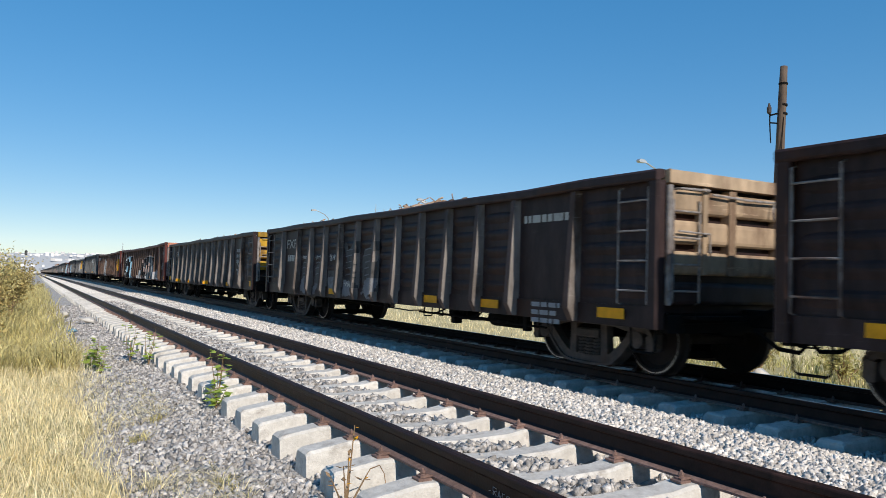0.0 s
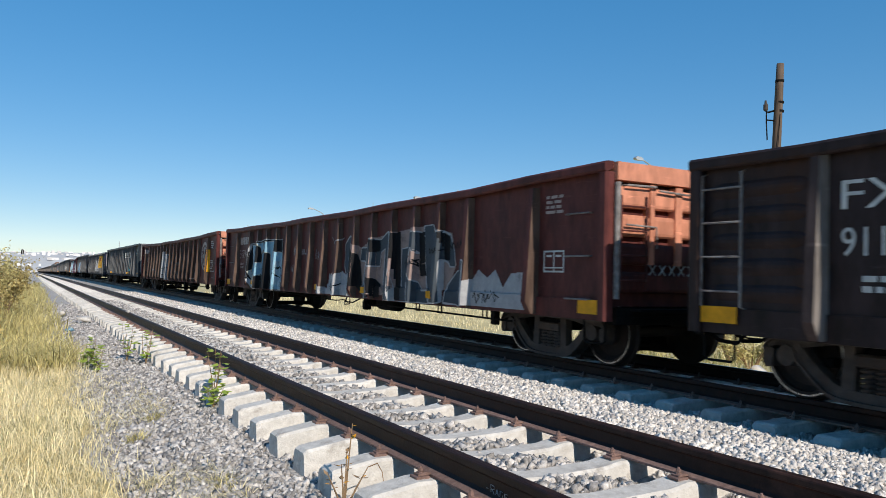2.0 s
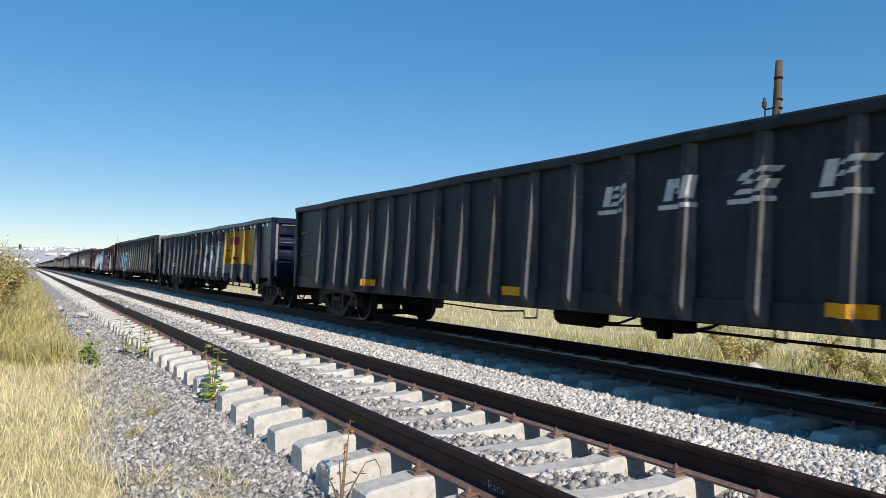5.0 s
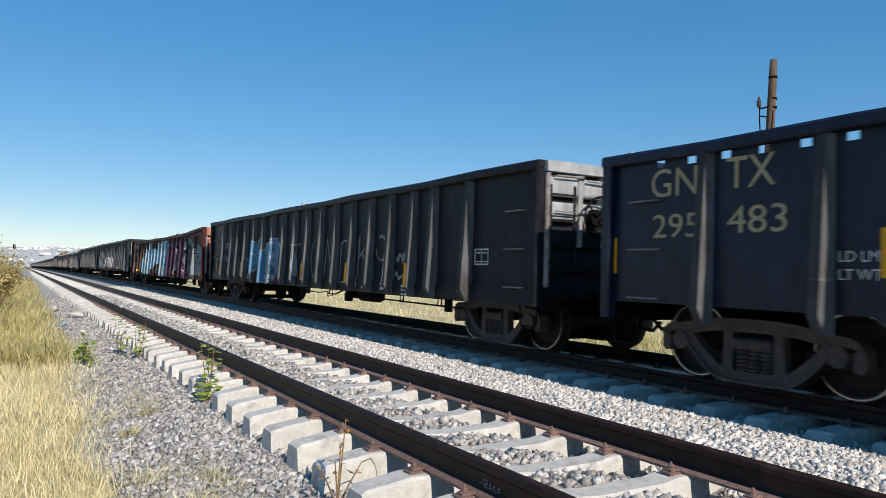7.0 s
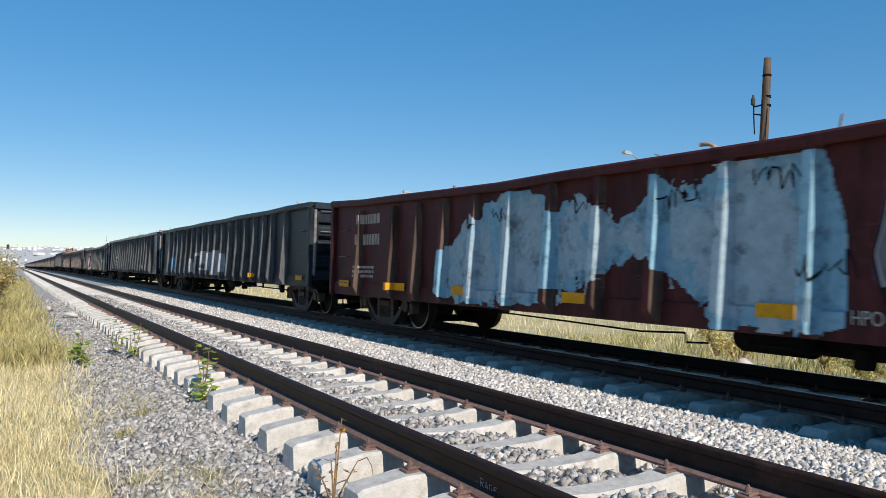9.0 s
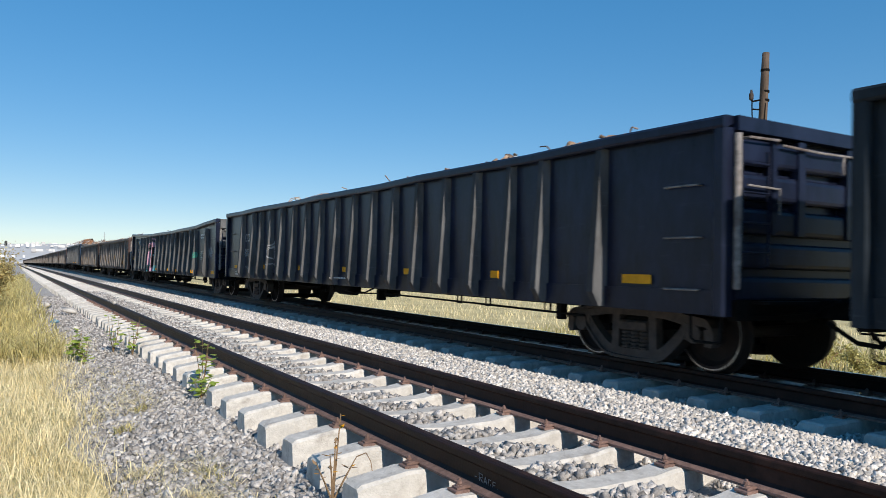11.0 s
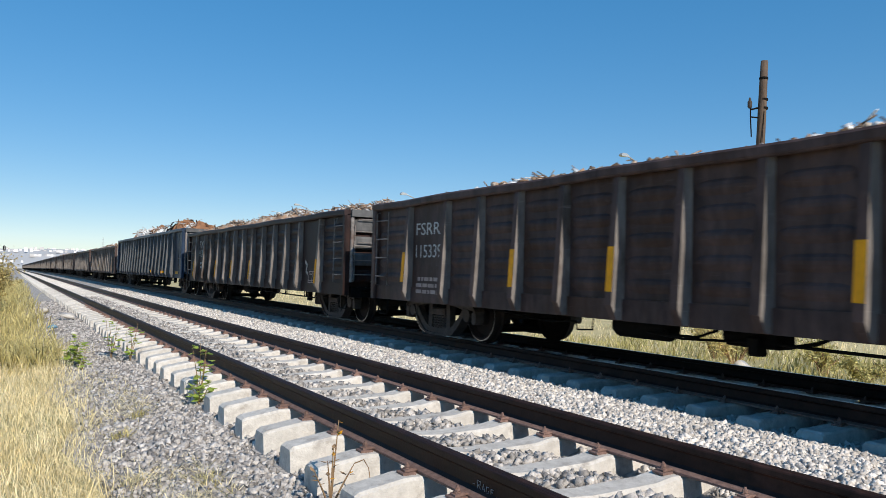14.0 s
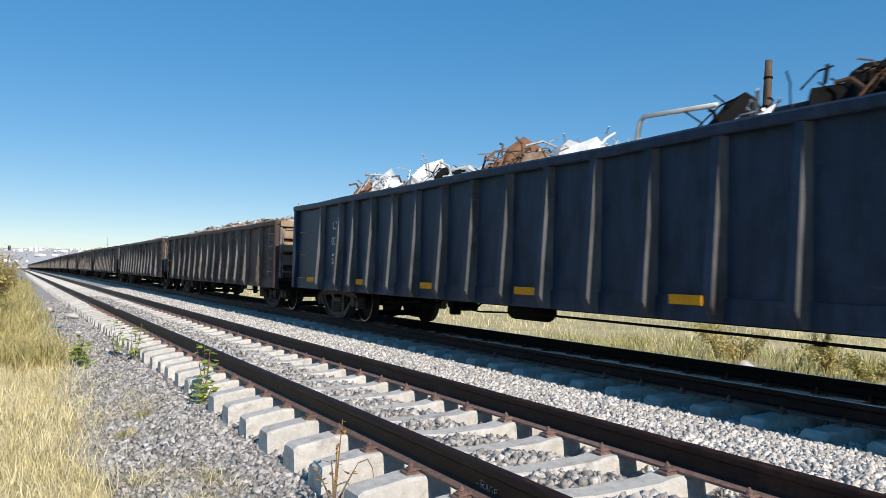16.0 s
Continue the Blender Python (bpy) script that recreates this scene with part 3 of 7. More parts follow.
def add_box(car, p, paint_m, end_m):
    """Side sheets or panels, sills, end sheets and floor of an open box."""
    s, L = p.sheet, p.length
    for side in (-1, 1):
        if p.ribbed:
            stops = [0.10] + list(p.posts) + [L - 0.10]
            for k, (a, b) in enumerate(zip(stops, stops[1:])):
                plate = k in p.plain
                me = shared(("side_panel", p.key, round(b - a, 3), plate), lambda: panel_form(p, b - a, plate), paint_m)
                part("side_panel", me, None, car, at=pose(-s, a, 0) if side < 0 else pose(s, b, 0, 0, 0, 180))
        else:
            me = shared(("side_sheet", p.key), lambda: panel_form(p, L - 0.2, True), paint_m)
            part("side_sheet", me, None, car, at=pose(-s, 0.1, 0) if side < 0 else pose(s, L - 0.1, 0, 0, 0, 180))
        me = shared(("side_sill", p.key), lambda: Form().box(-0.028, -0.003, 0.05, L - 0.05, p.sill - 0.02, p.sill + 0.22), paint_m)
        part("side_sill", me, None, car, at=pose(-s, 0, 0) if side < 0 else pose(s, L, 0, 0, 0, 180))
    for u, turn in ((0, 0), (L, 180)):
        # end sheet in the dark side paint: shade painted into the gaps between slats
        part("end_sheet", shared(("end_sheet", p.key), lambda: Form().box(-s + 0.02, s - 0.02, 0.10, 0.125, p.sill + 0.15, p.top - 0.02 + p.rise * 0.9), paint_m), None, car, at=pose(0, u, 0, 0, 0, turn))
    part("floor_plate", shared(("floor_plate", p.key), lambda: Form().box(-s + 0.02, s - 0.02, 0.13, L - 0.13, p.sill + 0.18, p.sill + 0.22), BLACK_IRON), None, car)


def slotted_body_form(p):
    """A box whose side sheets have a row of square holes under the rim and scalloped lower edges."""
    f = Form()
    s, t, L = p.sheet, 0.012, p.length
    holes = [0.75 + 0.42 * k for k in range(int((L - 1.4) / 0.42) + 1)]
    z0, z1 = p.top - 0.20, p.top - 0.125
    for side in (-1, 1):
        x0, x1 = sorted((side * (s - t), side * s))
        f.box(x0, x1, 0.1, L - 0.1, p.sill + 0.28, z0)
        f.box(x0, x1, 0.1, L - 0.1, z1, p.top)
        edges = [0.1] + [e for h in holes for e in (h - 0.055, h + 0.055)] + [L - 0.1]
        for a, b in zip(edges[::2], edges[1::2]):
            f.box(x0, x1, a, b, z0, z1)
        f.box(x0, x1, 0.1, L - 0.1, p.sill + 0.17, p.sill + 0.28)
        for m in p.posts[1:-1:2]:
            f.prism([(m - 0.72, p.sill + 0.17), (m - 0.46, p.sill), (m + 0.46, p.sill), (m + 0.72, p.sill + 0.17)], "x", x0, x1)
    for y0, y1 in ((0.10, 0.125), (L - 0.125, L - 0.10)):
        f.box(-s, s, y0, y1, p.sill + 0.15, p.top)
    f.box(-s + t, s - t, 0.12, L - 0.12, p.sill + 0.34, p.sill + 0.38)
    return f


def rim_form(p, side):
    """The heavy top chord along one side, with a lip and rounded edges."""
    f = Form()
    a, b = p.sheet - 0.03, p.face + 0.015
    z0, z1 = p.top - 0.13, p.top
    prof = [(a, z0 + 0.05), (b - 0.03, z0), (b - 0.01, z0 + 0.01), (b, z0 + 0.03), (b, z1 - 0.03), (b - 0.02, z1 - 0.005), (b - 0.04, z1), (a, z1)]
    n = 13
    L = p.length
    vs, fs = [], []
    for i in range(n):
        y = 0.02 + (L - 0.04) * i / (n - 1)
        sag = 0.012 * math.sin(i * 2.1) * (0 < i < n - 1)
        lift = p.rise * abs(2 * i / (n - 1) - 1) ** 2.5
        vs += [(side * (x + sag), y, z + sag * 0.8 + lift) for x, z in prof]
    m = len(prof)
    for i in range(n - 1):
        for k in range(m):
            fs.append((i * m + k, i * m + (k + 1) % m, (i + 1) * m + (k + 1) % m, (i + 1) * m + k))
    fs += [tuple(range(m)), tuple(range(len(vs) - m, len(vs)))]
    return f.add(vs, fs)


def end_rim_form(p):
    f = Form()
    return f.box(-p.sheet + 0.03, p.sheet - 0.03, -0.05, 0.15, p.top - 0.145, p.top - 0.004 + p.rise * 0.93)


def post_form(p):
    """A pressed hat-section side post: sloping flanks, the foot cut back, the head set under the rim."""
    f = Form()
    d, z0, z1 = p.deep, p.sill - 0.01, p.top - 0.12
    vs = []
    for z, k, w in ((z0, 0.5, 0.050), (z0 + 0.16, 1.0, 0.052), (0.5 * (z0 + z1), float(p.taper(0.5 * (z0 + z1))), 0.048), (z1, 0.48, 0.044)):
        vs += [(0, -0.078, z), (-d * k, -w, z), (-d * k, w, z), (0, 0.078, z)]
    fs = [(i * 4 + k, i * 4 + (k + 1) % 4, i * 4 + 4 + (k + 1) % 4, i * 4 + 4 + k) for i in range(3) for k in range(4)] + [(0, 1, 2, 3), (15, 14, 13, 12)]
    return f.add(vs, fs)


def post_mesh(p, paint_m, sunlit_m):
    """A post with sunlight painted on: its -y flank takes a paler paint."""
    k = ("side_post", p.key, paint_m.name, sunlit_m.name)
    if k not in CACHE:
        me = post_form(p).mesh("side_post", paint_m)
        me.materials.append(sunlit_m)
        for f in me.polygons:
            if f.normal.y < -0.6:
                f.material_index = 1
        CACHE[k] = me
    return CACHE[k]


def corner_form(p):
    f = Form()
    a, b = p.sheet - 0.02, p.face
    return f.prism([(a, 0.0), (b - 0.03, 0.0), (b, 0.03), (b, 0.13), (b - 0.02, 0.15), (a, 0.15)], "z", p.sill - 0.02, p.top - 0.12 + p.rise * 0.9)


def end_slat_form(w, h):
    """A deep pressed slat across an end, with rounded lips."""
    return Form().prism([(0.125, 0.0), (0.03, 0.0), (0.008, 0.02), (0.0, 0.05), (0.0, h - 0.05), (0.008, h - 0.02), (0.03, h), (0.125, h)], "x", -w, w)


def end_pipe_form(p):
    """Grab rails bent along the top of an end, with droppers."""
    f = Form()
    z = p.top - 0.20
    f.tube([(-1.30, 0.02, z), (-1.30, -0.06, z), (-0.85, -0.06, z + 0.01), (-0.80, 0.0, z - 0.02)], 0.013)
    f.tube([(-0.78, -0.05, z - 0.03), (-0.2, -0.06, z - 0.05), (0.5, -0.05, z - 0.04), (1.25, -0.06, z - 0.06)], 0.013)
    f.tube([(-1.30, -0.05, z - 0.46), (-0.82, -0.05, z - 0.47), (-0.80, -0.04, z - 0.72)], 0.011)
    f.tube([(0.25, -0.05, z - 0.05), (0.22, -0.06, z - 0.16), (0.25, -0.05, z - 0.24)], 0.012)
    return f


def corner_pipe_form(p):
    """The upright stanchion at a corner of the end."""
    return Form().lathe([(0.0, 0.030), (0.01, 0.036), (p.top - p.sill - 0.42, 0.036), (p.top - p.sill - 0.41, 0.030)], (-p.sheet + 0.05, -0.03, p.sill + 0.24), "z", 10)


def ladder_form(height, width, rungs):
    f = Form()
    for y in (0, width):
        f.tube([(0.02, y, 0), (-0.05, y, 0.02), (-0.05, y, height - 0.02), (0.02, y, height)], 0.013)
    for k in range(rungs):
        z = height * (k + 0.5) / rungs
        f.tube([(-0.05, 0, z), (-0.075, 0.03, z), (-0.075, width - 0.03, z), (-0.05, width, z)], 0.011)
    return f


def handhold_form():
    f = Form()
    return f.tube([(0.02, 0, 0), (-0.06, 0, 0), (-0.065, 0.03, 0), (-0.065, 0.40, 0), (-0.06, 0.43, 0), (0.02, 0.43, 0)], 0.011)


def step_form():
    f = Form()
    return f.tube([(0, 0, 0), (0, 0.01, -0.28), (0, 0.05, -0.31), (0, 0.33, -0.31), (0, 0.37, -0.28), (0, 0.38, 0)], 0.014)


def wheelset_form():
    f = Form()
    f.lathe([(-1.05, 0.065), (1.05, 0.065)], (0, 0, 0), "x", 14)
    for s in (-1, 1):
        prof = [(0.66, 0.12), (0.672, 0.13), (0.676, 0.33), (0.66, 0.36), (0.665, AXLE_R + 0.028), (0.69, AXLE_R + 0.026), (0.71, AXLE_R), (0.80, AXLE_R - 0.006),
                (0.805, AXLE_R - 0.02), (0.805, 0.355), (0.77, 0.345), (0.735, 0.30), (0.74, 0.16), (0.80, 0.13), (0.81, 0.07)]
        f.lathe([(s * a, r) for a, r in prof], (0, 0, 0), "x", 36)
    return f


def rim_ring_form():
    """The bright outer ring that the track wears on the wheels."""
    f = Form()
    for s in (-1, 1):
        f.lathe([(s * 0.802, AXLE_R - 0.022), (s * 0.807, AXLE_R - 0.023), (s * 0.807, AXLE_R - 0.036), (s * 0.802, AXLE_R - 0.038)], (0, 0, 0), "x", 36, False)
    return f


def side_frame_form():
    """A cast bogie side frame in the y-z plane: arched top, curved tension member, two windows, bearing ends, raised rims."""
    f = Form()

    def curve(pts, n=5):
        """A smooth line through a few points."""
        out = []
        for i in range(len(pts) - 1):
            p0, p1, p2, p3 = (np.array(pts[max(0, min(len(pts) - 1, i + k))], float) for k in (-1, 0, 1, 2))
            for t in np.arange(n) / n:
                out.append(tuple(0.5 * (2 * p1 + (p2 - p0) * t + (2 * p0 - 5 * p1 + 4 * p2 - p3) * t * t + (3 * p1 - p0 - 3 * p2 + p3) * t ** 3)))
        return out + [tuple(pts[-1])]

    def member(top, foot, x0, x1):
        """A bar between an upper and a lower line, quad by quad."""
        a, b = curve(top), curve(foot)
        vs = [(x, y, z) for u, v in zip(a, b) for x, (y, z) in ((x0, u), (x1, u), (x1, v), (x0, v))]
        n = len(a)
        fs = [(4 * i + k, 4 * i + (k + 1) % 4, 4 * i + 4 + (k + 1) % 4, 4 * i + 4 + k) for i in range(n - 1) for k in range(4)] + [(3, 2, 1, 0), (4 * n - 4, 4 * n - 3, 4 * n - 2, 4 * n - 1)]
        f.add(vs, fs)

    top = [(-1.14, 0.50), (-1.04, 0.59), (-0.80, 0.62), (-0.45, 0.68), (0.0, 0.695), (0.45, 0.68), (0.80, 0.62), (1.04, 0.59), (1.14, 0.50)]
    low = [(-1.14, 0.38), (-1.03, 0.50), (-0.78, 0.50), (-0.45, 0.55), (0.0, 0.56), (0.45, 0.55), (0.78, 0.50), (1.03, 0.50), (1.14, 0.38)]
    member(top, low, -0.06, 0.06)
    member(top, [(y, z - 0.035) for y, z in top], -0.09, 0.09)
    belly = [(-0.74, 0.53), (-0.66, 0.42), (-0.50, 0.28), (-0.34, 0.19), (0.0, 0.17), (0.34, 0.19), (0.50, 0.28), (0.66, 0.42), (0.74, 0.53)]
    under = [(-0.80, 0.40), (-0.73, 0.31), (-0.58, 0.17), (-0.40, 0.07), (0.0, 0.045), (0.40, 0.07), (0.58, 0.17), (0.73, 0.31), (0.80, 0.40)]
    member(belly, under, -0.06, 0.06)
    member([(y, z + 0.035) for y, z in under], under, -0.09, 0.09)
    for s in (-1, 1):
        f.prism([(s * 1.14, 0.50), (s * 1.15, 0.34), (s * 1.11, 0.29), (s * 1.04, 0.30), (s * 1.03, 0.47)], "x", -0.075, 0.075)
        f.prism([(s * 0.34, 0.57), (s * 0.36, 0.18), (s * 0.24, 0.15), (s * 0.23, 0.57)], "x", -0.055, 0.055)
        f.lathe([(-0.085, 0.10), (0.07, 0.105), (0.09, 0.09), (0.10, 0.05)], (0, s * 0.889, 0.42), "x", 16)
        f.prism([(s * 0.74, 0.54), (s * 0.74, 0.37), (s * 0.79, 0.34), (s * 0.83, 0.52)], "x", -0.07, 0.07)
    return f


def spring_form():
    f = Form()
    for y in (-0.14, 0.0, 0.14):
        n, pts = 54, []
        for k in range(n):
            a = k * 0.62
            pts.append((0.058 * math.cos(a), y + 0.058 * math.sin(a), 0.17 + 0.22 * k / (n - 1)))
        f.tube(pts, 0.017, 5)
        f.lathe([(0.165, 0.045), (0.40, 0.045)], (0.0, y, 0.0), "z", 8)
    return f.box(-0.08, 0.08, -0.22, 0.22, 0.385, 0.50, 0.02)


def bolster_form():
    f = Form()
    f.box(-1.0, 1.0, -0.19, 0.19, 0.40, 0.56, 0.03)
    for s in (-0.55, 0.55):
        f.box(-0.95, 0.95, s - 0.05, s + 0.05, 0.34, 0.42)
    f.box(-0.93, 0.93, -0.30, 0.30, 0.10, 0.20)
    for s in (-1, 1):
        f.box(s * 0.90 - 0.02, s * 0.90 + 0.02, -0.24, 0.24, 0.16, 0.46)
    return f.lathe([(0, 0.2), (0.10, 0.2)], (0, 0, 0.56), "z", 16)


WHEELSETS = []


def wheelset_mesh():
    """Wheels and axle, with the rings that running keeps bright in a steel of their own."""
    if "wheelset" not in CACHE:
        f = wheelset_form()
        n = len(f.f)
        ring = rim_ring_form()
        f.add(ring.v, ring.f)
        me = f.mesh("wheelset", WHEEL)
        me.materials.append(TREAD)
        me.polygons.foreach_set("material_index", [0] * n + [1] * (len(f.f) - n))
        CACHE["wheelset"] = me
    return CACHE["wheelset"]


def add_bogie(car, u):
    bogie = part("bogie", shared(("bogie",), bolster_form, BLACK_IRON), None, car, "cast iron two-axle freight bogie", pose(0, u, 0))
    for s in (-1, 1):
        at = pose(s * 1.0, 0, 0)
        part("side_frame", shared(("side_frame",), side_frame_form, IRON), None, bogie, at=at)
        part("spring_nest", shared(("spring_nest",), spring_form, IRON), None, bogie, "coil springs", at)
    for s in (-1, 1):
        w = part("wheelset", wheelset_mesh(), None, bogie, "pair of steel wheels on an axle", pose(0, s * 0.889, AXLE_R))
        WHEELSETS.append((w, s))
    return bogie


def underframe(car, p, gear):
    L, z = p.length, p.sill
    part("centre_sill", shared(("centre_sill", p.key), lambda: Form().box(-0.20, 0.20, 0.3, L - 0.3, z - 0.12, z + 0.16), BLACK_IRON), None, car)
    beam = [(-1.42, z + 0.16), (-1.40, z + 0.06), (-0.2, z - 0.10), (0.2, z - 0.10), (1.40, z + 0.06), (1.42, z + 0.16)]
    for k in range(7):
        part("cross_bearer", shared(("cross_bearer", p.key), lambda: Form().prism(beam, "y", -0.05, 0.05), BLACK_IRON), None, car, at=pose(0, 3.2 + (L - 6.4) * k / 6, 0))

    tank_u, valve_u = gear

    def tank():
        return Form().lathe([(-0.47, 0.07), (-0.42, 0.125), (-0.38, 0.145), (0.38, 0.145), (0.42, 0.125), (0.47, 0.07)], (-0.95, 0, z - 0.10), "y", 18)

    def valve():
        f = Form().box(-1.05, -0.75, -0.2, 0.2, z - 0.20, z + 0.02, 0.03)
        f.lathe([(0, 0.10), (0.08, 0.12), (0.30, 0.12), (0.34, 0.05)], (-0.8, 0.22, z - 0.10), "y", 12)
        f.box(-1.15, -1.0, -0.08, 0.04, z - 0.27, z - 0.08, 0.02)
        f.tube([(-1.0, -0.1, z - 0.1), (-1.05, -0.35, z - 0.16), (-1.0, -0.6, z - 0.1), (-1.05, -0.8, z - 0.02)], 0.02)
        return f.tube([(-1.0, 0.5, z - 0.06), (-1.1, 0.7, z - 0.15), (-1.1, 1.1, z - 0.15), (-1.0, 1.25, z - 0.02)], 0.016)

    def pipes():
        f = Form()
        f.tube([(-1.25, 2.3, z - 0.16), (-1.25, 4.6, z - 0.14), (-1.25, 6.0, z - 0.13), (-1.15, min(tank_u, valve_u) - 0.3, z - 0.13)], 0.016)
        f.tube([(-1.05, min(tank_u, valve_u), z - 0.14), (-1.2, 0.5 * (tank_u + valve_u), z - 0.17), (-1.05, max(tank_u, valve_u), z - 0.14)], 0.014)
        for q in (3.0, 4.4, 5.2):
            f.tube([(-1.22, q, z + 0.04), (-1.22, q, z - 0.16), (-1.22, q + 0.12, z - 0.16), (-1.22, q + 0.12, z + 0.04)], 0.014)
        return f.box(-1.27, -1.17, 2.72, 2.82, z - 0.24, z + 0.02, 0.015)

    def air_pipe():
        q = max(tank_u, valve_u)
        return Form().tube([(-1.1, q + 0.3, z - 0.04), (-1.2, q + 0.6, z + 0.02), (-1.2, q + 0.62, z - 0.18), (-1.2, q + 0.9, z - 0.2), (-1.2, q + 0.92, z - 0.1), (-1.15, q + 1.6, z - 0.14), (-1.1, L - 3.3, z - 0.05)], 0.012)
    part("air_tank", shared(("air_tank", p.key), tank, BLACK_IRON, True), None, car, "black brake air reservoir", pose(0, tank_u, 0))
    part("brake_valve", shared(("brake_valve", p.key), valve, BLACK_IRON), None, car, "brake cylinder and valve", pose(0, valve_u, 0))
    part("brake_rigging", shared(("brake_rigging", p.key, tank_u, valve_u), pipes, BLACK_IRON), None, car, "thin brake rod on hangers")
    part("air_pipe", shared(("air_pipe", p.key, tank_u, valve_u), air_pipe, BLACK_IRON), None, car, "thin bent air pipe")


def coupler_form():
    f = Form()
    f.box(-0.10, 0.10, -0.42, 0.3, 0.62, 0.82, 0.02)
    f.prism([(-0.16, -0.78), (-0.20, -0.55), (-0.10, -0.40), (0.12, -0.40), (0.16, -0.62), (0.05, -0.60), (-0.02, -0.66)], "z", 0.56, 0.88)
    f.tube([(-0.25, -0.2, 0.6), (-0.24, -0.5, 0.42), (-0.2, -0.72, 0.40), (-0.12, -0.78, 0.52)], 0.026)
    f.tube([(-1.3, 0.02, 0.66), (-0.9, -0.10, 0.68), (-0.3, -0.12, 0.70), (-0.1, -0.35, 0.86)], 0.012)
    return f


def brake_wheel_form():
    f = Form()
    pts = [(0.28 * math.cos(a), -0.06, 0.28 * math.sin(a)) for a in [2 * math.pi * k / 20 for k in range(21)]]
    f.tube(pts, 0.016)
    for k in range(5):
        a = 2 * math.pi * k / 5
        f.tube([(0, -0.02, 0), (0.28 * math.cos(a), -0.06, 0.28 * math.sin(a))], 0.013)
    return f.lathe([(0, 0.11), (0.12, 0.13), (0.14, 0.10)], (0, 0.0, 0), "y", 16)


def end_platform_form():
    f = Form()
    f.box(-1.40, 1.40, -0.02, 0.1, 0.0, 0.20)
    return f.box(-1.2, -0.35, -0.22, 0.0, 0.16, 0.19)


def gondola(p, paint, label, end_paint=None, post_paint=None, rim_paint=None, hand_brake=False, gear=(8.42, 6.85)):
    """An open wagon with all its parts; its origin stands on the track's middle at the leading end."""
    car = new("gondola_wagon")
    tagged(car, label, "freight wagon", "wagons of the freight train")
    # paint that stands in for sunlight on each post's -y flank
    sunlit_paint = {"brown": "chalky", "umber": "chalky", "red": "rust", "rose": "rust", "maroon": "rust"}.get(paint, "grey")
    post_paint = post_paint or {"brown": "umber", "black": "dim", "navy": "dim", "slate": "dim"}.get(paint)
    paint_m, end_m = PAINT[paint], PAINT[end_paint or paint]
    L = p.length
    if p.key == "slotted":
        part("body", shared(("body", p.key), lambda: slotted_body_form(p), paint_m), None, car)
    else:
        add_box(car, p, paint_m, end_m)
    for side in (-1, 1):
        part("top_rim", shared(("top_rim", p.key, side), lambda: rim_form(p, side), PAINT[rim_paint or paint]), None, car)
        post = post_mesh(p, PAINT[post_paint or paint], PAINT[sunlit_paint])
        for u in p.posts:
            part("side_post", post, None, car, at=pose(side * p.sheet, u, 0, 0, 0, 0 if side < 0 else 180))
    corner = shared(("corner_post", p.key), lambda: corner_form(p), paint_m)
    for u, turn in ((0, 0), (L, 180)):
        part("corner_post", corner, None, car, at=pose(0, u, 0, 0, 0, turn))
        part("corner_post", shared(("corner_post_b", p.key), lambda: corner_form_b(p), paint_m), None, car, at=pose(0, u, 0, 0, 0, turn))
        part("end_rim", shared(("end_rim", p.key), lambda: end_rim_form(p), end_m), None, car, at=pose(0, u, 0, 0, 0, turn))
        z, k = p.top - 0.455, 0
        # upper slats in the sunlit end paint, lower in side paint: shade is painted
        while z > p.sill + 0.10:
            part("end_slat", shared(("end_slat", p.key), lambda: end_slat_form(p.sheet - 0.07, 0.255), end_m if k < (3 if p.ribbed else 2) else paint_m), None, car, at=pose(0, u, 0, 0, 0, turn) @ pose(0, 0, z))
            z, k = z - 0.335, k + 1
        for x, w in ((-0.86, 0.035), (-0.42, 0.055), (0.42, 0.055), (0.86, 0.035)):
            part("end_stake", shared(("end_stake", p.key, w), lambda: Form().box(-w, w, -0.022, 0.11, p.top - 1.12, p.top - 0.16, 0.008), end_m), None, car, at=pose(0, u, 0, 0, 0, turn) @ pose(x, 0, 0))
        part("grab_rail", shared(("grab_rail", p.key), lambda: end_pipe_form(p), LADDER_GREY), None, car, at=pose(0, u, 0, 0, 0, turn))
        part("corner_stanchion", shared(("corner_stanchion", p.key), lambda: corner_pipe_form(p), LADDER_GREY), None, car, at=pose(0, u, 0, 0, 0, turn))
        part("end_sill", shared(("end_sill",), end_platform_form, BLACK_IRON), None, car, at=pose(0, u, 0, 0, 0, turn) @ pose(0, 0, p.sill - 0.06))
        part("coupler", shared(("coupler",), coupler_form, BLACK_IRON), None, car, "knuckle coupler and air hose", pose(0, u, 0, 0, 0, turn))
        part("end_ladder", shared(("end_ladder",), lambda: ladder_form(1.15, 0.4, 4), LADDER_GREY if p.ribbed else PAINT[paint]), None, car,
             at=pose(0, u, 0, 0, 0, turn) @ pose(-1.36, 0.02, p.top - 1.45, 0, 0, 90) @ pose(0, -0.4, 0))
        for side in (-1, 1):
            part("corner_step", shared(("corner_step",), step_form, BLACK_IRON), None, car, at=pose(side * 1.44, u + (0.12 if u == 0 else -0.50), p.sill + 0.02))
    lad = shared(("side_ladder", p.ribbed), (lambda: ladder_form(1.32, 0.46, 4)) if p.ribbed else handhold_form, LADDER_GREY)
    for side in (-1, 1):
        for u in ((0.17, L - 0.62) if p.ribbed else (0.35, L - 0.85)):
            for k in range(1 if p.ribbed else 3):
                at = pose(side * (p.sheet + (0.012 if p.ribbed else 0.0)), u, p.sill + 0.22 + 0.52 * k) if side < 0 else pose(side * p.sheet, u + 0.45, p.sill + 0.22 + 0.52 * k, 0, 0, 180)
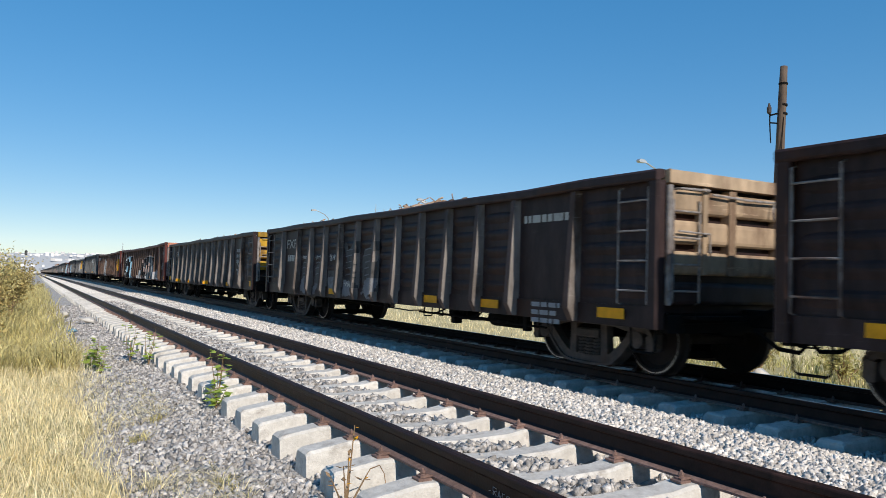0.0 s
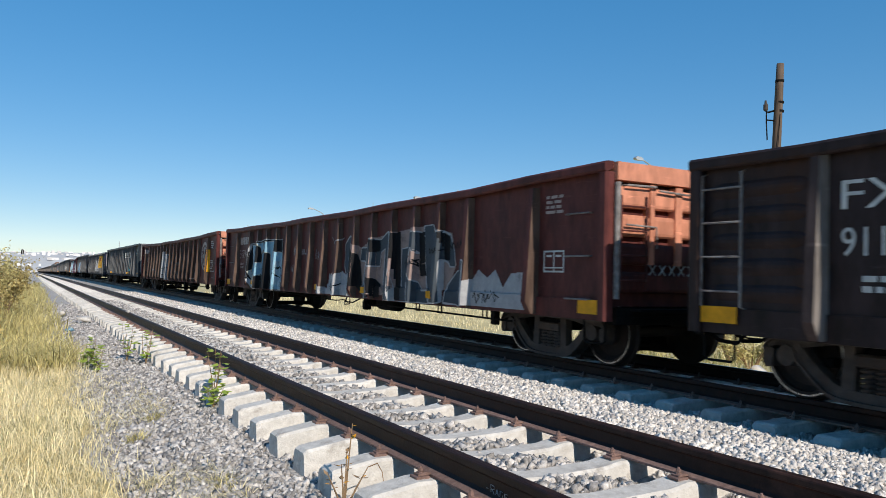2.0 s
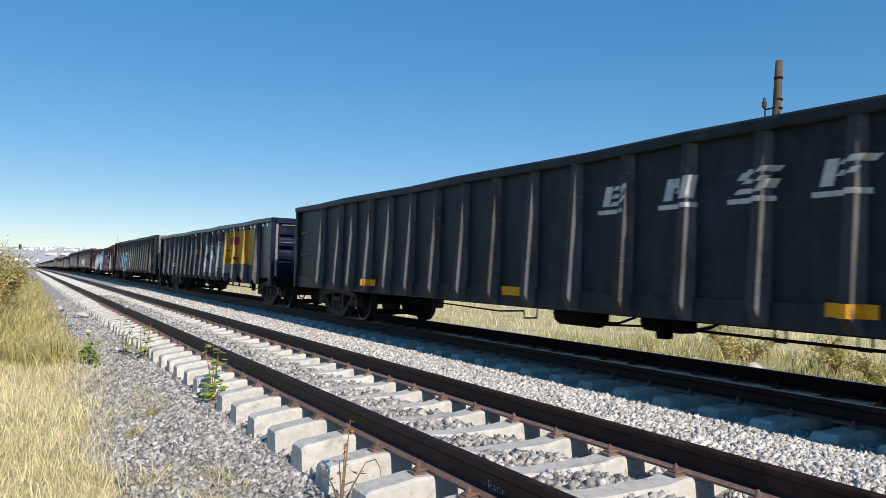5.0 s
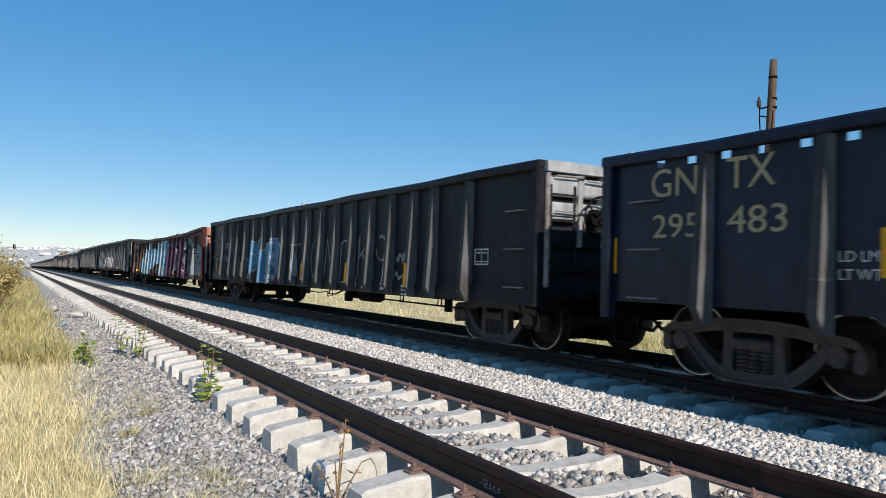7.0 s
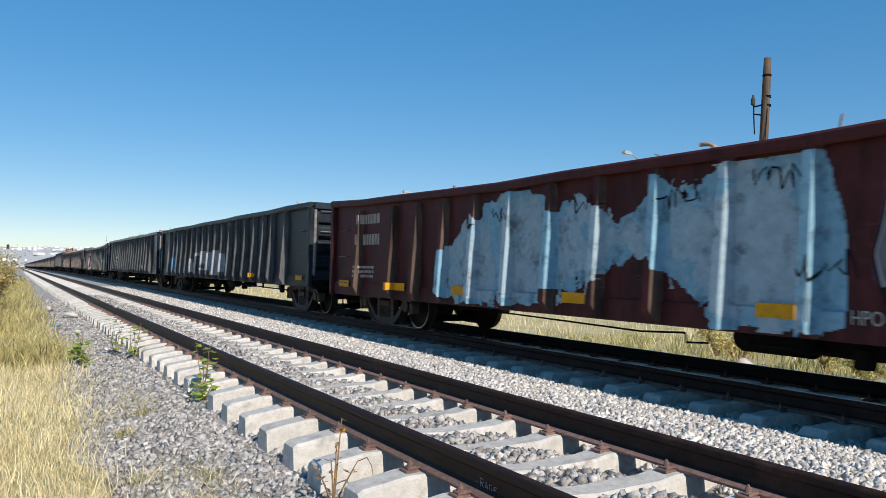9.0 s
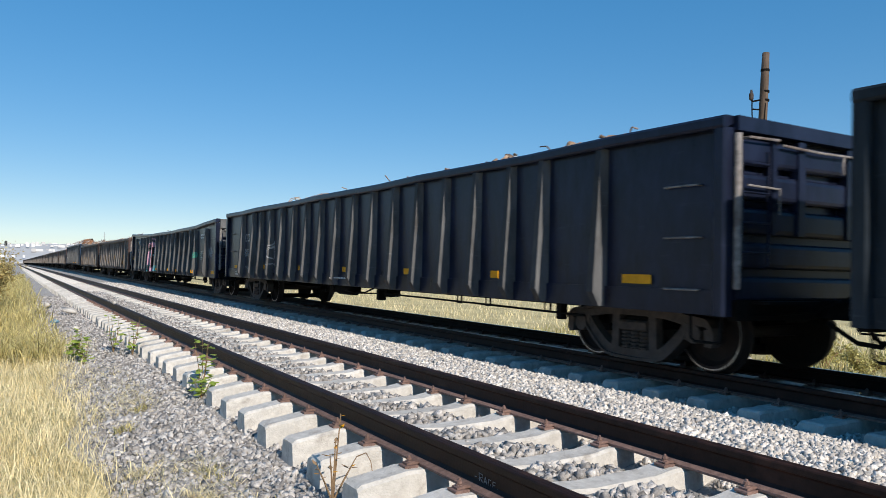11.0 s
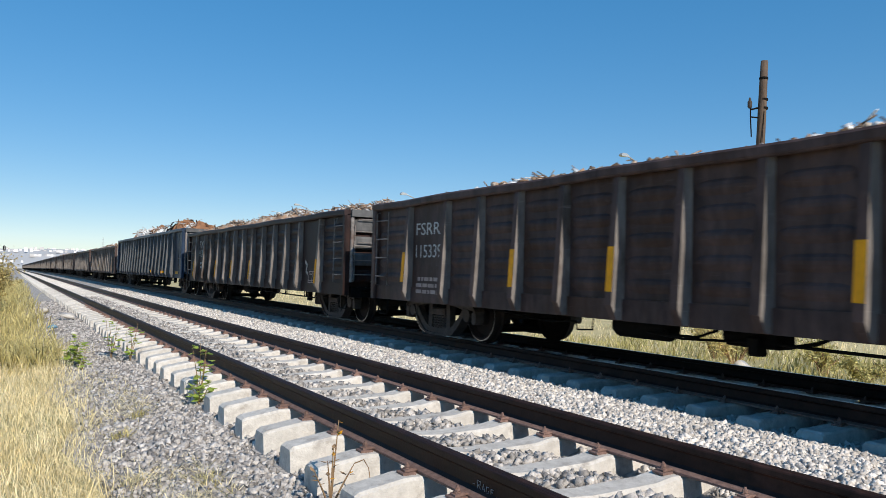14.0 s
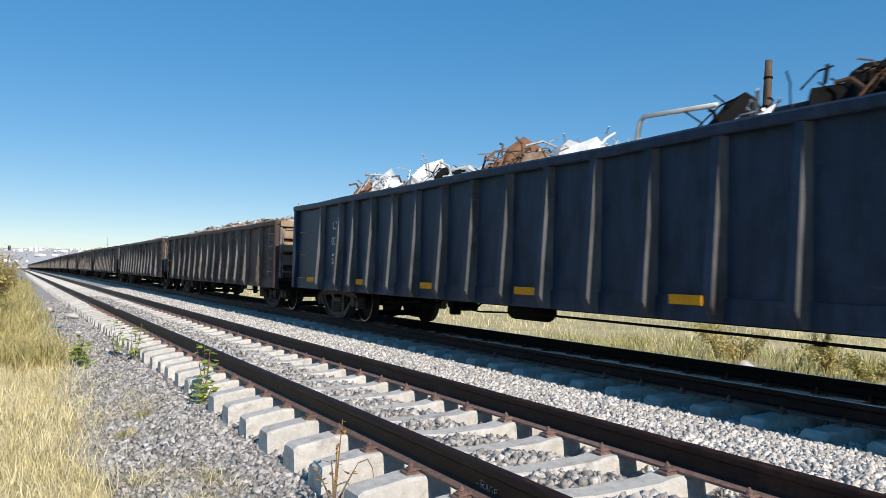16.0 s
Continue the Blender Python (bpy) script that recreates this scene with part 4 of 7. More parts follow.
                part("side_ladder" if p.ribbed else "handhold", lad, None, car, at=at)
    ahead = hand_brake
    at = pose(-0.25 if ahead is True else ahead, -0.10, p.top - 0.72) if ahead else pose(0, L, 0, 0, 0, 180) @ pose(-0.25, -0.10, p.top - 0.72)
    part("brake_wheel", shared(("brake_wheel",), brake_wheel_form, PAINT["ash"] if end_paint == "grey" or paint == "steel" else BLACK_IRON), None, car, "round hand brake wheel", at)
    underframe(car, p, gear)
    for u in (1.67, L - 1.67):
        add_bogie(car, u)
    return car


def corner_form_b(p):
    f = corner_form(p)
    f.v = [(-x, y, z) for x, y, z in f.v]
    return f


# ------------------------------------------------------------ writing and paint on the wagon sides
def side_text(car, p, words, u, z, height, ink, name="lettering", wide=None, lift=0.006):
    """Stencilled words on the near side; u is where they begin (the end of greater u), z their foot, both in the wagon."""
    data = bpy.data.curves.new("words", "FONT")
    data.body, data.size = words, 1.0
    data.resolution_u = 3
    tmp = new("words", data)
    me = bpy.data.meshes.new_from_object(tmp.evaluated_get(bpy.context.evaluated_depsgraph_get()))
    bpy.data.objects.remove(tmp)
    xs = [v.co.x for v in me.vertices]
    ys = [v.co.y for v in me.vertices]
    kx = (wide / (max(xs) - min(xs))) if wide else height / 0.7
    kz = height / (max(ys) - min(ys))
    for v in me.vertices:
        v.co = (-(p.sheet + lift), u - (v.co.x - min(xs)) * kx, z + (v.co.y - min(ys)) * kz)
    me.materials.clear()
    me.materials.append(INK[ink])
    return part(name, me, None, car)


def quad_plate(f, p, u0, u1, z0, z1, lift=0.005, slant=0.0):
    """A thin painted plate on the near side that follows the posts."""
    us = np.linspace(u0, u1, max(2, int(abs(u1 - u0) / 0.04) + 1))
    d0, d1 = p.depth(us, z0), p.depth(us, z1)
    if abs(z1 - z0) < 0.25:
        d0 = d1 = np.maximum(d0, d1)
    vs = []
    for u, a, b in zip(us, d0, d1):
        vs += [(-(p.sheet + a + lift), u, z0), (-(p.sheet + b + lift), u - slant, z1)]
    return f.add(vs, [(2 * i, 2 * i + 1, 2 * i + 3, 2 * i + 2) for i in range(len(us) - 1)])


def plates(car, p, name, ink, spans, label="", lift=0.005, slant=0.0):
    for u0, u1, z0, z1 in spans:
        part(name, quad_plate(Form(), p, u0, u1, z0, z1, lift, slant), INK[ink], car, label)


def stroke(f, p, pts, width, lift):
    """A painted line through (u, z) points that follows the posts."""
    pts = np.asarray(pts, float)
    seg = np.hypot(*np.diff(pts, axis=0).T)
    s = np.concatenate([[0], np.cumsum(seg)])
    q = np.linspace(0, s[-1], max(3, int(s[-1] / 0.035) + 1))
    u, z = np.interp(q, s, pts[:, 0]), np.interp(q, s, pts[:, 1])
    du, dz = np.gradient(u), np.gradient(z)
    n = np.hypot(du, dz) + 1e-9
    w = width * 0.5 * (0.8 + 0.25 * np.sin(q * 5 + u[0] * 9))
    vs = []
    for side in (-1, 1):
        uu, zz = u - side * dz / n * w, z + side * du / n * w
        x = -(p.sheet + p.depth(uu, zz) + lift)
        vs.append(np.stack([x, uu, np.clip(zz, p.sill - 0.01, p.top - 0.14)], 1))
    k = len(u)
    f.add(np.concatenate(vs).tolist(), [(i, i + 1, k + i + 1, k + i) for i in range(k - 1)])


def loop_points(u, z, a, b, start=0.0, turn=360.0, n=22, lean=0.0):
    return [(u + a * math.cos(radians(start + turn * k / n)) + lean * b * math.sin(radians(start + turn * k / n)),
             z + b * math.sin(radians(start + turn * k / n))) for k in range(n + 1)]


def blot(f, p, u0, u1, z0, z1, seed, rough=0.5, cell=0.014, lift=0.006, fill=0.0):
    """A sprayed patch with a ragged edge, laid over sheet and posts."""
    nu, nz = int((u1 - u0) / cell), int((z1 - z0) / cell)
    us, zs = u0 + cell * np.arange(nu + 1), z0 + cell * np.arange(nz + 1)
    xs = [-(p.sheet + p.depth(us, z) + lift) for z in zs]
    ids, vs, fs = {}, [], []

    def corner(i, j):
        if (i, j) not in ids:
            ids[(i, j)] = len(vs)
            vs.append((float(xs[j][i]), float(us[i]), float(zs[j])))
        return ids[(i, j)]
    for i in range(nu):
        for j in range(nz):
            a, b = (i + 0.5) / nu, (j + 0.5) / nz
            edge = min(min(a, 1 - a) * (u1 - u0) * 1.8, min(b, 1 - b) * (z1 - z0) * 1.8, 0.5)
            v = edge - rough * (0.45 + 1.5 * noise.fractal(Vector((us[i] * 1.1 + seed, zs[j] * 1.3, seed)), 0.9, 2.1, 4)) + fill
            if v > 0:
                fs.append((corner(i, j), corner(i + 1, j), corner(i + 1, j + 1), corner(i, j + 1)))
    if fs:
        f.add(vs, fs)
    return f


def fill_between(f, p, us, tops, feet, seed, cell=0.015, lift=0.006, rough=0.10):
    """A painted area between an upper and a lower edge, both ragged."""
    nu, nz = int((us[-1] - us[0]) / cell), int((p.top - 0.15 - p.sill) / cell)
    uu, zz = us[0] + cell * np.arange(nu + 1), p.sill + cell * np.arange(nz + 1)
    xs = [-(p.sheet + p.depth(uu, z) + lift) for z in zz]
    hi, lo = np.interp(uu, us, tops), np.interp(uu, us, feet)
    ids, vs, fs = {}, [], []

    def corner(i, j):
        if (i, j) not in ids:
            ids[(i, j)] = len(vs)
            vs.append((float(xs[j][i]), float(uu[i]), float(zz[j])))
        return ids[(i, j)]
    for i in range(nu):
        for j in range(nz):
            w = rough * noise.fractal(Vector((uu[i] * 3 + seed, zz[j] * 3, seed)), 0.9, 2.1, 4)
            if lo[i] + w < zz[j] < hi[i] + w:
                fs.append((corner(i, j), corner(i + 1, j), corner(i + 1, j + 1), corner(i, j + 1)))
    f.add(vs, fs)
    return f


def patch(f, p, outline, cell=0.012, lift=0.006):
    """A painted area inside a closed outline of (u, z) points."""
    o = np.asarray(outline, float)
    u0, z0 = o.min(axis=0)
    nu, nz = (np.ptp(o, axis=0) / cell).astype(int) + 1
    us, zs = u0 + cell * np.arange(nu + 1), z0 + cell * np.arange(nz + 1)
    U, Z = np.meshgrid(us[:-1] + cell / 2, zs[:-1] + cell / 2, indexing="ij")
    hit = np.zeros(U.shape, bool)
    for (a, b), (c, d) in zip(o, np.roll(o, -1, axis=0)):
        if b != d:
            hit ^= ((b > Z) != (d > Z)) & (U < (c - a) * (Z - b) / (d - b) + a)
    hit &= (Z > p.sill + 0.01) & (Z < p.top - 0.15)
    xs = [-(p.sheet + p.depth(us, z) + lift) for z in zs]
    ids, vs, fs = {}, [], []
    for i, j in np.argwhere(hit):
        quad = []
        for k in ((i, j), (i + 1, j), (i + 1, j + 1), (i, j + 1)):
            if k not in ids:
                ids[k] = len(vs)
                vs.append((float(xs[k[1]][k[0]]), float(us[k[0]]), float(zs[k[1]])))
            quad.append(ids[k])
        fs.append(tuple(quad))
    return f.add(vs, fs)


def sprayed(car, p, ink, items, name="graffiti", label="", lift=0.008):
    """Strokes (width, points) in one colour as one painted piece."""
    for w, pts in items:
        f = Form()
        stroke(f, p, pts, w, lift)
        part(name, f, INK[ink], car, label)


def painted(car, p, ink, outlines, label, edge=None, width=0.035, lift=0.009):
    """Filled letter shapes, each with a thin line of another colour along its edge."""
    for k, o in enumerate(outlines):
        part("graffiti", patch(Form(), p, o, lift=lift + 0.0006 * k), INK[ink], car, label)
        if edge:
            sprayed(car, p, edge, [(width, list(o) + [o[0]])], label="thin edge of a painted letter", lift=lift + 0.0045)


def fat(car, p, lines, width, ink="ash", lift=0.011):
    """Fat tube-like strokes: a black border, a white edge and a grey body."""
    for k, (w, c, name) in enumerate(((0.10, "dark", "black border of a letter"), (0.05, "pale", "white edge of a letter"), (0.0, ink, "grey tube of a letter"))):
        sprayed(car, p, c, [(width + w, q) for q in lines], label=name, lift=lift + 0.002 * k)


def end_words(car, p, words, x, z, height, wide, ink):
    """Stencilled words on the end rim that looks back along the line."""
    data = bpy.data.curves.new("words", "FONT")
    data.body, data.size, data.resolution_u = words, 1.0, 3
    tmp = new("words", data)
    me = bpy.data.meshes.new_from_object(tmp.evaluated_get(bpy.context.evaluated_depsgraph_get()))
    bpy.data.objects.remove(tmp)
    xs, ys = [v.co.x for v in me.vertices], [v.co.y for v in me.vertices]
    for v in me.vertices:
        v.co = (x + (v.co.x - min(xs)) * wide / (max(xs) - min(xs)), -0.056, z + (v.co.y - min(ys)) * height / (max(ys) - min(ys)))
    me.materials.clear()
    me.materials.append(INK[ink])
    return part("lettering", me, None, car)


def logotype(car, p, places, z):
    """Slanted white block shapes, each over a bar."""
    shapes = ([(0.0, -0.12, 0.0, 0.23), (-0.12, -0.40, 0.18, 0.23), (-0.12, -0.40, 0.0, 0.05), (-0.12, -0.40, 0.09, 0.14), (-0.33, -0.42, 0.14, 0.21), (-0.35, -0.44, 0.02, 0.10)],
              [(0.0, -0.12, 0.0, 0.23), (-0.32, -0.44, 0.0, 0.23), (-0.08, -0.20, 0.13, 0.23), (-0.15, -0.27, 0.07, 0.17), (-0.22, -0.34, 0.0, 0.11)],
              [(-0.06, -0.44, 0.18, 0.23), (0.0, -0.11, 0.13, 0.20), (-0.06, -0.38, 0.095, 0.14), (-0.33, -0.44, 0.03, 0.11), (0.0, -0.38, 0.0, 0.05)],
              [(0.0, -0.12, 0.0, 0.23), (-0.12, -0.44, 0.175, 0.23), (-0.12, -0.36, 0.08, 0.13)])
    for u, shape in zip(places, shapes):
        plates(car, p, "logotype", "white", [(u + a - 0.06 * (c / 0.23), u + b - 0.06 * (c / 0.23), z + c, z + d) for a, b, c, d in shape], "part of a slanted white logotype", slant=0.06)
        plates(car, p, "logotype", "white", [(u + 0.07, u - 0.46, z - 0.09, z - 0.04)], "white underline of a logotype")


def scribble(rng, u, z, w, h, loops):
    """A quick signature: a line of loops and spikes."""
    pts = []
    for k in range(loops * 5):
        t = k / (loops * 5 - 1)
        pts.append((u - w * t + rng.uniform(-0.06, 0.06), z + h * (0.5 * math.sin(k * 2.2) + rng.uniform(-0.3, 0.3))))
    return pts


def scrap_load(p, seed, lift, lumpy, pale, count):
    """A heap of broken metal in a wagon, with pieces that stick up over the rim; in the wagon's own space."""
    rng = np.random.default_rng(seed)
    nu, nx = 170, 18
    us, xs = np.linspace(0.2, p.length - 0.2, nu), np.linspace(-1.42, 1.42, nx)
    vs, tris, mats = [], [], []
    H = np.zeros((nu, nx))
    for i, u in enumerate(us):
        for j, x in enumerate(xs):
            end = min((u - 0.2) / 1.6, (p.length - 0.2 - u) / 1.6, 1)
            H[i, j] = p.top - 0.16 + (lift + lumpy * noise.fractal(Vector((u * 0.35 + seed, x * 0.4, seed)), 1, 2, 3)) * max(end, 0) ** 0.6 * (1 - (x / 1.52) ** 6)
            vs.append((x, u + rng.uniform(-0.03, 0.03), H[i, j] - 0.06 + rng.uniform(-0.10, 0.05)))
    for i in range(nu - 1):
        for j in range(nx - 1):
            a = i * nx + j
            tris += [(a, a + 1, a + nx + 1), (a, a + nx + 1, a + nx)]
    mats += [0] * len(tris)
    for k in range(count):
        i, j = rng.integers(1, nu - 1), rng.integers(0, nx)
        c = Vector((xs[j] * 0.82, us[i] + rng.uniform(-0.12, 0.12), H[i, j] + rng.uniform(-0.07, 0.05)))
        kind = rng.uniform()
        if kind < 0.55:
            d = (rng.uniform(0.06, 0.22), rng.uniform(0.03, 0.10), rng.uniform(0.008, 0.03))
        elif kind < 0.8:
            d = (rng.uniform(0.2, 0.5), 0.016, 0.014)
        else:
            d = (rng.uniform(0.06, 0.14), rng.uniform(0.06, 0.12), rng.uniform(0.03, 0.09))
        m = Matrix.Translation(c) @ Euler((rng.uniform(-0.7, 0.7), rng.uniform(-0.7, 0.7), rng.uniform(0, 6.3))).to_matrix().to_4x4()
        b = len(vs)
        bend = rng.uniform(-0.5, 0.5) * d[0]
        for sx in (-1, 0, 1):
            for sy, sz in ((-1, -1), (1, -1), (1, 1), (-1, 1)):
                vs.append(tuple(m @ Vector((sx * d[0] * 0.5, sy * d[1] * 0.5, sz * d[2] * 0.5 + (bend if sx == 0 else 0) * 0.4))))
        fs = []
        for r in (0, 4):
            for q in range(4):
                a, e = b + r + q, b + r + (q + 1) % 4
                fs += [(a, e, e + 4), (a, e + 4, a + 4)]
        fs += [(b, b + 2, b + 1), (b, b + 3, b + 2), (b + 8, b + 9, b + 10), (b + 8, b + 10, b + 11)]
        tris += fs
        mats += [1 if rng.uniform() < pale else 0] * len(fs)
    me = flat_mesh("scrap_load", np.array(vs), np.array(tris), [SCRAP, SCRAP_PALE], mats)
    ob = new("scrap_load", me)
    return tagged(ob, "heap of rusty scrap metal piled in an open wagon", "scrap metal", "scrap loads", "stuff")


TRAIN = []   # (wagon, place of its leading end at 8 s, length)
LOADS = []   # (load, place, length)


def couple(car, place, p):
    TRAIN.append((car, place, p.length))
    return car


def laden(place, p, seed, lift, lumpy, pale, count):
    LOADS.append((scrap_load(p, seed, lift, lumpy, pale, count), place, p.length))


# ------------------------------------------------------------ the train, from its head to its tail
def bars(car, p, ink, u, z, w, h, rows, rng):
    """Small print that nobody can read, as short bars."""
    for r in range(rows):
        a = 0.0
        while a < w - 0.05:
            k = rng.uniform(0.06, 0.2)
            part("small_print", quad_plate(Form(), p, u - a, u - min(a + k, w), z - r * h * 1.7, z - r * h * 1.7 + h), INK[ink], car)
            a += k + 0.03


def data_panel(car, p, ink, u, z, w, h):
    """A framed consolidated stencil: outline, a mid line and two short bars."""
    f, t = Form(), 0.022
    for a in ((u, u - w, z, z + t), (u, u - w, z + h - t, z + h), (u, u - t, z, z + h), (u - w + t, u - w, z, z + h), (u - w * 0.48, u - w * 0.53, z, z + h),
              (u - 0.06, u - w * 0.4, z + h * 0.7, z + h * 0.8), (u - w * 0.6, u - w + 0.06, z + h * 0.7, z + h * 0.8), (u, u - w, z + h * 0.18, z + h * 0.24)):
        quad_plate(f, p, *a, lift=0.014)
    part("data_panel", f, INK[ink], car)


def stripes(car, p, us, z, w=0.45, h=0.12):
    plates(car, p, "reflector_stripe", "yellow", [(u - w / 2, u + w / 2, z, z + h) for u in us], lift=0.024)


def uprights(car, p, us, z0, z1, w=0.10):
    if p.ribbed:
        us = [min(p.posts, key=lambda q: abs(q - u)) for u in us]
    plates(car, p, "reflector_stripe", "yellow", [(u - w / 2, u + w / 2, z0, z1) for u in us], lift=0.007)


def old_wagons():
    rng = random.Random(3)
    car = couple(gondola(OLD, "brown", "dark brown ribbed gondola wagon with a rusty rim"), -134.5, OLD)
    stripes(car, OLD, (13.6, 9.6, 5.4), 0.70)
    car = couple(gondola(OLD, "brown", "dark brown ribbed gondola with a tan upper end and scrap", "sand", gear=(3.6, 5.0)), -118.45, OLD)
    stripes(car, OLD, (0.75, 3.3, 5.1, 9.6), 0.68)
    side_text(car, OLD, "FXE", 13.08, 1.75, 0.22, "bone", wide=0.8)
    bars(car, OLD, "bone", 12.98, 1.42, 0.8, 0.16, 1, rng)
    bars(car, OLD, "bone", 2.55, 1.86, 0.95, 0.10, 1, rng)
    bars(car, OLD, "grey", 2.3, 0.75, 0.6, 0.06, 3, rng)
    end_words(car, OLD, "FXE", 0.62, 2.20, 0.09, 0.30, "bone")
    f, g = Form(), Form()
    for k, (a, b, top) in enumerate(((11.15, 11.85, 1.6), (10.2, 10.92, 1.62), (9.45, 9.95, 1.2), (8.2, 9.08, 1.80), (7.22, 8.1, 1.78))):
        blot(f, OLD, a, b, 0.80, top, 3.0 + k, 0.5, fill=0.12)
        blot(g, OLD, a + 0.02, b, 0.64, 1.06, 13.0 + k, 0.3, fill=0.06, lift=0.009)
    part("graffiti", f, INK["faint"], car, "faded brownish grey spray paint patches")
    part("graffiti", g, INK["ash"], car, "worn pale grey paint along the sill")
    sprayed(car, OLD, "ash", [(0.026, [(b - 0.06 - 0.1 * rng.random(), z), ((a + b) / 2, z + 0.03), (a + 0.1 + 0.15 * rng.random(), z + 0.01)]) for a, b, top in ((11.2, 11.8, 1.5), (10.25, 10.9, 1.5), (8.25, 9.0, 1.75), (7.3, 8.05, 1.7)) for z in (1.10, 1.24, 1.36, 1.49, 1.61) if z < top], label="pale rubbed edges of pressed ribs", lift=0.012)
    sprayed(car, OLD, "bone", [(0.03, scribble(rng, 9.85, 1.48, 0.4, 0.14, 3)), (0.025, scribble(rng, 11.7, 1.5, 0.4, 0.1, 3)), (0.025, scribble(rng, 10.8, 1.5, 0.4, 0.1, 3)), (0.03, scribble(rng, 9.0, 0.9, 0.7, 0.12, 3))], label="small white tags", lift=0.013)
    laden(-118.45, OLD, 11, 0.27, 0.22, 0.05, 700)
    car = couple(gondola(OLD, "brown", "dark brown ribbed gondola with an ochre yellow end", "ochre", gear=(3.6, 6.3)), -102.4, OLD)
    side_text(car, OLD, "FXE", 13.08, 1.72, 0.24, "white", wide=0.82)
    side_text(car, OLD, "911403", 13.08, 1.33, 0.24, "white", wide=0.84)
    bars(car, OLD, "white", 12.9, 1.12, 0.5, 0.05, 2, rng)
    stripes(car, OLD, (0.25, 14.3), 0.70, 0.45, 0.16)
    stripes(car, OLD, (9.5, 3.2, 6.4, 12.0), 0.66)
    sprayed(car, OLD, "pale", [(0.07, [(2.2, 1.5), (1.95, 1.25), (2.1, 1.05), (1.9, 0.9)]), (0.05, [(2.3, 1.2), (1.8, 1.15)])], label="small silver spray tag")
    bars(car, OLD, "grey", 2.3, 1.75, 0.6, 0.10, 3, rng)
    laden(-102.4, OLD, 12, 0.20, 0.22, 0.05, 700)
    car = couple(gondola(OLD, "umber", "brown ribbed gondola with rusty ribbed end and scrap heap", "rust"), 90.4, OLD)
    side_text(car, OLD, "FSRR", 13.08, 1.70, 0.20, "white", wide=0.78)
    side_text(car, OLD, "115339", 13.08, 1.33, 0.21, "white", wide=0.84)
    bars(car, OLD, "cream", 13.0, 0.95, 0.85, 0.06, 3, rng)
    uprights(car, OLD, (13.42, 10.2, 8.3, 5.5, 1.5), 0.92, 1.42)
    data_panel(car, OLD, "cream", 2.15, 0.80, 0.45, 0.26)
    end_words(car, OLD, "FSRR", 0.62, 2.20, 0.09, 0.34, "bone")
    laden(90.4, OLD, 13, 0.30, 0.16, 0.18, 4800)
    car = couple(gondola(OLD, "brown", "black-brown ribbed gondola heaped with mixed scrap", "grey", "chalky", hand_brake=True), 106.3, OLD)
    side_text(car, OLD, "FXE", 13.06, 1.78, 0.22, "bone", wide=0.8)
    side_text(car, OLD, "912062", 13.09, 1.46, 0.24, "white", wide=0.86)
    bars(car, OLD, "white", 12.9, 1.2, 0.5, 0.08, 2, rng)
    uprights(car, OLD, (13.45, 10.24, 8.35, 6.4, 1.45), 0.80, 1.32)
    data_panel(car, OLD, "cream", 2.15, 0.80, 0.45, 0.26)
    sprayed(car, OLD, "bone", [(0.10, [(2.45, 1.28), (2.3, 1.2), (2.38, 1.05), (2.25, 1.0)])], label="white paint splash")
    laden(106.3, OLD, 14, 0.40, 0.24, 0.16, 5200)
    car = couple(gondola(OLD, "umber", "brown ribbed gondola with a tan end and scrap", "sand"), 141.75, OLD)
    uprights(car, OLD, (13.4, 8.3), 0.9, 1.4)
    laden(141.75, OLD, 15, 0.36, 0.2, 0.25, 1500)


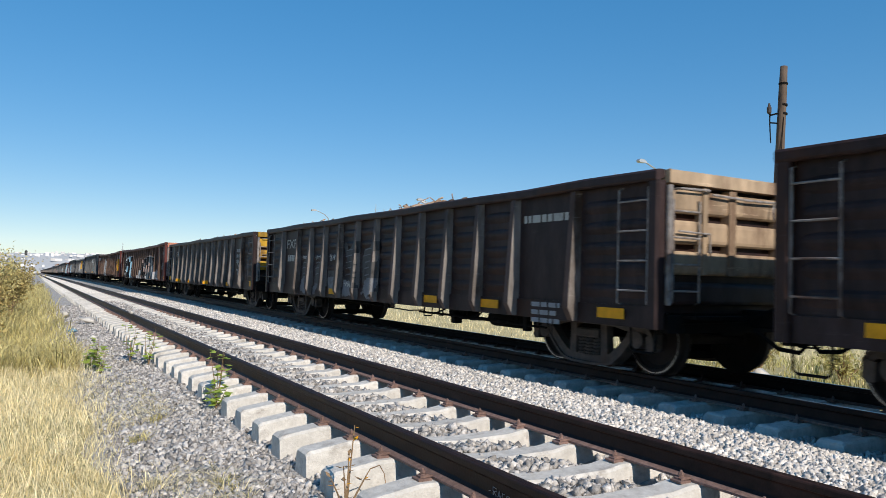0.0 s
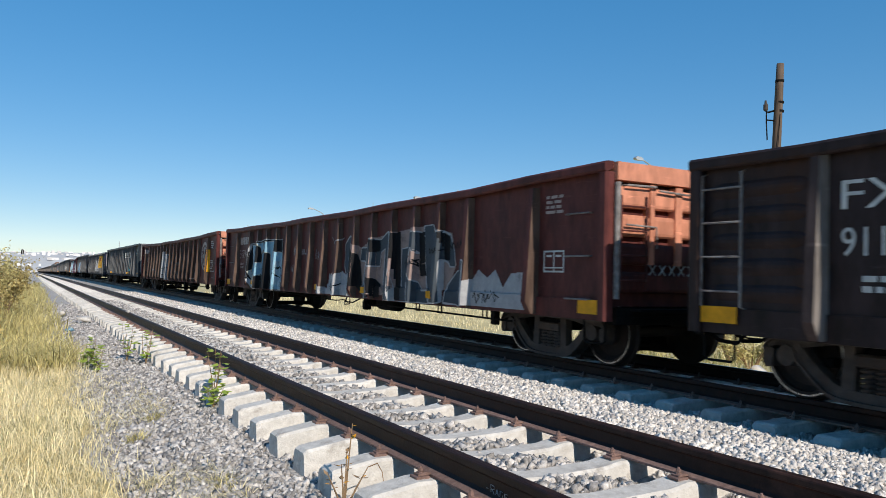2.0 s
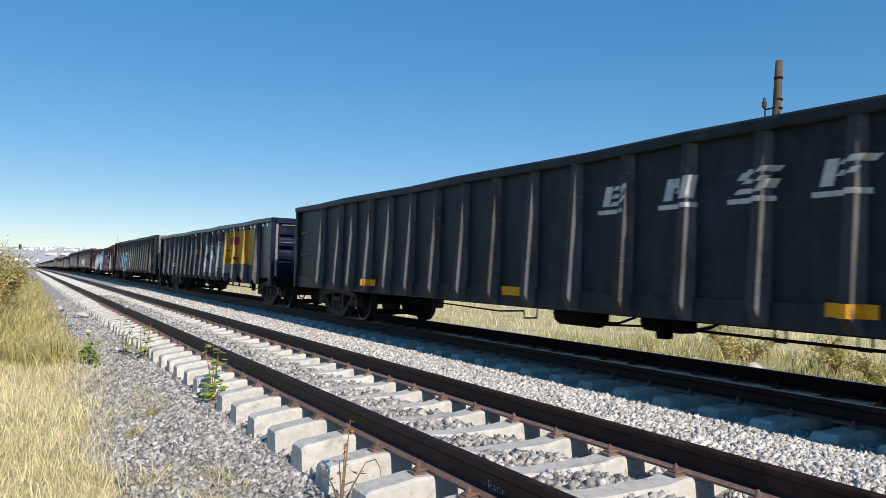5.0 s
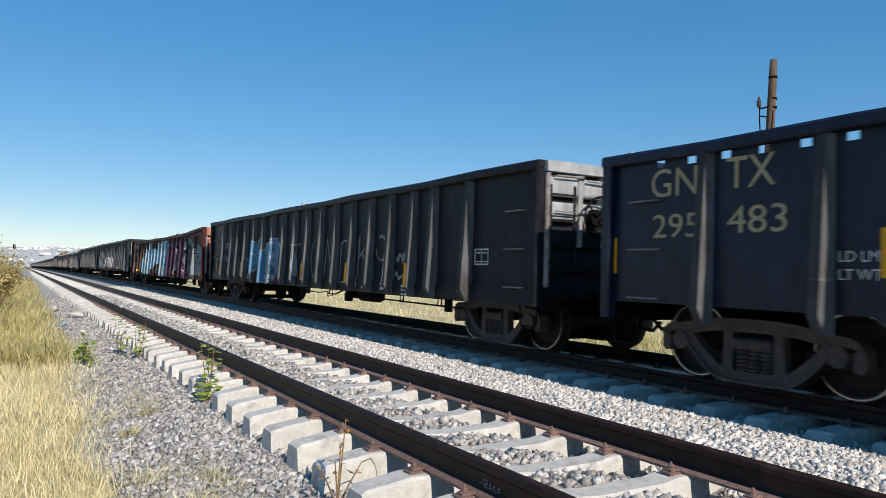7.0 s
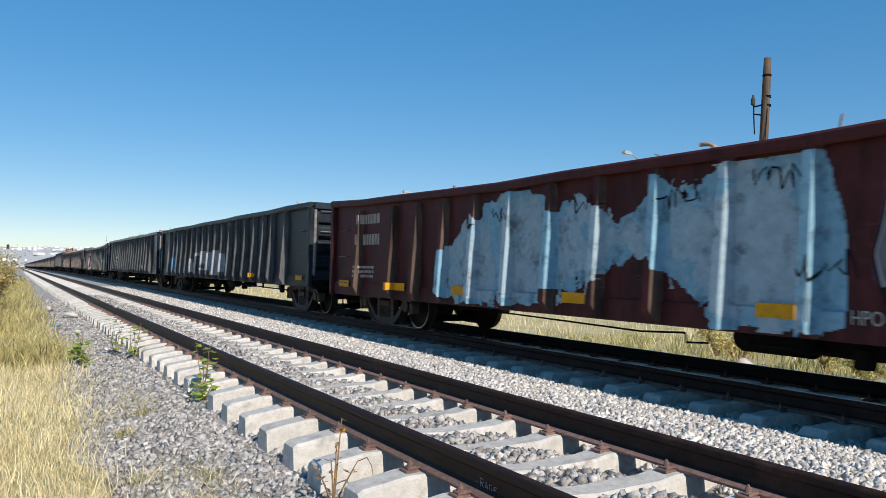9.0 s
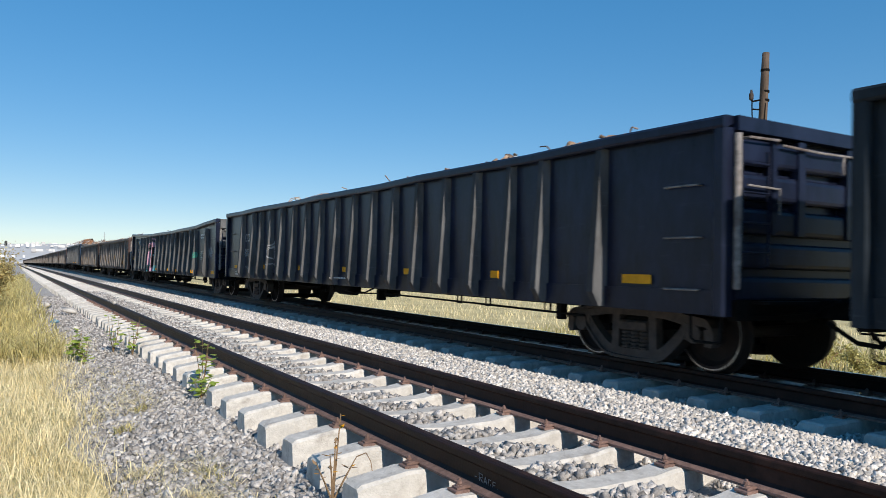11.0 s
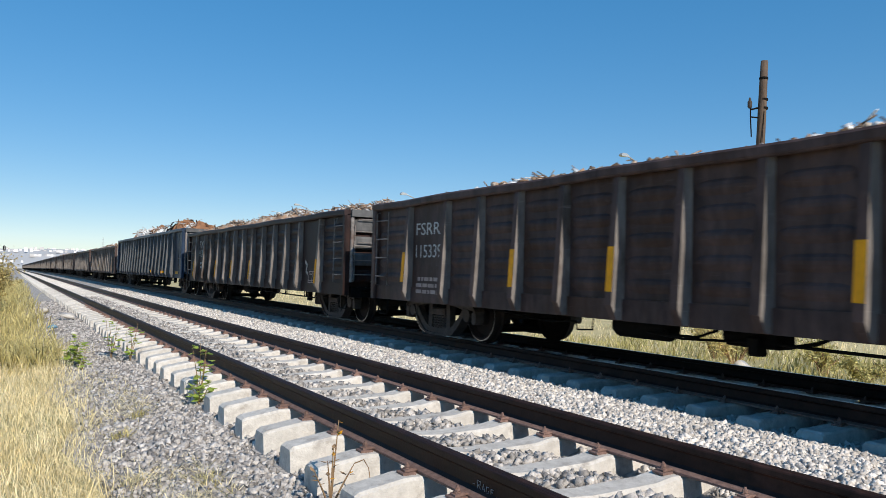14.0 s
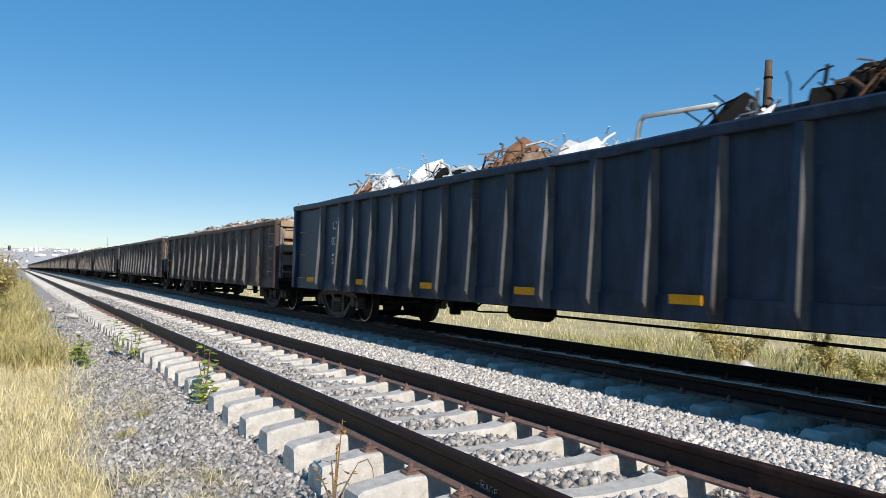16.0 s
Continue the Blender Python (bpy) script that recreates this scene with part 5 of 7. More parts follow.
def red_wagons():
    rng = random.Random(5)
    p = RED
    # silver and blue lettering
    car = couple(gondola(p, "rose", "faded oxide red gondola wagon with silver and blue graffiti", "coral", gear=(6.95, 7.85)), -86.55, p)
    side_text(car, p, "517946", 16.78, 1.50, 0.26, "cream", wide=1.02)
    bars(car, p, "cream", 16.76, 1.92, 1.06, 0.22, 1, rng)
    bars(car, p, "cream", 16.7, 1.30, 0.35, 0.06, 2, rng)
    data_panel(car, p, "white", 1.27, 1.17, 0.42, 0.28)
    bars(car, p, "cream", 1.25, 2.12, 0.35, 0.038, 4, rng)
    stripes(car, p, (0.33, 17.95), 0.68, 0.40, 0.17)
    stripes(car, p, (4.2, 6.95, 9.6, 15.05), 0.72, 0.45, 0.12)
    painted(car, p, "dark", [ [(15.41, 1.18), (15.34, 1.92), (14.73, 1.9), (14.52, 1.95), (14.03, 2.01), (12.78, 1.95), (12.44, 1.96), (12.44, 0.63), (13.63, 0.58), (14.57, 0.62), (15.32, 0.65)]], "black background of block letters", "pale")
    painted(car, p, "sky",  [[(15.31, 1.88), (14.99, 1.87), (14.76, 1.47), (14.9, 1.39), (14.6, 1.12), (14.59, 0.63), (15.29, 0.65), (15.35, 1.11), (15.19, 1.36)], [(14.26, 1.63), (14.06, 1.64), (13.82, 1.18), (13.79, 0.61), (14.01, 0.65), (14.08, 0.91), (14.32, 0.96), (14.4, 1.18)], [(13.86, 1.93), (12.81, 1.92), (12.81, 1.67), (13.0, 1.64), (13.0, 0.65), (13.26, 0.63), (13.35, 1.04), (13.45, 1.14), (13.5, 1.59), (13.83, 1.71)], [(12.81, 1.63), (12.45, 1.61), (12.44, 0.65), (12.91, 0.61), (12.97, 1.14), (12.83, 1.42)], [(14.51, 1.91), (14.23, 1.92), (14.13, 1.77), (14.36, 1.62)], [(14.59, 1.35), (14.37, 1.35), (14.38, 1.07), (14.54, 0.95)]], "pale blue and white block letter graffiti", "bone", 0.03, 0.012)
    f = Form()
    for k, (a, b, c, d) in enumerate(((14.95, 15.3, 1.1, 1.85), (13.82, 14.3, 0.7, 1.4), (13.0, 13.5, 0.8, 1.9), (12.45, 12.9, 0.7, 1.5))):
        blot(f, p, a, b, c, d, 20.0 + k, 0.3, lift=0.015)
    part("graffiti", f, INK["frost"], car, "bluish white fill of block letters")
    sprayed(car, p, "dark", [(0.03, loop_points(14.98, 0.98, 0.16, 0.18)), (0.05, [(13.0, 1.4), (13.3, 1.15)]), (0.04, loop_points(12.62, 1.1, 0.12, 0.14))], label="black inner lines", lift=0.018)
    painted(car, p, "blush", [ [(7.6, 1.74), (7.29, 1.62), (6.64, 1.8), (5.44, 1.89), (4.58, 1.93), (3.66, 1.78), (3.51, 1.28), (3.74, 0.88), (5.08, 0.74), (7.09, 0.7), (7.53, 1.09)]], "pale pinkish spray behind dark letters", lift=0.008)
    painted(car, p, "slate",  [[(8.11, 1.25), (8.1, 1.71), (7.86, 1.88), (7.65, 1.8), (7.6, 1.58), (7.73, 1.56), (7.85, 1.64), (7.91, 1.36), (7.53, 1.09), (7.51, 0.87), (7.81, 1.0), (8.02, 1.08)], [(7.24, 1.62), (6.95, 1.62), (6.75, 1.45), (6.77, 0.84), (6.65, 0.65), (7.13, 0.72), (7.1, 0.99), (7.03, 1.35), (7.28, 1.36)], [(6.68, 1.78), (6.31, 1.76), (6.04, 1.89), (5.74, 1.87), (5.66, 0.61), (5.78, 0.6), (5.82, 0.88), (6.19, 0.91), (6.13, 1.58), (6.31, 1.51), (6.34, 1.25), (6.67, 1.25)], [(5.43, 1.56), (5.09, 1.59), (5.13, 0.82), (5.13, 0.63), (5.66, 0.61), (5.42, 0.89)], [(5.06, 1.67), (4.93, 1.85), (4.72, 1.84), (4.57, 1.77), (4.55, 1.48), (4.77, 1.47), (4.85, 1.58), (4.97, 1.16), (4.61, 0.84), (4.35, 0.85), (4.35, 0.62), (4.86, 0.64), (4.89, 0.95), (5.06, 1.24)], [(4.6, 1.93), (4.27, 1.94), (4.2, 1.78), (3.94, 1.82), (3.7, 1.75), (3.57, 1.49), (3.53, 1.24), (3.7, 1.24), (3.76, 1.31), (3.9, 1.35), (3.9, 0.66), (4.35, 0.64), (4.47, 0.93)], [(3.76, 0.95), (3.47, 1.17), (3.3, 1.24), (3.23, 1.34), (3.08, 1.34), (3.08, 0.65), (3.86, 0.66)]], "dark slate coloured graffiti letter", "pale", 0.035, 0.010)
    painted(car, p, "dark",  [[(4.77, 1.82), (4.57, 1.83), (4.52, 1.32), (4.72, 1.28)], [(5.71, 1.86), (5.5, 1.87), (5.41, 0.63), (5.63, 0.61)], [(3.94, 1.8), (3.7, 1.71), (3.7, 1.35), (3.86, 1.35)], [(6.68, 1.75), (6.35, 1.74), (6.34, 1.54), (6.56, 1.52)], [(7.55, 1.63), (7.28, 1.36), (7.13, 0.72), (7.48, 0.87)], [(4.74, 1.29), (4.52, 1.28), (4.47, 1.09), (4.69, 1.08)], [(6.63, 1.05), (6.29, 0.91), (6.29, 0.67), (6.54, 0.65)]], "blue-black side of a graffiti letter", None, 0.0, 0.0155)
    painted(car, p, "pale", [ [(9.61, 1.09), (9.39, 0.97), (9.35, 0.84), (9.05, 0.76), (9.01, 1.1), (8.61, 0.95), (8.51, 1.19), (8.38, 1.05), (8.25, 1.16), (7.53, 0.87), (7.52, 0.65), (9.28, 0.62)]], "jagged off-white sprayed flames", lift=0.012)
    painted(car, p, "pale", [[(3.1, 0.66), (3.08, 1.0), (2.85, 1.2), (2.61, 1.08), (2.4, 1.2), (2.2, 0.95), (2.0, 1.15), (1.66, 1.17), (1.60, 0.66)]], "off-white sprayed ground under the letters", lift=0.0135)
    sprayed(car, p, "dark", [(0.02, scribble(rng, u, z, 0.6, 0.16, 4)) for u, z in ((8.9, 0.78), (2.9, 0.82), (5.3, 1.3), (4.4, 1.5), (3.9, 1.6))], label="thin black tag", lift=0.018)
    sprayed(car, p, "grey", [(0.022, scribble(rng, u, z, 0.6, 0.25, 4)) for u, z in ((11.7, 1.2), (11.6, 1.6), (10.9, 1.6), (9.9, 1.5))] + [(0.03, [(8.9, 1.9), (8.6, 1.6), (8.7, 1.3)]), (0.03, [(8.5, 1.75), (8.2, 1.85)])], label="thin chalk tags")
    f = Form()
    blot(f, p, 15.42, 15.72, 0.66, 1.9, 33.0, 0.12)
    part("graffiti", f, INK["faint"], car, "pale rubbed patch beside the lettering")
    end_marks = [(-0.9 + 0.16 * k, -0.9 + 0.16 * k + 0.1) for k in range(5)]
    f = Form()
    for a, b in end_marks:
        f.tube([(a, -0.024, 1.16), (b, -0.024, 1.28)], 0.008, 4).tube([(b, -0.024, 1.16), (a, -0.024, 1.28)], 0.008, 4)
    part("graffiti", f, INK["bone"], car, "white marker strokes on the wagon end")
    laden(-86.55, p, 21, 0.24, 0.10, 0.0, 200)
    # round emblem
    car = couple(gondola(p, "red", "oxide red gondola wagon with a round railway emblem", "coral", gear=(6.9, 7.75)), -66.9, p)
    new_emblem(car, p, 2.30, 1.63, 0.55, 0.53)
    data_panel(car, p, "white", 1.32, 1.17, 0.44, 0.30)
    bars(car, p, "white", 1.3, 2.12, 0.4, 0.040, 4, rng)
    bars(car, p, "white", 1.3, 1.06, 0.6, 0.04, 1, rng)
    uprights(car, p, (1.40,), 1.05, 1.86, 0.09)
    uprights(car, p, (3.30, 6.46, 9.54, 12.14, 14.87), 1.03, 1.42, 0.10)
    uprights(car, p, (17.27,), 1.16, 1.81, 0.08)
    bars(car, p, "cream", 16.92, 1.94, 1.05, 0.22, 1, rng)
    side_text(car, p, "517900", 16.92, 1.48, 0.24, "cream", wide=1.04)
    palms = [[(11.3, 1.82), (11.24, 1.94), (11.09, 1.96), (11.03, 1.83), (10.97, 1.95), (10.83, 1.94), (10.79, 1.82), (10.71, 1.94), (10.6, 1.91), (10.58, 1.78), (10.49, 1.87), (10.36, 1.81), (10.32, 1.52), (10.33, 1.14), (10.58, 1.08), (10.73, 0.9), (10.74, 0.69), (11.0, 0.73), (11.11, 1.04), (11.05, 1.21), (11.25, 1.49)],
             [(10.27, 1.73), (10.07, 1.83), (9.94, 1.77), (10.0, 1.61), (9.91, 1.84), (9.75, 1.9), (9.6, 1.88), (9.5, 1.81), (9.66, 1.72), (9.48, 1.69), (9.45, 1.56), (9.65, 1.57), (9.5, 1.42), (9.42, 1.29), (9.59, 1.15), (9.79, 0.86), (9.77, 0.58), (10.11, 0.61), (10.15, 0.87), (10.29, 1.14)]]
    painted(car, p, "dark", [[(a + 0.09, b - 0.03) for a, b in o] for o in palms], "black sprayed shadow of a figure", lift=0.008)
    painted(car, p, "grey", palms, "silver sprayed figure shape", "pale", 0.03, 0.011)
    creases = [(0.016, [(q[0] + 0.02, q[1] - 0.1), (q[0] - 0.02, q[1] - 0.32), (q[0] + 0.03, q[1] - 0.48)]) for o in palms for q in o[3:13:2]]
    creases += [(0.022, [(11.2, 1.25), (10.9, 1.12), (10.6, 1.3)]), (0.022, [(10.3, 1.5), (10.1, 1.2), (9.8, 1.25)]), (0.04, [(11.1, 1.05), (10.95, 0.85)]), (0.04, [(10.25, 1.1), (10.15, 0.75)]), (0.035, [(10.2, 1.75), (9.85, 1.72)]), (0.035, [(10.2, 1.6), (9.85, 1.55)])]
    sprayed(car, p, "dark", creases, label="black shading lines", lift=0.018)
    sprayed(car, p, "faint", [(0.05, [(7.62, 1.49), (7.5, 1.15), (7.3, 1.76), (7.2, 1.3), (7.45, 0.95), (6.95, 0.85), (6.9, 1.0)]), (0.05, [(4.75, 1.83), (4.4, 1.85), (4.55, 1.5), (4.2, 1.85), (4.0, 1.4), (4.6, 1.25)]), (0.04, scribble(rng, 5.6, 1.4, 0.6, 0.25, 4)),
                             (0.05, [(13.84, 1.81), (13.5, 1.9), (13.7, 1.5), (13.67, 1.16)])], label="thin chalk tags")
    sprayed(car, p, "ash", [(0.055, [(13.7, 1.15), (13.45, 0.98), (13.2, 0.97), (12.99, 1.16)]), (0.05, [(13.9, 1.7), (13.7, 1.4), (13.85, 1.2)])], label="grey-blue sprayed curl")
    plates(car, p, "notice_plate", "bone", [(4.22, 4.5, 1.02, 1.14), (5.06, 5.32, 0.72, 0.78)], "small white notice")
    bars(car, p, "cream", 4.65, 0.76, 0.8, 0.03, 1, rng)
    laden(-66.9, p, 22, 0.24, 0.10, 0.0, 200)
    # blue patches and rounded letters
    p = LOW
    car = couple(gondola(p, "maroon", "maroon gondola covered in pale blue and grey graffiti", "coral", gear=(8.2, 7.3)), 11.85, p)
    bars(car, p, "cream", 17.0, 1.95, 0.9, 0.18, 1, rng)
    bars(car, p, "cream", 16.9, 1.55, 0.8, 0.20, 1, rng)
    bars(car, p, "cream", 16.9, 1.1, 0.6, 0.05, 3, rng)
    edge_u = [7.2, 7.4, 8.2, 8.5, 8.9, 9.2, 9.5, 9.9, 10.4, 11.0, 11.3, 11.9, 12.5, 12.9, 13.5, 13.9]
    edge_hi = [1.5, 2.26, 2.28, 2.15, 1.9, 2.1, 1.9, 1.65, 1.95, 1.9, 2.15, 2.26, 2.05, 1.7, 1.5, 1.3]
    edge_lo = [0.7, 0.6, 0.6, 0.65, 0.95, 1.18, 1.28, 1.2, 0.95, 0.85, 0.65, 0.72, 0.6, 0.7, 0.62, 0.9]
    part("graffiti", fill_between(Form(), p, edge_u, edge_hi, edge_lo, 50.0, rough=0.16), INK["sky"], car, "large pale blue sprayed patches")
    inner = [h - 0.10 for h in edge_hi], [h + 0.09 for h in edge_lo]
    for k, (a, b) in enumerate(((7.5, 9.1), (9.3, 10.9), (11.1, 12.2), (12.3, 13.6))):
        us = [a + (b - a) * t for t in (0, 0.15, 0.5, 0.85, 1)]
        hi = [float(np.interp(u, edge_u, inner[0])) for u in us]
        lo = [float(np.interp(u, edge_u, inner[1])) for u in us]
        hi[0] = lo[0] + 0.3
        part("graffiti", fill_between(Form(), p, us, hi, lo, 57.0 + k, lift=0.010, rough=0.5), INK["frost"], car, "greyish white sprayed patches")
    sprayed(car, p, "dark", [(0.018, scribble(rng, u, z, 0.5, 0.2, 3)) for u, z in ((9.2, 1.9), (10.6, 1.95), (12.4, 1.9), (8.1, 2.0), (7.6, 1.2))], label="thin dark drips and cracks", lift=0.014)
    painted(car, p, "plum", [[(7.0, 1.1), (6.9, 1.9), (6.4, 2.1), (2.2, 2.12), (1.75, 1.4), (1.9, 0.62), (6.6, 0.62)]], "dark purple sprayed background", lift=0.008)
    painted(car, p, "dark", [[(6.5, 0.7), (6.5, 1.95), (5.85, 2.0), (5.8, 0.7)], [(5.5, 0.66), (5.3, 1.9), (5.1, 1.9), (4.85, 0.66)], [(4.75, 0.75), (4.75, 1.9), (4.05, 2.0), (3.95, 0.75)], loop_points(3.36, 1.36, 0.36, 0.66), [(3.0, 0.7), (3.0, 2.0), (2.3, 2.05), (2.0, 1.5), (2.1, 0.75)]], "black inside of a letter")
    fat(car, p, [[(6.5, 1.98), (6.82, 1.72), (6.90, 1.3), (6.78, 0.95), (6.55, 0.74)], [(6.55, 1.96), (6.25, 1.88), (5.95, 1.98)], [(6.35, 1.70), (5.92, 1.72)], [(6.18, 1.62), (6.2, 1.2), (6.14, 0.80)], [(6.1, 1.3), (5.92, 1.32)], [(6.45, 0.72), (5.86, 0.70)]], 0.15)
    fat(car, p, [[(5.55, 0.80), (5.48, 1.4), (5.36, 1.92)], [(5.30, 1.85), (5.18, 1.35), (5.28, 0.8)], [(5.06, 1.98), (5.16, 1.45), (5.0, 0.85)], [(5.0, 1.9), (4.88, 1.3), (4.80, 0.72)]], 0.12)
    fat(car, p, [loop_points(4.40, 1.36, 0.40, 0.68, 128, -256), [(4.12, 1.93), (4.08, 1.66), (4.25, 1.55)]], 0.19)
    painted(car, p, "ash", [[(4.66, 1.44), (4.0, 1.50), (3.96, 1.0), (4.25, 0.93), (4.58, 1.02)]], "grey bar of a letter", "bone", 0.03, 0.018)
    sprayed(car, p, "dark", [(0.07, [(4.55, 1.30), (4.3, 1.27), (4.05, 1.33)]), (0.07, [(4.5, 1.15), (4.25, 1.10), (4.05, 1.15)])], label="black slots in a letter", lift=0.0235)
    painted(car, p, "plum", [[(4.52, 1.55), (4.40, 1.85), (4.38, 1.58)], [(2.72, 1.30), (2.66, 1.72), (2.35, 1.62), (2.34, 1.35)], loop_points(3.17, 0.87, 0.13, 0.10)], "purple fill inside a letter", "bone", 0.03, 0.019)
    fat(car, p, [loop_points(3.36, 1.36, 0.36, 0.64, 0, 360, 30)], 0.19)
    sprayed(car, p, "bone", [(0.09, [(3.56, 1.52), (3.34, 1.50), (3.30, 1.76), (3.22, 1.55), (3.36, 1.36), (3.16, 1.36), (3.42, 1.08), (3.10, 1.05)])], label="white curl inside a letter", lift=0.019)
    fat(car, p, [[(2.98, 2.02), (2.92, 1.4), (2.72, 0.78)], [(2.98, 2.02), (2.5, 2.06), (2.1, 1.85), (1.95, 1.45), (2.25, 1.15), (2.65, 0.95)], [(2.2, 1.15), (1.78, 1.45)]], 0.20)
    fat(car, p, [[(2.6, 1.0), (2.25, 0.78), (2.0, 0.72)]], 0.16)
    side_text(car, p, "HPO", 7.15, 0.72, 0.12, "bone", wide=0.26, lift=0.034)
    bars(car, p, "bone", 2.1, 1.12, 0.4, 0.14, 1, rng)
    f = Form()
    cap = [(0.14, 0.75), (0.14, 1.35), (0.35, 1.66), (0.95, 1.93), (1.25, 1.86), (1.62, 1.60), (1.62, 0.75)]
    part("graffiti", patch(f, p, cap), INK["grey"], car, "grey sprayed cap over the end panel")
    sprayed(car, p, "dark", [(0.05, [(1.62, 1.60), (1.25, 1.86), (0.95, 1.93), (0.35, 1.66), (0.14, 1.35)]), (0.025, [(1.6, 1.45), (1.0, 1.75), (0.4, 1.5), (0.22, 1.1)])] + [(0.045, [(1.28 - 0.22 * k, 1.28), (1.12 - 0.22 * k, 1.1)]) for k in range(4)] +
            [(0.045, [(1.12 - 0.22 * k, 1.28), (1.28 - 0.22 * k, 1.1)]) for k in range(4)], label="black cross marks", lift=0.012)
    plates(car, p, "data_panel", "dark", [(1.28, 0.84, 1.28, 1.58)], "black stencil panel", lift=0.010)
    data_panel(car, p, "white", 1.28, 1.28, 0.44, 0.30)
    stripes(car, p, (0.40, 1.95, 5.0, 7.78, 10.52, 13.15, 15.2, 17.6), 0.73, 0.5, 0.13)
    laden(11.85, p, 23, 0.24, 0.12, 0.0, 200)


def new_emblem(car, p, u, z, a, b):
    """A round emblem: a ring with a cross in it and a band of small bars."""
    f = Form()
    n = 44
    vs, fs = [], []
    for ra, rb in ((1.0, 1.0), (0.80, 0.80), (0.64, 0.64), (0.56, 0.56)):
        for k in range(n):
            t = 2 * math.pi * k / n
            vs.append((-(p.sheet + 0.008), u + a * ra * math.cos(t), z + b * rb * math.sin(t)))
    for i in (0, 2):
        for k in range(n):
            q = (k + 1) % n
            fs.append((i * n + k, i * n + q, (i + 1) * n + q, (i + 1) * n + k))
    f.add(vs, fs)
    f.add([(-(p.sheet + 0.008), u + s * a * 0.56, z + h) for s, h in ((-1, -0.08), (1, -0.08), (1, 0.08), (-1, 0.08))], [(0, 1, 2, 3)])
    f.add([(-(p.sheet + 0.008), u + s, z + h * b * 0.56) for s, h in ((-0.09, -1), (0.09, -1), (0.09, 1), (-0.09, 1))], [(0, 1, 2, 3)])
    for k in range(0, n, 2):
        t = 2 * math.pi * k / n
        f.add([(-(p.sheet + 0.008), u + a * r * math.cos(t + d), z + b * r * math.sin(t + d)) for r, d in ((0.66, -0.03), (0.66, 0.03), (0.80, 0.03), (0.80, -0.03))], [(0, 1, 2, 3)])
    return part("emblem", f, INK["cream"], car, "round cream coloured emblem with a cross")


def dark_wagons():
    rng = random.Random(7)
    p = TALL
    car = couple(gondola(p, "slate", "dark slate gondola wagon with small white marks", "grey"), -47.25, p)
    logotype(car, p, (7.45, 6.5, 5.6, 4.72), 1.90)
    f = Form()
    blot(f, p, 3.0, 3.6, 1.45, 1.9, 60.0, 0.2)
    part("graffiti", f, INK["slate"], car, "dark blue spray patch")
    sprayed(car, p, "teal", [(0.05, loop_points(3.3, 1.65, 0.26, 0.24)), (0.05, [(3.5, 1.4), (3.45, 1.0)]), (0.05, [(3.3, 1.4), (3.28, 0.95)]), (0.05, [(3.1, 1.4), (3.08, 1.0)])], label="teal sprayed figure")
    data_panel(car, p, "white", 2.5, 1.35, 0.36, 0.26)
    bars(car, p, "white", 1.6, 2.2, 0.4, 0.06, 4, rng)
    stripes(car, p, (0.6, 4.4, 9.2, 13.9), 0.80)
    # slotted wagon with the tan logotype
    q = SLOT
    car = couple(gondola(q, "navy", "navy blue gondola wagon with slotted rim and tan logotype", gear=(9.6, 8.3)), -26.9, q)
    side_text(car, q, "GN", 17.25, 1.93, 0.30, "tan", wide=0.62)
    side_text(car, q, "TX", 16.28, 1.95, 0.30, "tan", wide=0.54)
    side_text(car, q, "295", 17.22, 1.50, 0.25, "tan", wide=0.62)
    side_text(car, q, "483", 16.26, 1.52, 0.26, "tan", wide=0.64)
    side_text(car, q, "LD LMT", 15.14, 1.25, 0.09, "white", wide=0.42)
    side_text(car, q, "LT WT", 15.14, 1.10, 0.09, "white", wide=0.36)
    logo = [(10.32, 10.18, 1.84, 2.08), (10.32, 9.86, 2.03, 2.10), (9.42, 8.95, 2.02, 2.10), (9.02, 8.88, 1.84, 2.10), (9.42, 9.28, 1.84, 2.0), (9.42, 8.9, 1.84, 1.90),
            (8.55, 8.30, 1.86, 2.10), (8.55, 8.30, 2.15, 2.20), (8.18, 7.92, 1.86, 2.22), (8.47, 8.30, 1.46, 1.80), (8.47, 7.96, 1.72, 1.80), (8.10, 7.94, 1.44, 1.80), (8.47, 7.96, 1.56, 1.62),
            (8.47, 7.96, 1.40, 1.46), (10.34, 8.82, 1.66, 1.70), (10.34, 10.26, 1.43, 1.66), (10.34, 9.85, 1.42, 1.46), (9.92, 9.82, 1.46, 1.62), (9.84, 9.3, 1.56, 1.60)]
    plates(car, q, "logotype", "tan", logo, "part of a tan painted logotype")
    part("graffiti", fill_between(Form(), q, [4.72, 5.0, 5.6, 6.2, 6.8, 7.4, 7.9], [1.5, 1.86, 1.90, 1.92, 1.80, 1.84, 1.80], [0.96, 0.92, 0.92, 0.92, 0.92, 0.92, 0.95], 61.0, rough=0.12), INK["grey"], car, "pale grey spray paint block letters")
    strokes = [[(7.78, 1.80), (7.70, 1.02)], [(7.78, 1.78), (7.35, 1.74), (7.25, 1.55), (7.62, 1.42)], [(7.55, 1.42), (7.18, 1.04)], [(6.84, 1.78), (6.76, 1.2), (6.5, 1.0), (6.28, 1.2), (6.22, 1.74)], [(6.6, 1.7), (6.55, 1.3), (6.4, 1.25)],
               [(5.62, 1.80), (5.95, 1.86), (6.08, 1.62), (5.66, 1.38), (5.62, 1.10), (6.02, 1.0)], [(5.5, 1.84), (5.42, 1.02)], [(5.12, 1.84), (5.08, 1.05)], [(5.46, 1.42), (5.06, 1.42)]]
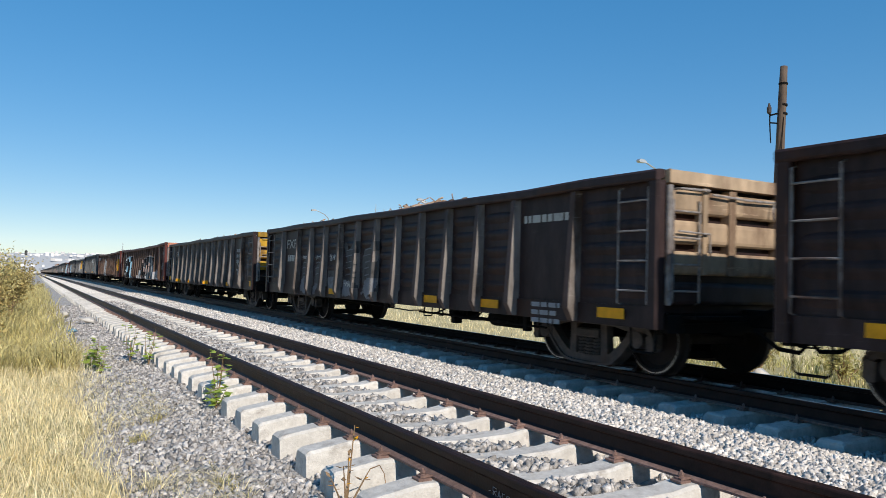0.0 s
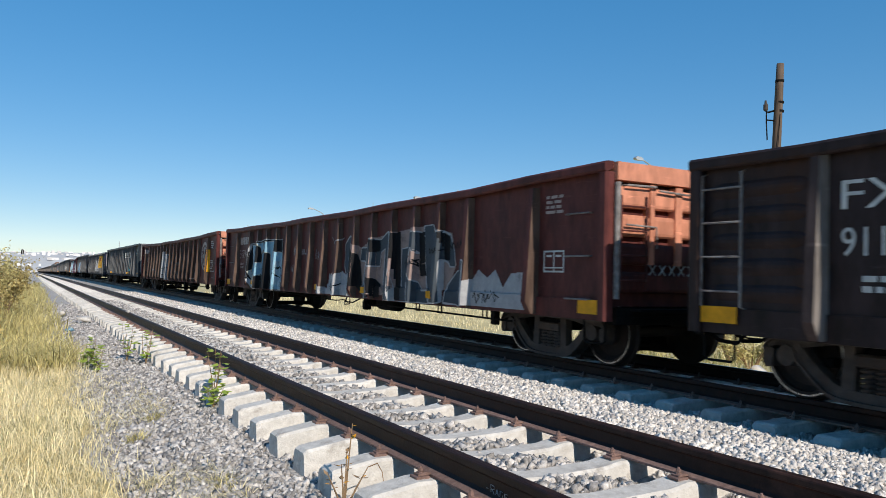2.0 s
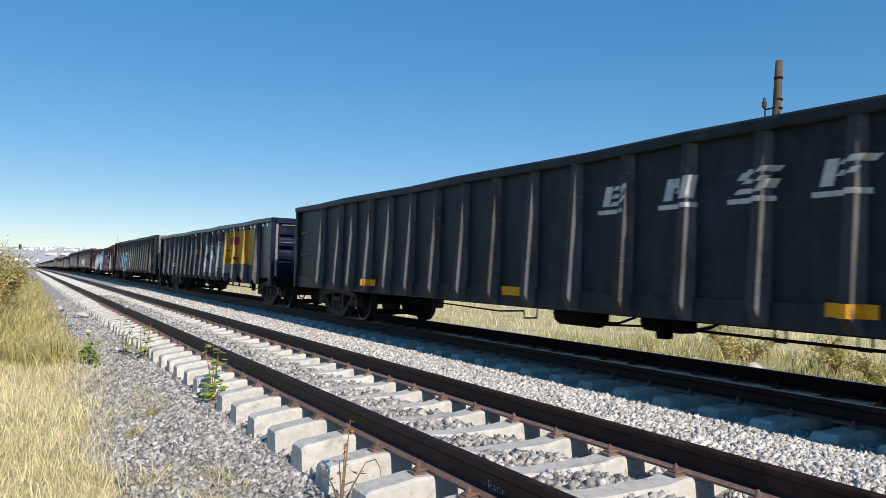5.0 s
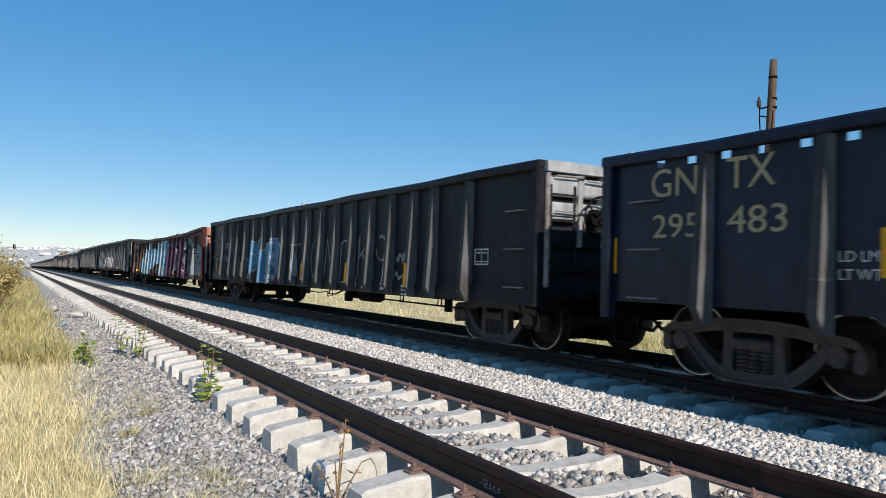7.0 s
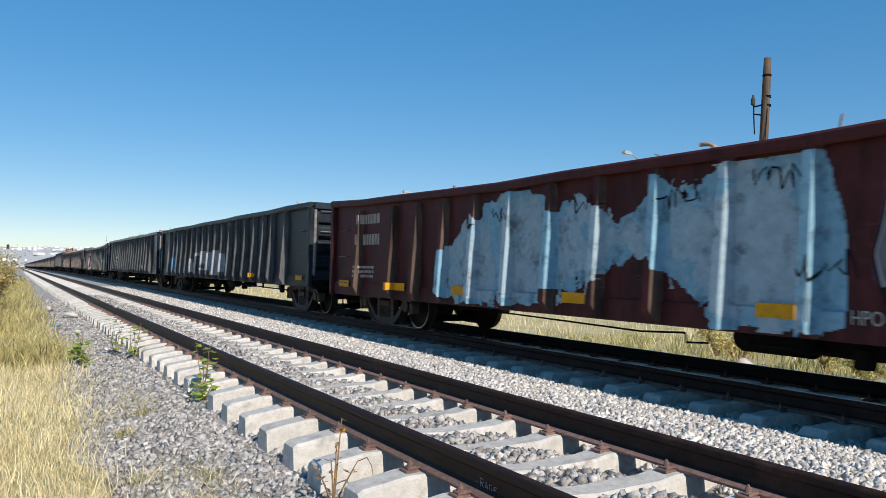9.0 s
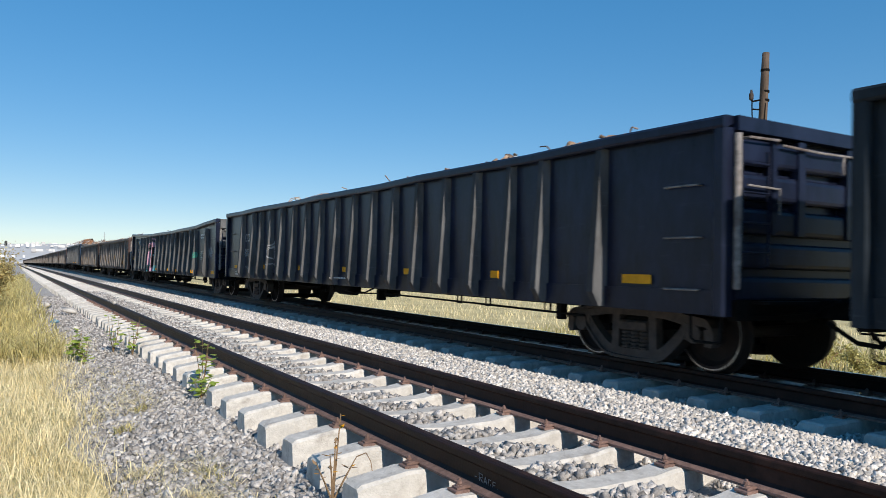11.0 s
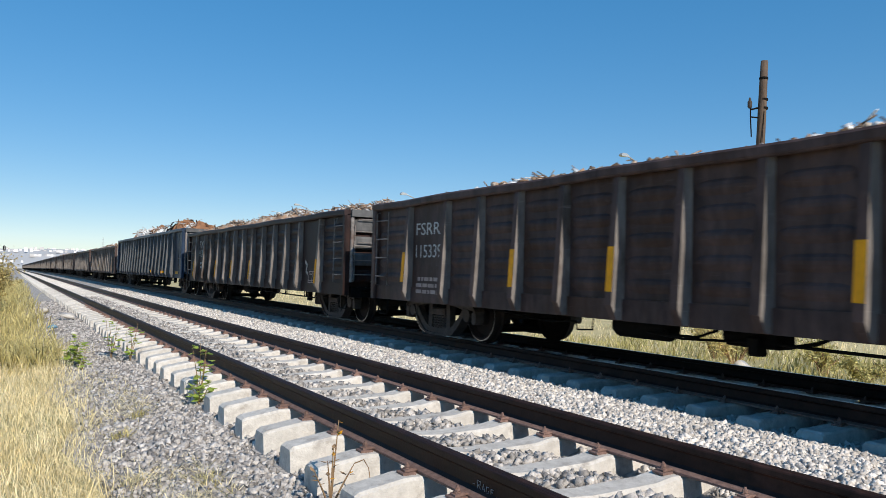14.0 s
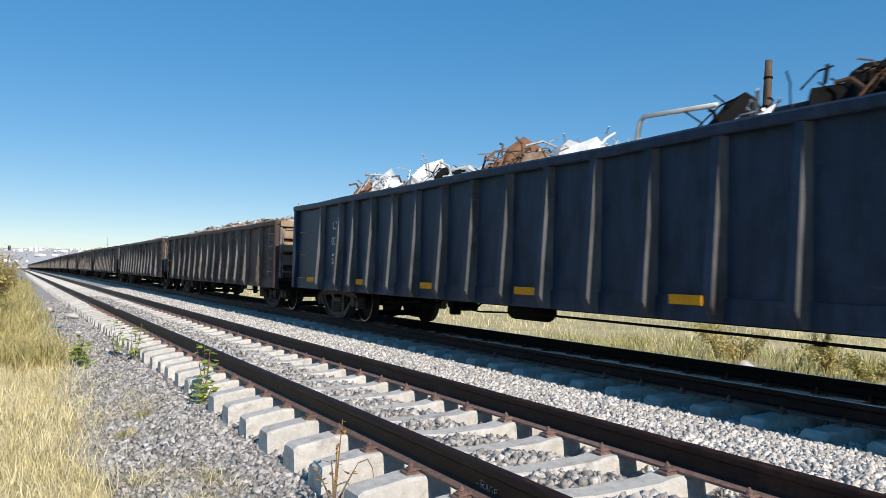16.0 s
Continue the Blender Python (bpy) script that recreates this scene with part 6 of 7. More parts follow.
    sprayed(car, q, "slate", [(0.05, pts) for pts in strokes], label="dark lines of block letters", lift=0.011)
    sprayed(car, q, "bone", [(0.022, [(a + 0.05, b + 0.02) for a, b in pts]) for pts in strokes], label="pale edges of block letters", lift=0.012)
    part("painted_panel", fill_between(Form(), q, [1.9, 2.0, 3.0, 5.0, 5.04], [2.2, 2.2, 2.2, 2.2, 2.2], [1.17] * 5, 62.0, rough=0.02, lift=0.009), INK["ochre"], car, "ochre yellow painted panel")
    plates(car, q, "painted_panel", "brick", [(4.53, 4.31, 1.18, 1.80), (4.84, 3.6, 1.79, 2.03)], "brick red block shape on the yellow panel", lift=0.013)
    sprayed(car, q, "dark", [(0.035, scribble(rng, 4.85, 1.33, 0.55, 0.16, 4)), (0.04, scribble(rng, 4.1, 1.33, 0.5, 0.16, 3)), (0.03, [(4.95, 1.62), (4.6, 1.60)]), (0.04, [(4.8, 2.1), (4.6, 2.12)]), (0.03, [(4.15, 1.7), (3.9, 1.68)])], label="black marker scrawl", lift=0.016)
    uprights(car, q, (9.49, 12.12, 14.75, 17.8), 1.12, 1.52, 0.08)
    sprayed(car, q, "bone", [(0.03, scribble(rng, 11.4, 1.45, 0.5, 0.08, 3)), (0.03, scribble(rng, 11.35, 1.25, 0.5, 0.08, 3))], label="white chalk words")
    data_panel(car, q, "white", 13.9, 1.5, 0.25, 0.28)
    bars(car, q, "white", 14.2, 1.15, 0.7, 0.05, 2, rng)
    # tall script letters
    car = couple(gondola(p, "black", "black gondola wagon with tall silver script graffiti", "ash", gear=(6.4, 7.3), hand_brake=-0.62), -7.75, p)
    side_text(car, p, "ATW", 16.6, 1.65, 0.20, "white", wide=0.56)
    side_text(car, p, "60165", 16.62, 1.24, 0.21, "white", wide=0.82)
    side_text(car, p, "LD LMT", 16.6, 0.98, 0.07, "white", wide=0.36)
    side_text(car, p, "LT WT", 16.6, 0.85, 0.07, "white", wide=0.30)
    bars(car, p, "white", 17.0, 0.88, 0.35, 0.07, 1, rng)
    uprights(car, p, (8.765, 6.134, 3.53, 14.03, 11.40), 0.82, 1.22, 0.09)
    uprights(car, p, (1.86,), 0.78, 1.40, 0.09)
    uprights(car, p, (17.65,), 0.76, 1.38, 0.08)
    letters = [[(9.9, 1.62), (9.3, 1.68)], [(9.6, 1.65), (9.55, 0.90)], loop_points(8.3, 1.3, 0.3, 0.42, 90, 350), [(7.75, 0.95), (7.6, 1.75), (7.4, 1.1), (7.25, 1.8), (7.1, 0.95)],
               [(6.85, 0.8), (6.8, 1.65)], loop_points(6.6, 1.5, 0.22, 0.18, 180, -230), [(6.75, 0.82), (6.3, 0.85)], [(5.95, 0.75), (5.85, 1.75)], [(5.85, 1.35), (5.4, 1.65)], [(5.7, 1.4), (5.3, 0.75)],
               loop_points(4.85, 1.5, 0.22, 0.22, 60, 300), [(4.7, 1.2), (4.4, 1.35), (4.45, 0.9), (4.8, 0.85)], scribble(rng, 4.2, 1.3, 0.6, 0.25, 3), scribble(rng, 4.2, 1.0, 0.6, 0.1, 2)]
    sprayed(car, p, "grey", [(0.05, pts) for pts in letters], label="thin silver script graffiti")
    spiky = [(-1, 0.6), (-0.75, 1), (-0.2, 0.9), (0, 0.6), (0.3, 1), (0.9, 0.95), (1, 0.5), (0.7, 0.2), (0.95, -0.4), (0.6, -1), (0.3, -0.5), (0, -0.2), (-0.25, -0.6), (-0.6, -1), (-0.8, -0.4), (-0.6, 0.2)]
    for k in range(4):
        flip, drop = (-1 if k % 2 else 1), (-0.06 if k % 3 else 0.04)
        edge = [(11.0 + 0.66 * k + 0.43 * flip * a, 1.26 + drop + 0.56 * b * (1 if k != 2 else -1)) for a, b in spiky]
        part("graffiti", patch(Form(), p, edge), INK["blue"], car, "blue spiky graffiti letter")
        sprayed(car, p, "pale", [(0.06, edge + edge[:1]), (0.035, [(11.15 + 0.66 * k, 1.55), (11.0 + 0.66 * k, 1.25), (11.2 + 0.66 * k, 1.1)]), (0.03, loop_points(10.86 + 0.66 * k, 1.5, 0.07, 0.06))],
                label="pale outlines of blue letters", lift=0.012)
        sprayed(car, p, "dark", [(0.02, [(10.8 + 0.66 * k, 1.42), (11.05 + 0.66 * k, 1.40)]), (0.02, [(10.9 + 0.66 * k, 1.15), (11.2 + 0.66 * k, 1.17)])], label="black detail lines", lift=0.013)
    sprayed(car, p, "grey", [(0.025, scribble(rng, 14.0, 1.3, 0.5, 0.12, 3)), (0.025, scribble(rng, 13.9, 1.05, 0.5, 0.12, 3))], label="thin white tag")
    data_panel(car, p, "white", 1.6, 1.2, 0.36, 0.24)
    bars(car, p, "white", 3.95, 0.80, 0.3, 0.04, 3, rng)
    bars(car, p, "white", 4.8, 0.82, 0.25, 0.05, 2, rng)
    # slate wagon with smears
    car = couple(gondola(p, "slate", "slate grey gondola wagon with white and blue paint smears"), 31.45, p)
    f = Form()
    for k in range(6):
        blot(f, p, 7.6 + 0.9 * k, 8.3 + 0.9 * k, 0.8, 1.6, 70.0 + k, 0.36)
    part("graffiti", f, INK["pale"], car, "white spray smears")
    f = Form()
    for k in range(4):
        blot(f, p, 12.4 + 0.9 * k, 13.0 + 0.9 * k, 0.8, 1.5, 77.0 + k, 0.34)
    part("graffiti", f, INK["blue"], car, "blue spray smears")
    stripes(car, p, (0.7, 4.5, 9.0, 13.6), 0.80)
    # plain black wagon with white lettering
    car = couple(gondola(p, "navy", "glossy blue-black gondola wagon with white stencilled lettering", gear=(10.3, 8.4)), 51.05, p)
    side_text(car, p, "COER", 16.55, 1.68, 0.22, "white", wide=0.86)
    side_text(car, p, "807204", 16.56, 1.26, 0.22, "white", wide=0.90)
    side_text(car, p, "LD LMT 209400", 16.48, 0.93, 0.075, "white", wide=0.80)
    side_text(car, p, "LT WT    76600", 16.48, 0.80, 0.075, "white", wide=0.80)
    stripes(car, p, (14.48, 11.78, 9.15, 6.45, 3.80, 1.2), 0.94, 0.43, 0.10)
    stripes(car, p, (17.2,), 0.92, 0.72, 0.09)
    sprayed(car, p, "pale", [(0.035, loop_points(13.9, 1.35, 0.10, 0.16)), (0.035, [(14.0, 1.5), (13.85, 1.65), (13.8, 1.45)]), (0.03, scribble(rng, 14.1, 1.05, 0.4, 0.06, 2))], label="small silver tag")
    bars(car, p, "white", 17.4, 0.80, 0.5, 0.04, 2, rng)
    bars(car, p, "white", 9.6, 0.80, 0.5, 0.03, 1, rng)
    laden(51.05, p, 31, 0.34, 0.08, 0.0, 200)
    # slanted logotype and pink oval
    car = couple(gondola(LOW, "navy", "dark navy gondola with slanted white logotype and pink graffiti", "grey", gear=(7.5, 8.6)), 70.7, LOW)
    p = LOW
    bars(car, p, "white", 16.66, 1.92, 0.76, 0.18, 1, rng)
    side_text(car, p, "518292", 16.68, 1.50, 0.18, "white", wide=0.92)
    bars(car, p, "white", 16.6, 1.28, 0.8, 0.05, 2, rng)
    data_panel(car, p, "white", 15.1, 1.85, 0.22, 0.26)
    logotype(car, p, (6.36, 5.46, 4.56, 3.58), 1.66)
    painted(car, p, "pink", [[(a, max(b, 0.62)) for a, b in loop_points(12.0, 1.22, 0.80, 0.74, 0, 360, 36)]], "pink sprayed oval figure", lift=0.009)
    sprayed(car, p, "dark", [(0.07, loop_points(12.0, 1.20, 0.86, 0.82, -10, 200, 40)), (0.02, [(12.4, 0.95), (12.2, 0.93)]), (0.02, [(11.6, 0.95), (11.35, 0.93)])], label="black sprayed outlines", lift=0.013)
    sprayed(car, p, "pink", [(0.09, loop_points(12.05, 1.28, 0.95, 0.84, 8, 150, 30))], label="pale pink sprayed arch", lift=0.012)
    sprayed(car, p, "brick", [(0.03, [(12.62, 1.66), (12.45, 1.5)]), (0.03, [(11.36, 1.66), (11.6, 1.4)]), (0.03, [(11.4, 0.95), (11.6, 1.15)]), (0.03, [(12.5, 0.9), (12.35, 1.1)])], label="red sprayed ticks", lift=0.014)
    coffin = [(12.08, 1.72), (11.80, 1.72), (11.66, 1.40), (11.74, 0.84), (12.0, 0.76), (12.32, 1.40)]
    painted(car, p, "dark", [coffin], "black sprayed long six-sided box", "plum", 0.05, 0.014)
    sprayed(car, p, "teal", [(0.10, [(12.30, 1.36), (11.68, 1.36)]), (0.09, [(11.98, 1.62), (11.97, 0.82)])], label="teal sprayed cross", lift=0.020)
    f = Form()
    blot(f, p, 12.76, 13.42, 0.60, 0.98, 91.0, 0.2)
    blot(f, p, 10.86, 11.12, 0.60, 0.92, 92.0, 0.1)
    part("graffiti", f, INK["teal"], car, "teal sprayed patches")
    sprayed(car, p, "green", [(0.045, scribble(rng, 3.75, 1.42, 0.45, 0.22, 4)), (0.045, scribble(rng, 3.4, 1.30, 0.5, 0.2, 4))], label="bright green sprayed tag")
    sprayed(car, p, "pale", [(0.03, scribble(rng, 10.6, 1.1, 0.5, 0.12, 4)), (0.03, scribble(rng, 13.2, 1.3, 0.3, 0.2, 3)), (0.03, scribble(rng, 1.3, 1.4, 0.6, 0.35, 6))], label="white sprayed tags")
    data_panel(car, p, "white", 2.48, 1.17, 0.42, 0.30)
    bars(car, p, "white", 4.5, 0.92, 0.45, 0.05, 2, rng)
    bars(car, p, "white", 2.5, 2.0, 0.5, 0.06, 2, rng)
    stripes(car, p, (0.5, 3.25, 5.97, 7.74, 10.40, 12.18, 14.88), 0.69, 0.43, 0.11)
    stripes(car, p, (17.92,), 1.14, 0.38, 0.17)
    sprayed(car, p, "pale", [(0.02, scribble(rng, 17.65, 1.5, 0.4, 0.2, 5)), (0.02, scribble(rng, 17.6, 1.2, 0.4, 0.15, 5))], label="thin white sprayed tags")
    # daylight through small holes, painted as pale plates
    plates(car, p, "bright_hole", "pale", [(u, u + 0.07, 2.18, 2.28) for u in (3.9, 5.2, 5.6, 8.9, 9.3, 12.4, 15.9)], "pale painted spot for daylight through a hole under the rim")
    laden(70.7, p, 32, 0.24, 0.10, 0.0, 200)
    # blue-grey wagon with big scrap
    p = TALL
    car = couple(gondola(p, "steel", "clean blue-grey gondola wagon loaded with large scrap pieces", "grey", gear=(9.8, 11.7), hand_brake=True), 122.0, p)
    side_text(car, p, "LX", 16.1, 1.95, 0.16, "white", wide=0.36)
    side_text(car, p, "0262", 16.15, 1.62, 0.16, "white", wide=0.55)
    bars(car, p, "white", 16.1, 1.38, 0.5, 0.05, 3, rng)
    stripes(car, p, (17.2, 14.43, 11.81, 9.16, 6.45, 3.7, 1.03), 0.82, 0.55, 0.10)
    bars(car, p, "white", 3.4, 1.0, 0.5, 0.04, 1, rng)
    part("side_ladder", ladder_form(1.45, 0.42, 4), PAINT["worn"], car, "", pose(-p.sheet - 0.01, 0.28, p.sill + 0.25))
    laden(122.0, p, 33, 0.12, 0.25, 0.35, 900)


def bulky_scrap():
    """Large pieces on the blue-grey wagon: bent sheets, a white pipe frame, a tank, crushed boxes."""
    rng = np.random.default_rng(9)
    z = TALL.top + 0.22

    def put(ob, label):
        tagged(ob, label, "scrap metal", "large scrap pieces")
        LOADS.append((ob, 122.0, TALL.length))

    f = Form()
    f.tube([(-0.80, 8.02, z - 0.30), (-0.80, 7.90, z + 0.18), (-0.79, 7.85, z + 0.24), (-0.74, 6.80, z + 0.20)], 0.030, 8)
    put(new("pipe_frame", f.mesh("pipe_frame", SCRAP_PALE, True)), "bent white tubular frame on top of the scrap")
    f = Form()
    f.lathe([(0, 0.10), (0.03, 0.14), (0.40, 0.14), (0.43, 0.10)], (-0.8, 5.6, z - 0.12), "y", 18)
    put(new("scrap_drum", f.mesh("scrap_drum", IRON, True)), "dented dark metal drum in the scrap")
    heap = ((16.1, 0.7, 0.66, RUSTY), (15.3, 0.9, 0.58, SCRAP_PALE), (14.5, 0.7, 0.40, SCRAP), (13.6, 0.9, 0.58, SCRAP_PALE), (12.9, 0.7, 0.5, BLACK_IRON), (12.2, 0.6, 0.42, SCRAP_PALE), (11.3, 0.4, 0.5, RUSTY), (10.8, 0.6, 0.66, RUSTY), (10.1, 0.9, 0.52, SCRAP),
            (9.4, 0.8, 0.48, SCRAP_PALE), (8.4, 0.5, 0.30, SCRAP_PALE), (6.75, 0.5, 0.52, BLACK_IRON), (6.35, 0.4, 0.40, ZINC), (5.4, 0.9, 0.64, BLACK_IRON), (4.9, 0.9, 0.62, RUSTY), (4.1, 0.9, 0.58, RUSTY), (3.1, 0.5, 0.40, SCRAP_PALE), (1.75, 0.9, 0.44, RUSTY))
    for k, (u, w, h, mat) in enumerate(heap):
        f = Form()
        n = 7
        vs, fs = [], []
        for i in range(n):
            for j in range(n):
                a, b = (i / (n - 1) - 0.5), (j / (n - 1) - 0.5)
                bulge = (1 - (2 * abs(a)) ** 2.5) * (1 - (2 * abs(b)) ** 2.5)
                vs.append((a * 1.5 - 0.4 + rng.uniform(-0.1, 0.1), u + b * w + rng.uniform(-0.06, 0.06), z - 0.42 + h * 1.25 * bulge * rng.uniform(0.45, 1.25) + rng.uniform(-0.07, 0.07)))
        for i in range(n - 1):
            for j in range(n - 1):
                fs.append((i * n + j, i * n + j + 1, (i + 1) * n + j + 1, (i + 1) * n + j))
        f.add(vs, fs)
        for s in range(16):
            a = rng.uniform(-0.5, 0.5, 3)
            c = np.array([a[0] - 0.5, u + a[1] * w * 1.2, z - 0.30 + h * 0.7 + 0.25 * a[2]])
            d = rng.uniform(-0.2, 0.2, 3)
            f.tube([c - d, c + (0.05, 0.02, 0.08), c + d], 0.010 if s % 3 else 0.02, 5)
        ob = new("crushed_sheet", f.mesh("crushed_sheet", mat))
        so = ob.modifiers.new("thick", "SOLIDIFY")
        so.thickness = 0.012
        put(ob, "crushed rusty sheet metal and bent rods" if mat is not SCRAP_PALE else "crumpled white painted sheet metal")


def far_wagons():
    rng = random.Random(12)
    kinds = [(OLD, "umber"), (TALL, "slate"), (OLD, "brown"), (RED, "umber"), (TALL, "black"), (OLD, "brown"), (TALL, "slate"), (RED, "maroon")]
    place, k = 157.8, 0
    while place < 590:
        p, paint = kinds[(k * 5 + k // 3) % len(kinds)]
        couple(gondola(p, paint, {"umber": "brown", "slate": "slate grey", "brown": "dark brown", "black": "black", "maroon": "maroon"}[paint] + " gondola wagon far down the freight train"), place, p)
        if k < 8 and k % 2 == 0:
            laden(place, p, 80 + k, 0.34, 0.2, 0.2, 300)
        place += p.length + 1.32
        k += 1


old_wagons()
red_wagons()
dark_wagons()
bulky_scrap()
far_wagons()


# ------------------------------------------------------------ plants
def blades(rng, x, y, z, height, width, lean):
    """Bent grass blades: three triangles each, rooted at (x, y, z)."""
    n = len(x)
    a = rng.uniform(0, 2 * math.pi, n)
    b = rng.uniform(0, 2 * math.pi, n)
    h = height * rng.uniform(0.5, 1.15, n)
    out = lean * h * rng.uniform(0.3, 1.3, n)
    root = np.stack([x, y, z], 1)
    side = np.stack([np.cos(a), np.sin(a), 0 * a], 1) * (width * rng.uniform(0.6, 1.4, n))[:, None]
    fall = np.stack([np.cos(b), np.sin(b), 0 * b], 1)
    mid = root + fall * (out * 0.35)[:, None] + np.stack([0 * h, 0 * h, h * 0.6], 1)
    tip = root + fall * out[:, None] + np.stack([0 * h, 0 * h, h * np.clip(1 - 0.25 * lean, 0.2, 1)], 1)
    v = np.stack([root - side, root + side, mid - side * 0.7, mid + side * 0.7, tip], 1)
    t = np.asarray([(0, 1, 3), (0, 3, 2), (2, 3, 4)])[None] + 5 * np.arange(n)[:, None, None]
    return v.reshape(-1, 3), t.reshape(-1, 3)


def ground_z(x, y):
    return -0.47 + 0.12 * np.clip((0.3 - x) / 2.0, 0, 1) + BEND_Z * drift(y)


def meadow(name, seed, n, x0, x1, y0, y1, power, height, width, lean, mat, label, clump=0.0, edge=None):
    rng = np.random.default_rng(seed)
    x, y = scatter(rng, n, x0, x1, y0, y1, power)
    if clump:
        keep = np.array([noise.noise(Vector((a * 1.1, b * 0.9, seed))) for a, b in zip(x, y)]) > rng.uniform(-clump, clump, n)
        x, y = x[keep], y[keep]
    if edge is not None:
        keep = x < np.interp(y, edge[0], edge[1]) + rng.normal(0, 0.10, len(x))
        x, y = x[keep], y[keep]
    z = np.maximum(ground_z(x, y), np.where((x > 0.45) & (x < 9.9), bed_height(x), -9) + BEND_Z * drift(y)) - 0.01
    tall = height * (0.65 + 0.5 * np.array([noise.noise(Vector((a * 0.8, b * 0.5, 2.0))) for a, b in zip(x, y)]))
    v, t = blades(rng, x, y, z, tall, width, lean)
    tagged(new(name, flat_mesh(name, v, t, mat)), label, "grass", kind="stuff")


def leaf_cloud(rng, centres, spread, n, size):
    """Small folded leaves thrown round a set of twig ends."""
    c = centres[rng.integers(0, len(centres), n)]
    p = c + rng.normal(0, 1, (n, 3)) * spread
    d = rng.normal(size=(n, 3))
    d /= np.linalg.norm(d, axis=1, keepdims=True)
    e = np.cross(d, rng.normal(size=(n, 3)))
    e /= np.linalg.norm(e, axis=1, keepdims=True)
    s = size * rng.uniform(0.5, 1.4, (n, 1))
    v = np.stack([p - d * s, p + e * s * 0.42, p + d * s, p - e * s * 0.42], 1)
    t = np.asarray([(0, 1, 3), (1, 2, 3)])[None] + 4 * np.arange(n)[:, None, None]
    return v.reshape(-1, 3), t.reshape(-1, 3)


def shrub(seed, x, y, height, spread, leaves, size, leaf_mat, label, name="shrub", group="roadside shrubs"):
    rng = np.random.default_rng(seed)
    base = Vector((x, y, float(ground_z(np.array(x), np.array(y)))))
    ob = tagged(new(name), label, name, group)
    ob.location = base
    f, ends = Form(), []
    for k in range(9):
        a = rng.uniform(0, 6.28)
        r, h = spread * rng.uniform(0.2, 0.9), height * rng.uniform(0.55, 1.0)
        p1 = (r * 0.3 * math.cos(a), r * 0.3 * math.sin(a), h * 0.45)
        p2 = (r * math.cos(a), r * math.sin(a), h)
        f.tube([(0.03 * math.cos(a), 0.03 * math.sin(a), -0.05), p1, p2], [0.022, 0.014, 0.004], 5)
        ends += [p2, tuple(0.5 * (np.array(p1) + p2)), tuple(0.3 * np.array(p2) + 0.7 * np.array(p1))]
        for j in range(3):
            q = np.array(p1) + (np.array(p2) - p1) * rng.uniform(0.1, 0.9)
            e = q + rng.normal(0, 0.16, 3) * (1, 1, 0.7) * height * 0.6
            e[2] = max(e[2], 0.12)
            f.tube([tuple(q), tuple(e)], [0.007, 0.003], 4)
            ends.append(tuple(e))
    part("bough", f, STEM, ob)
    v, t = leaf_cloud(rng, np.array(ends), np.array((0.16, 0.16, 0.14)) * height * 0.6, leaves, size)
    v[:, 2] = np.maximum(v[:, 2], 0.02)
    part("crown", flat_mesh("crown", v, t, leaf_mat), None, ob)
    return ob


def creeper(seed, x, y, z, height, n, label, leaf=0.05, lean=(0.0, 0.0)):
    """An upright weed with a few stems and broad heart-shaped leaves."""
    rng = np.random.default_rng(seed)
    ob = tagged(new("weed_plant"), label, "weed", "weeds between the ties")
    ob.location = (x, y, z)
    stems = Form()
    for k in range(4):
        a = rng.uniform(0, 6.28)
        top = Vector((lean[0] + 0.10 * math.cos(a), lean[1] + 0.10 * math.sin(a), height * rng.uniform(0.7, 1.0)))
        pts = [Vector((0, 0, -0.03)), top * 0.4 + Vector((rng.uniform(-0.03, 0.03), 0, 0.02)), top]
        stems.tube(pts, [0.007, 0.005, 0.002], 5)
        for j in range(n):
            t = rng.uniform(0.15, 1.0)
            c = pts[1] * 2 * t if t < 0.5 else pts[1].lerp(top, (t - 0.5) * 2)
            b = rng.uniform(0, 6.28)
            s = leaf * rng.uniform(0.8, 1.7)
            out = Vector((math.cos(b), math.sin(b), rng.uniform(-0.5, 0.4))).normalized()
            side = out.cross(Vector((0, 0, 1))).normalized()
            up = side.cross(out)
            o = c + out * s * 0.35
            prof = ((0, 0), (0.15, 0.42), (0.45, 0.55), (0.8, 0.33), (1.15, 0), (0.8, -0.33), (0.45, -0.55), (0.15, -0.42))
            me = Form().add([o + out * (s * p) + side * (s * q) + up * (-abs(q) * s * 0.3) for p, q in prof], [(0, 1, 2, 3, 4), (0, 4, 5, 6, 7)])
            part("leaf", me, LEAF, ob)
    part("stem", stems, STEM, ob)
    return ob


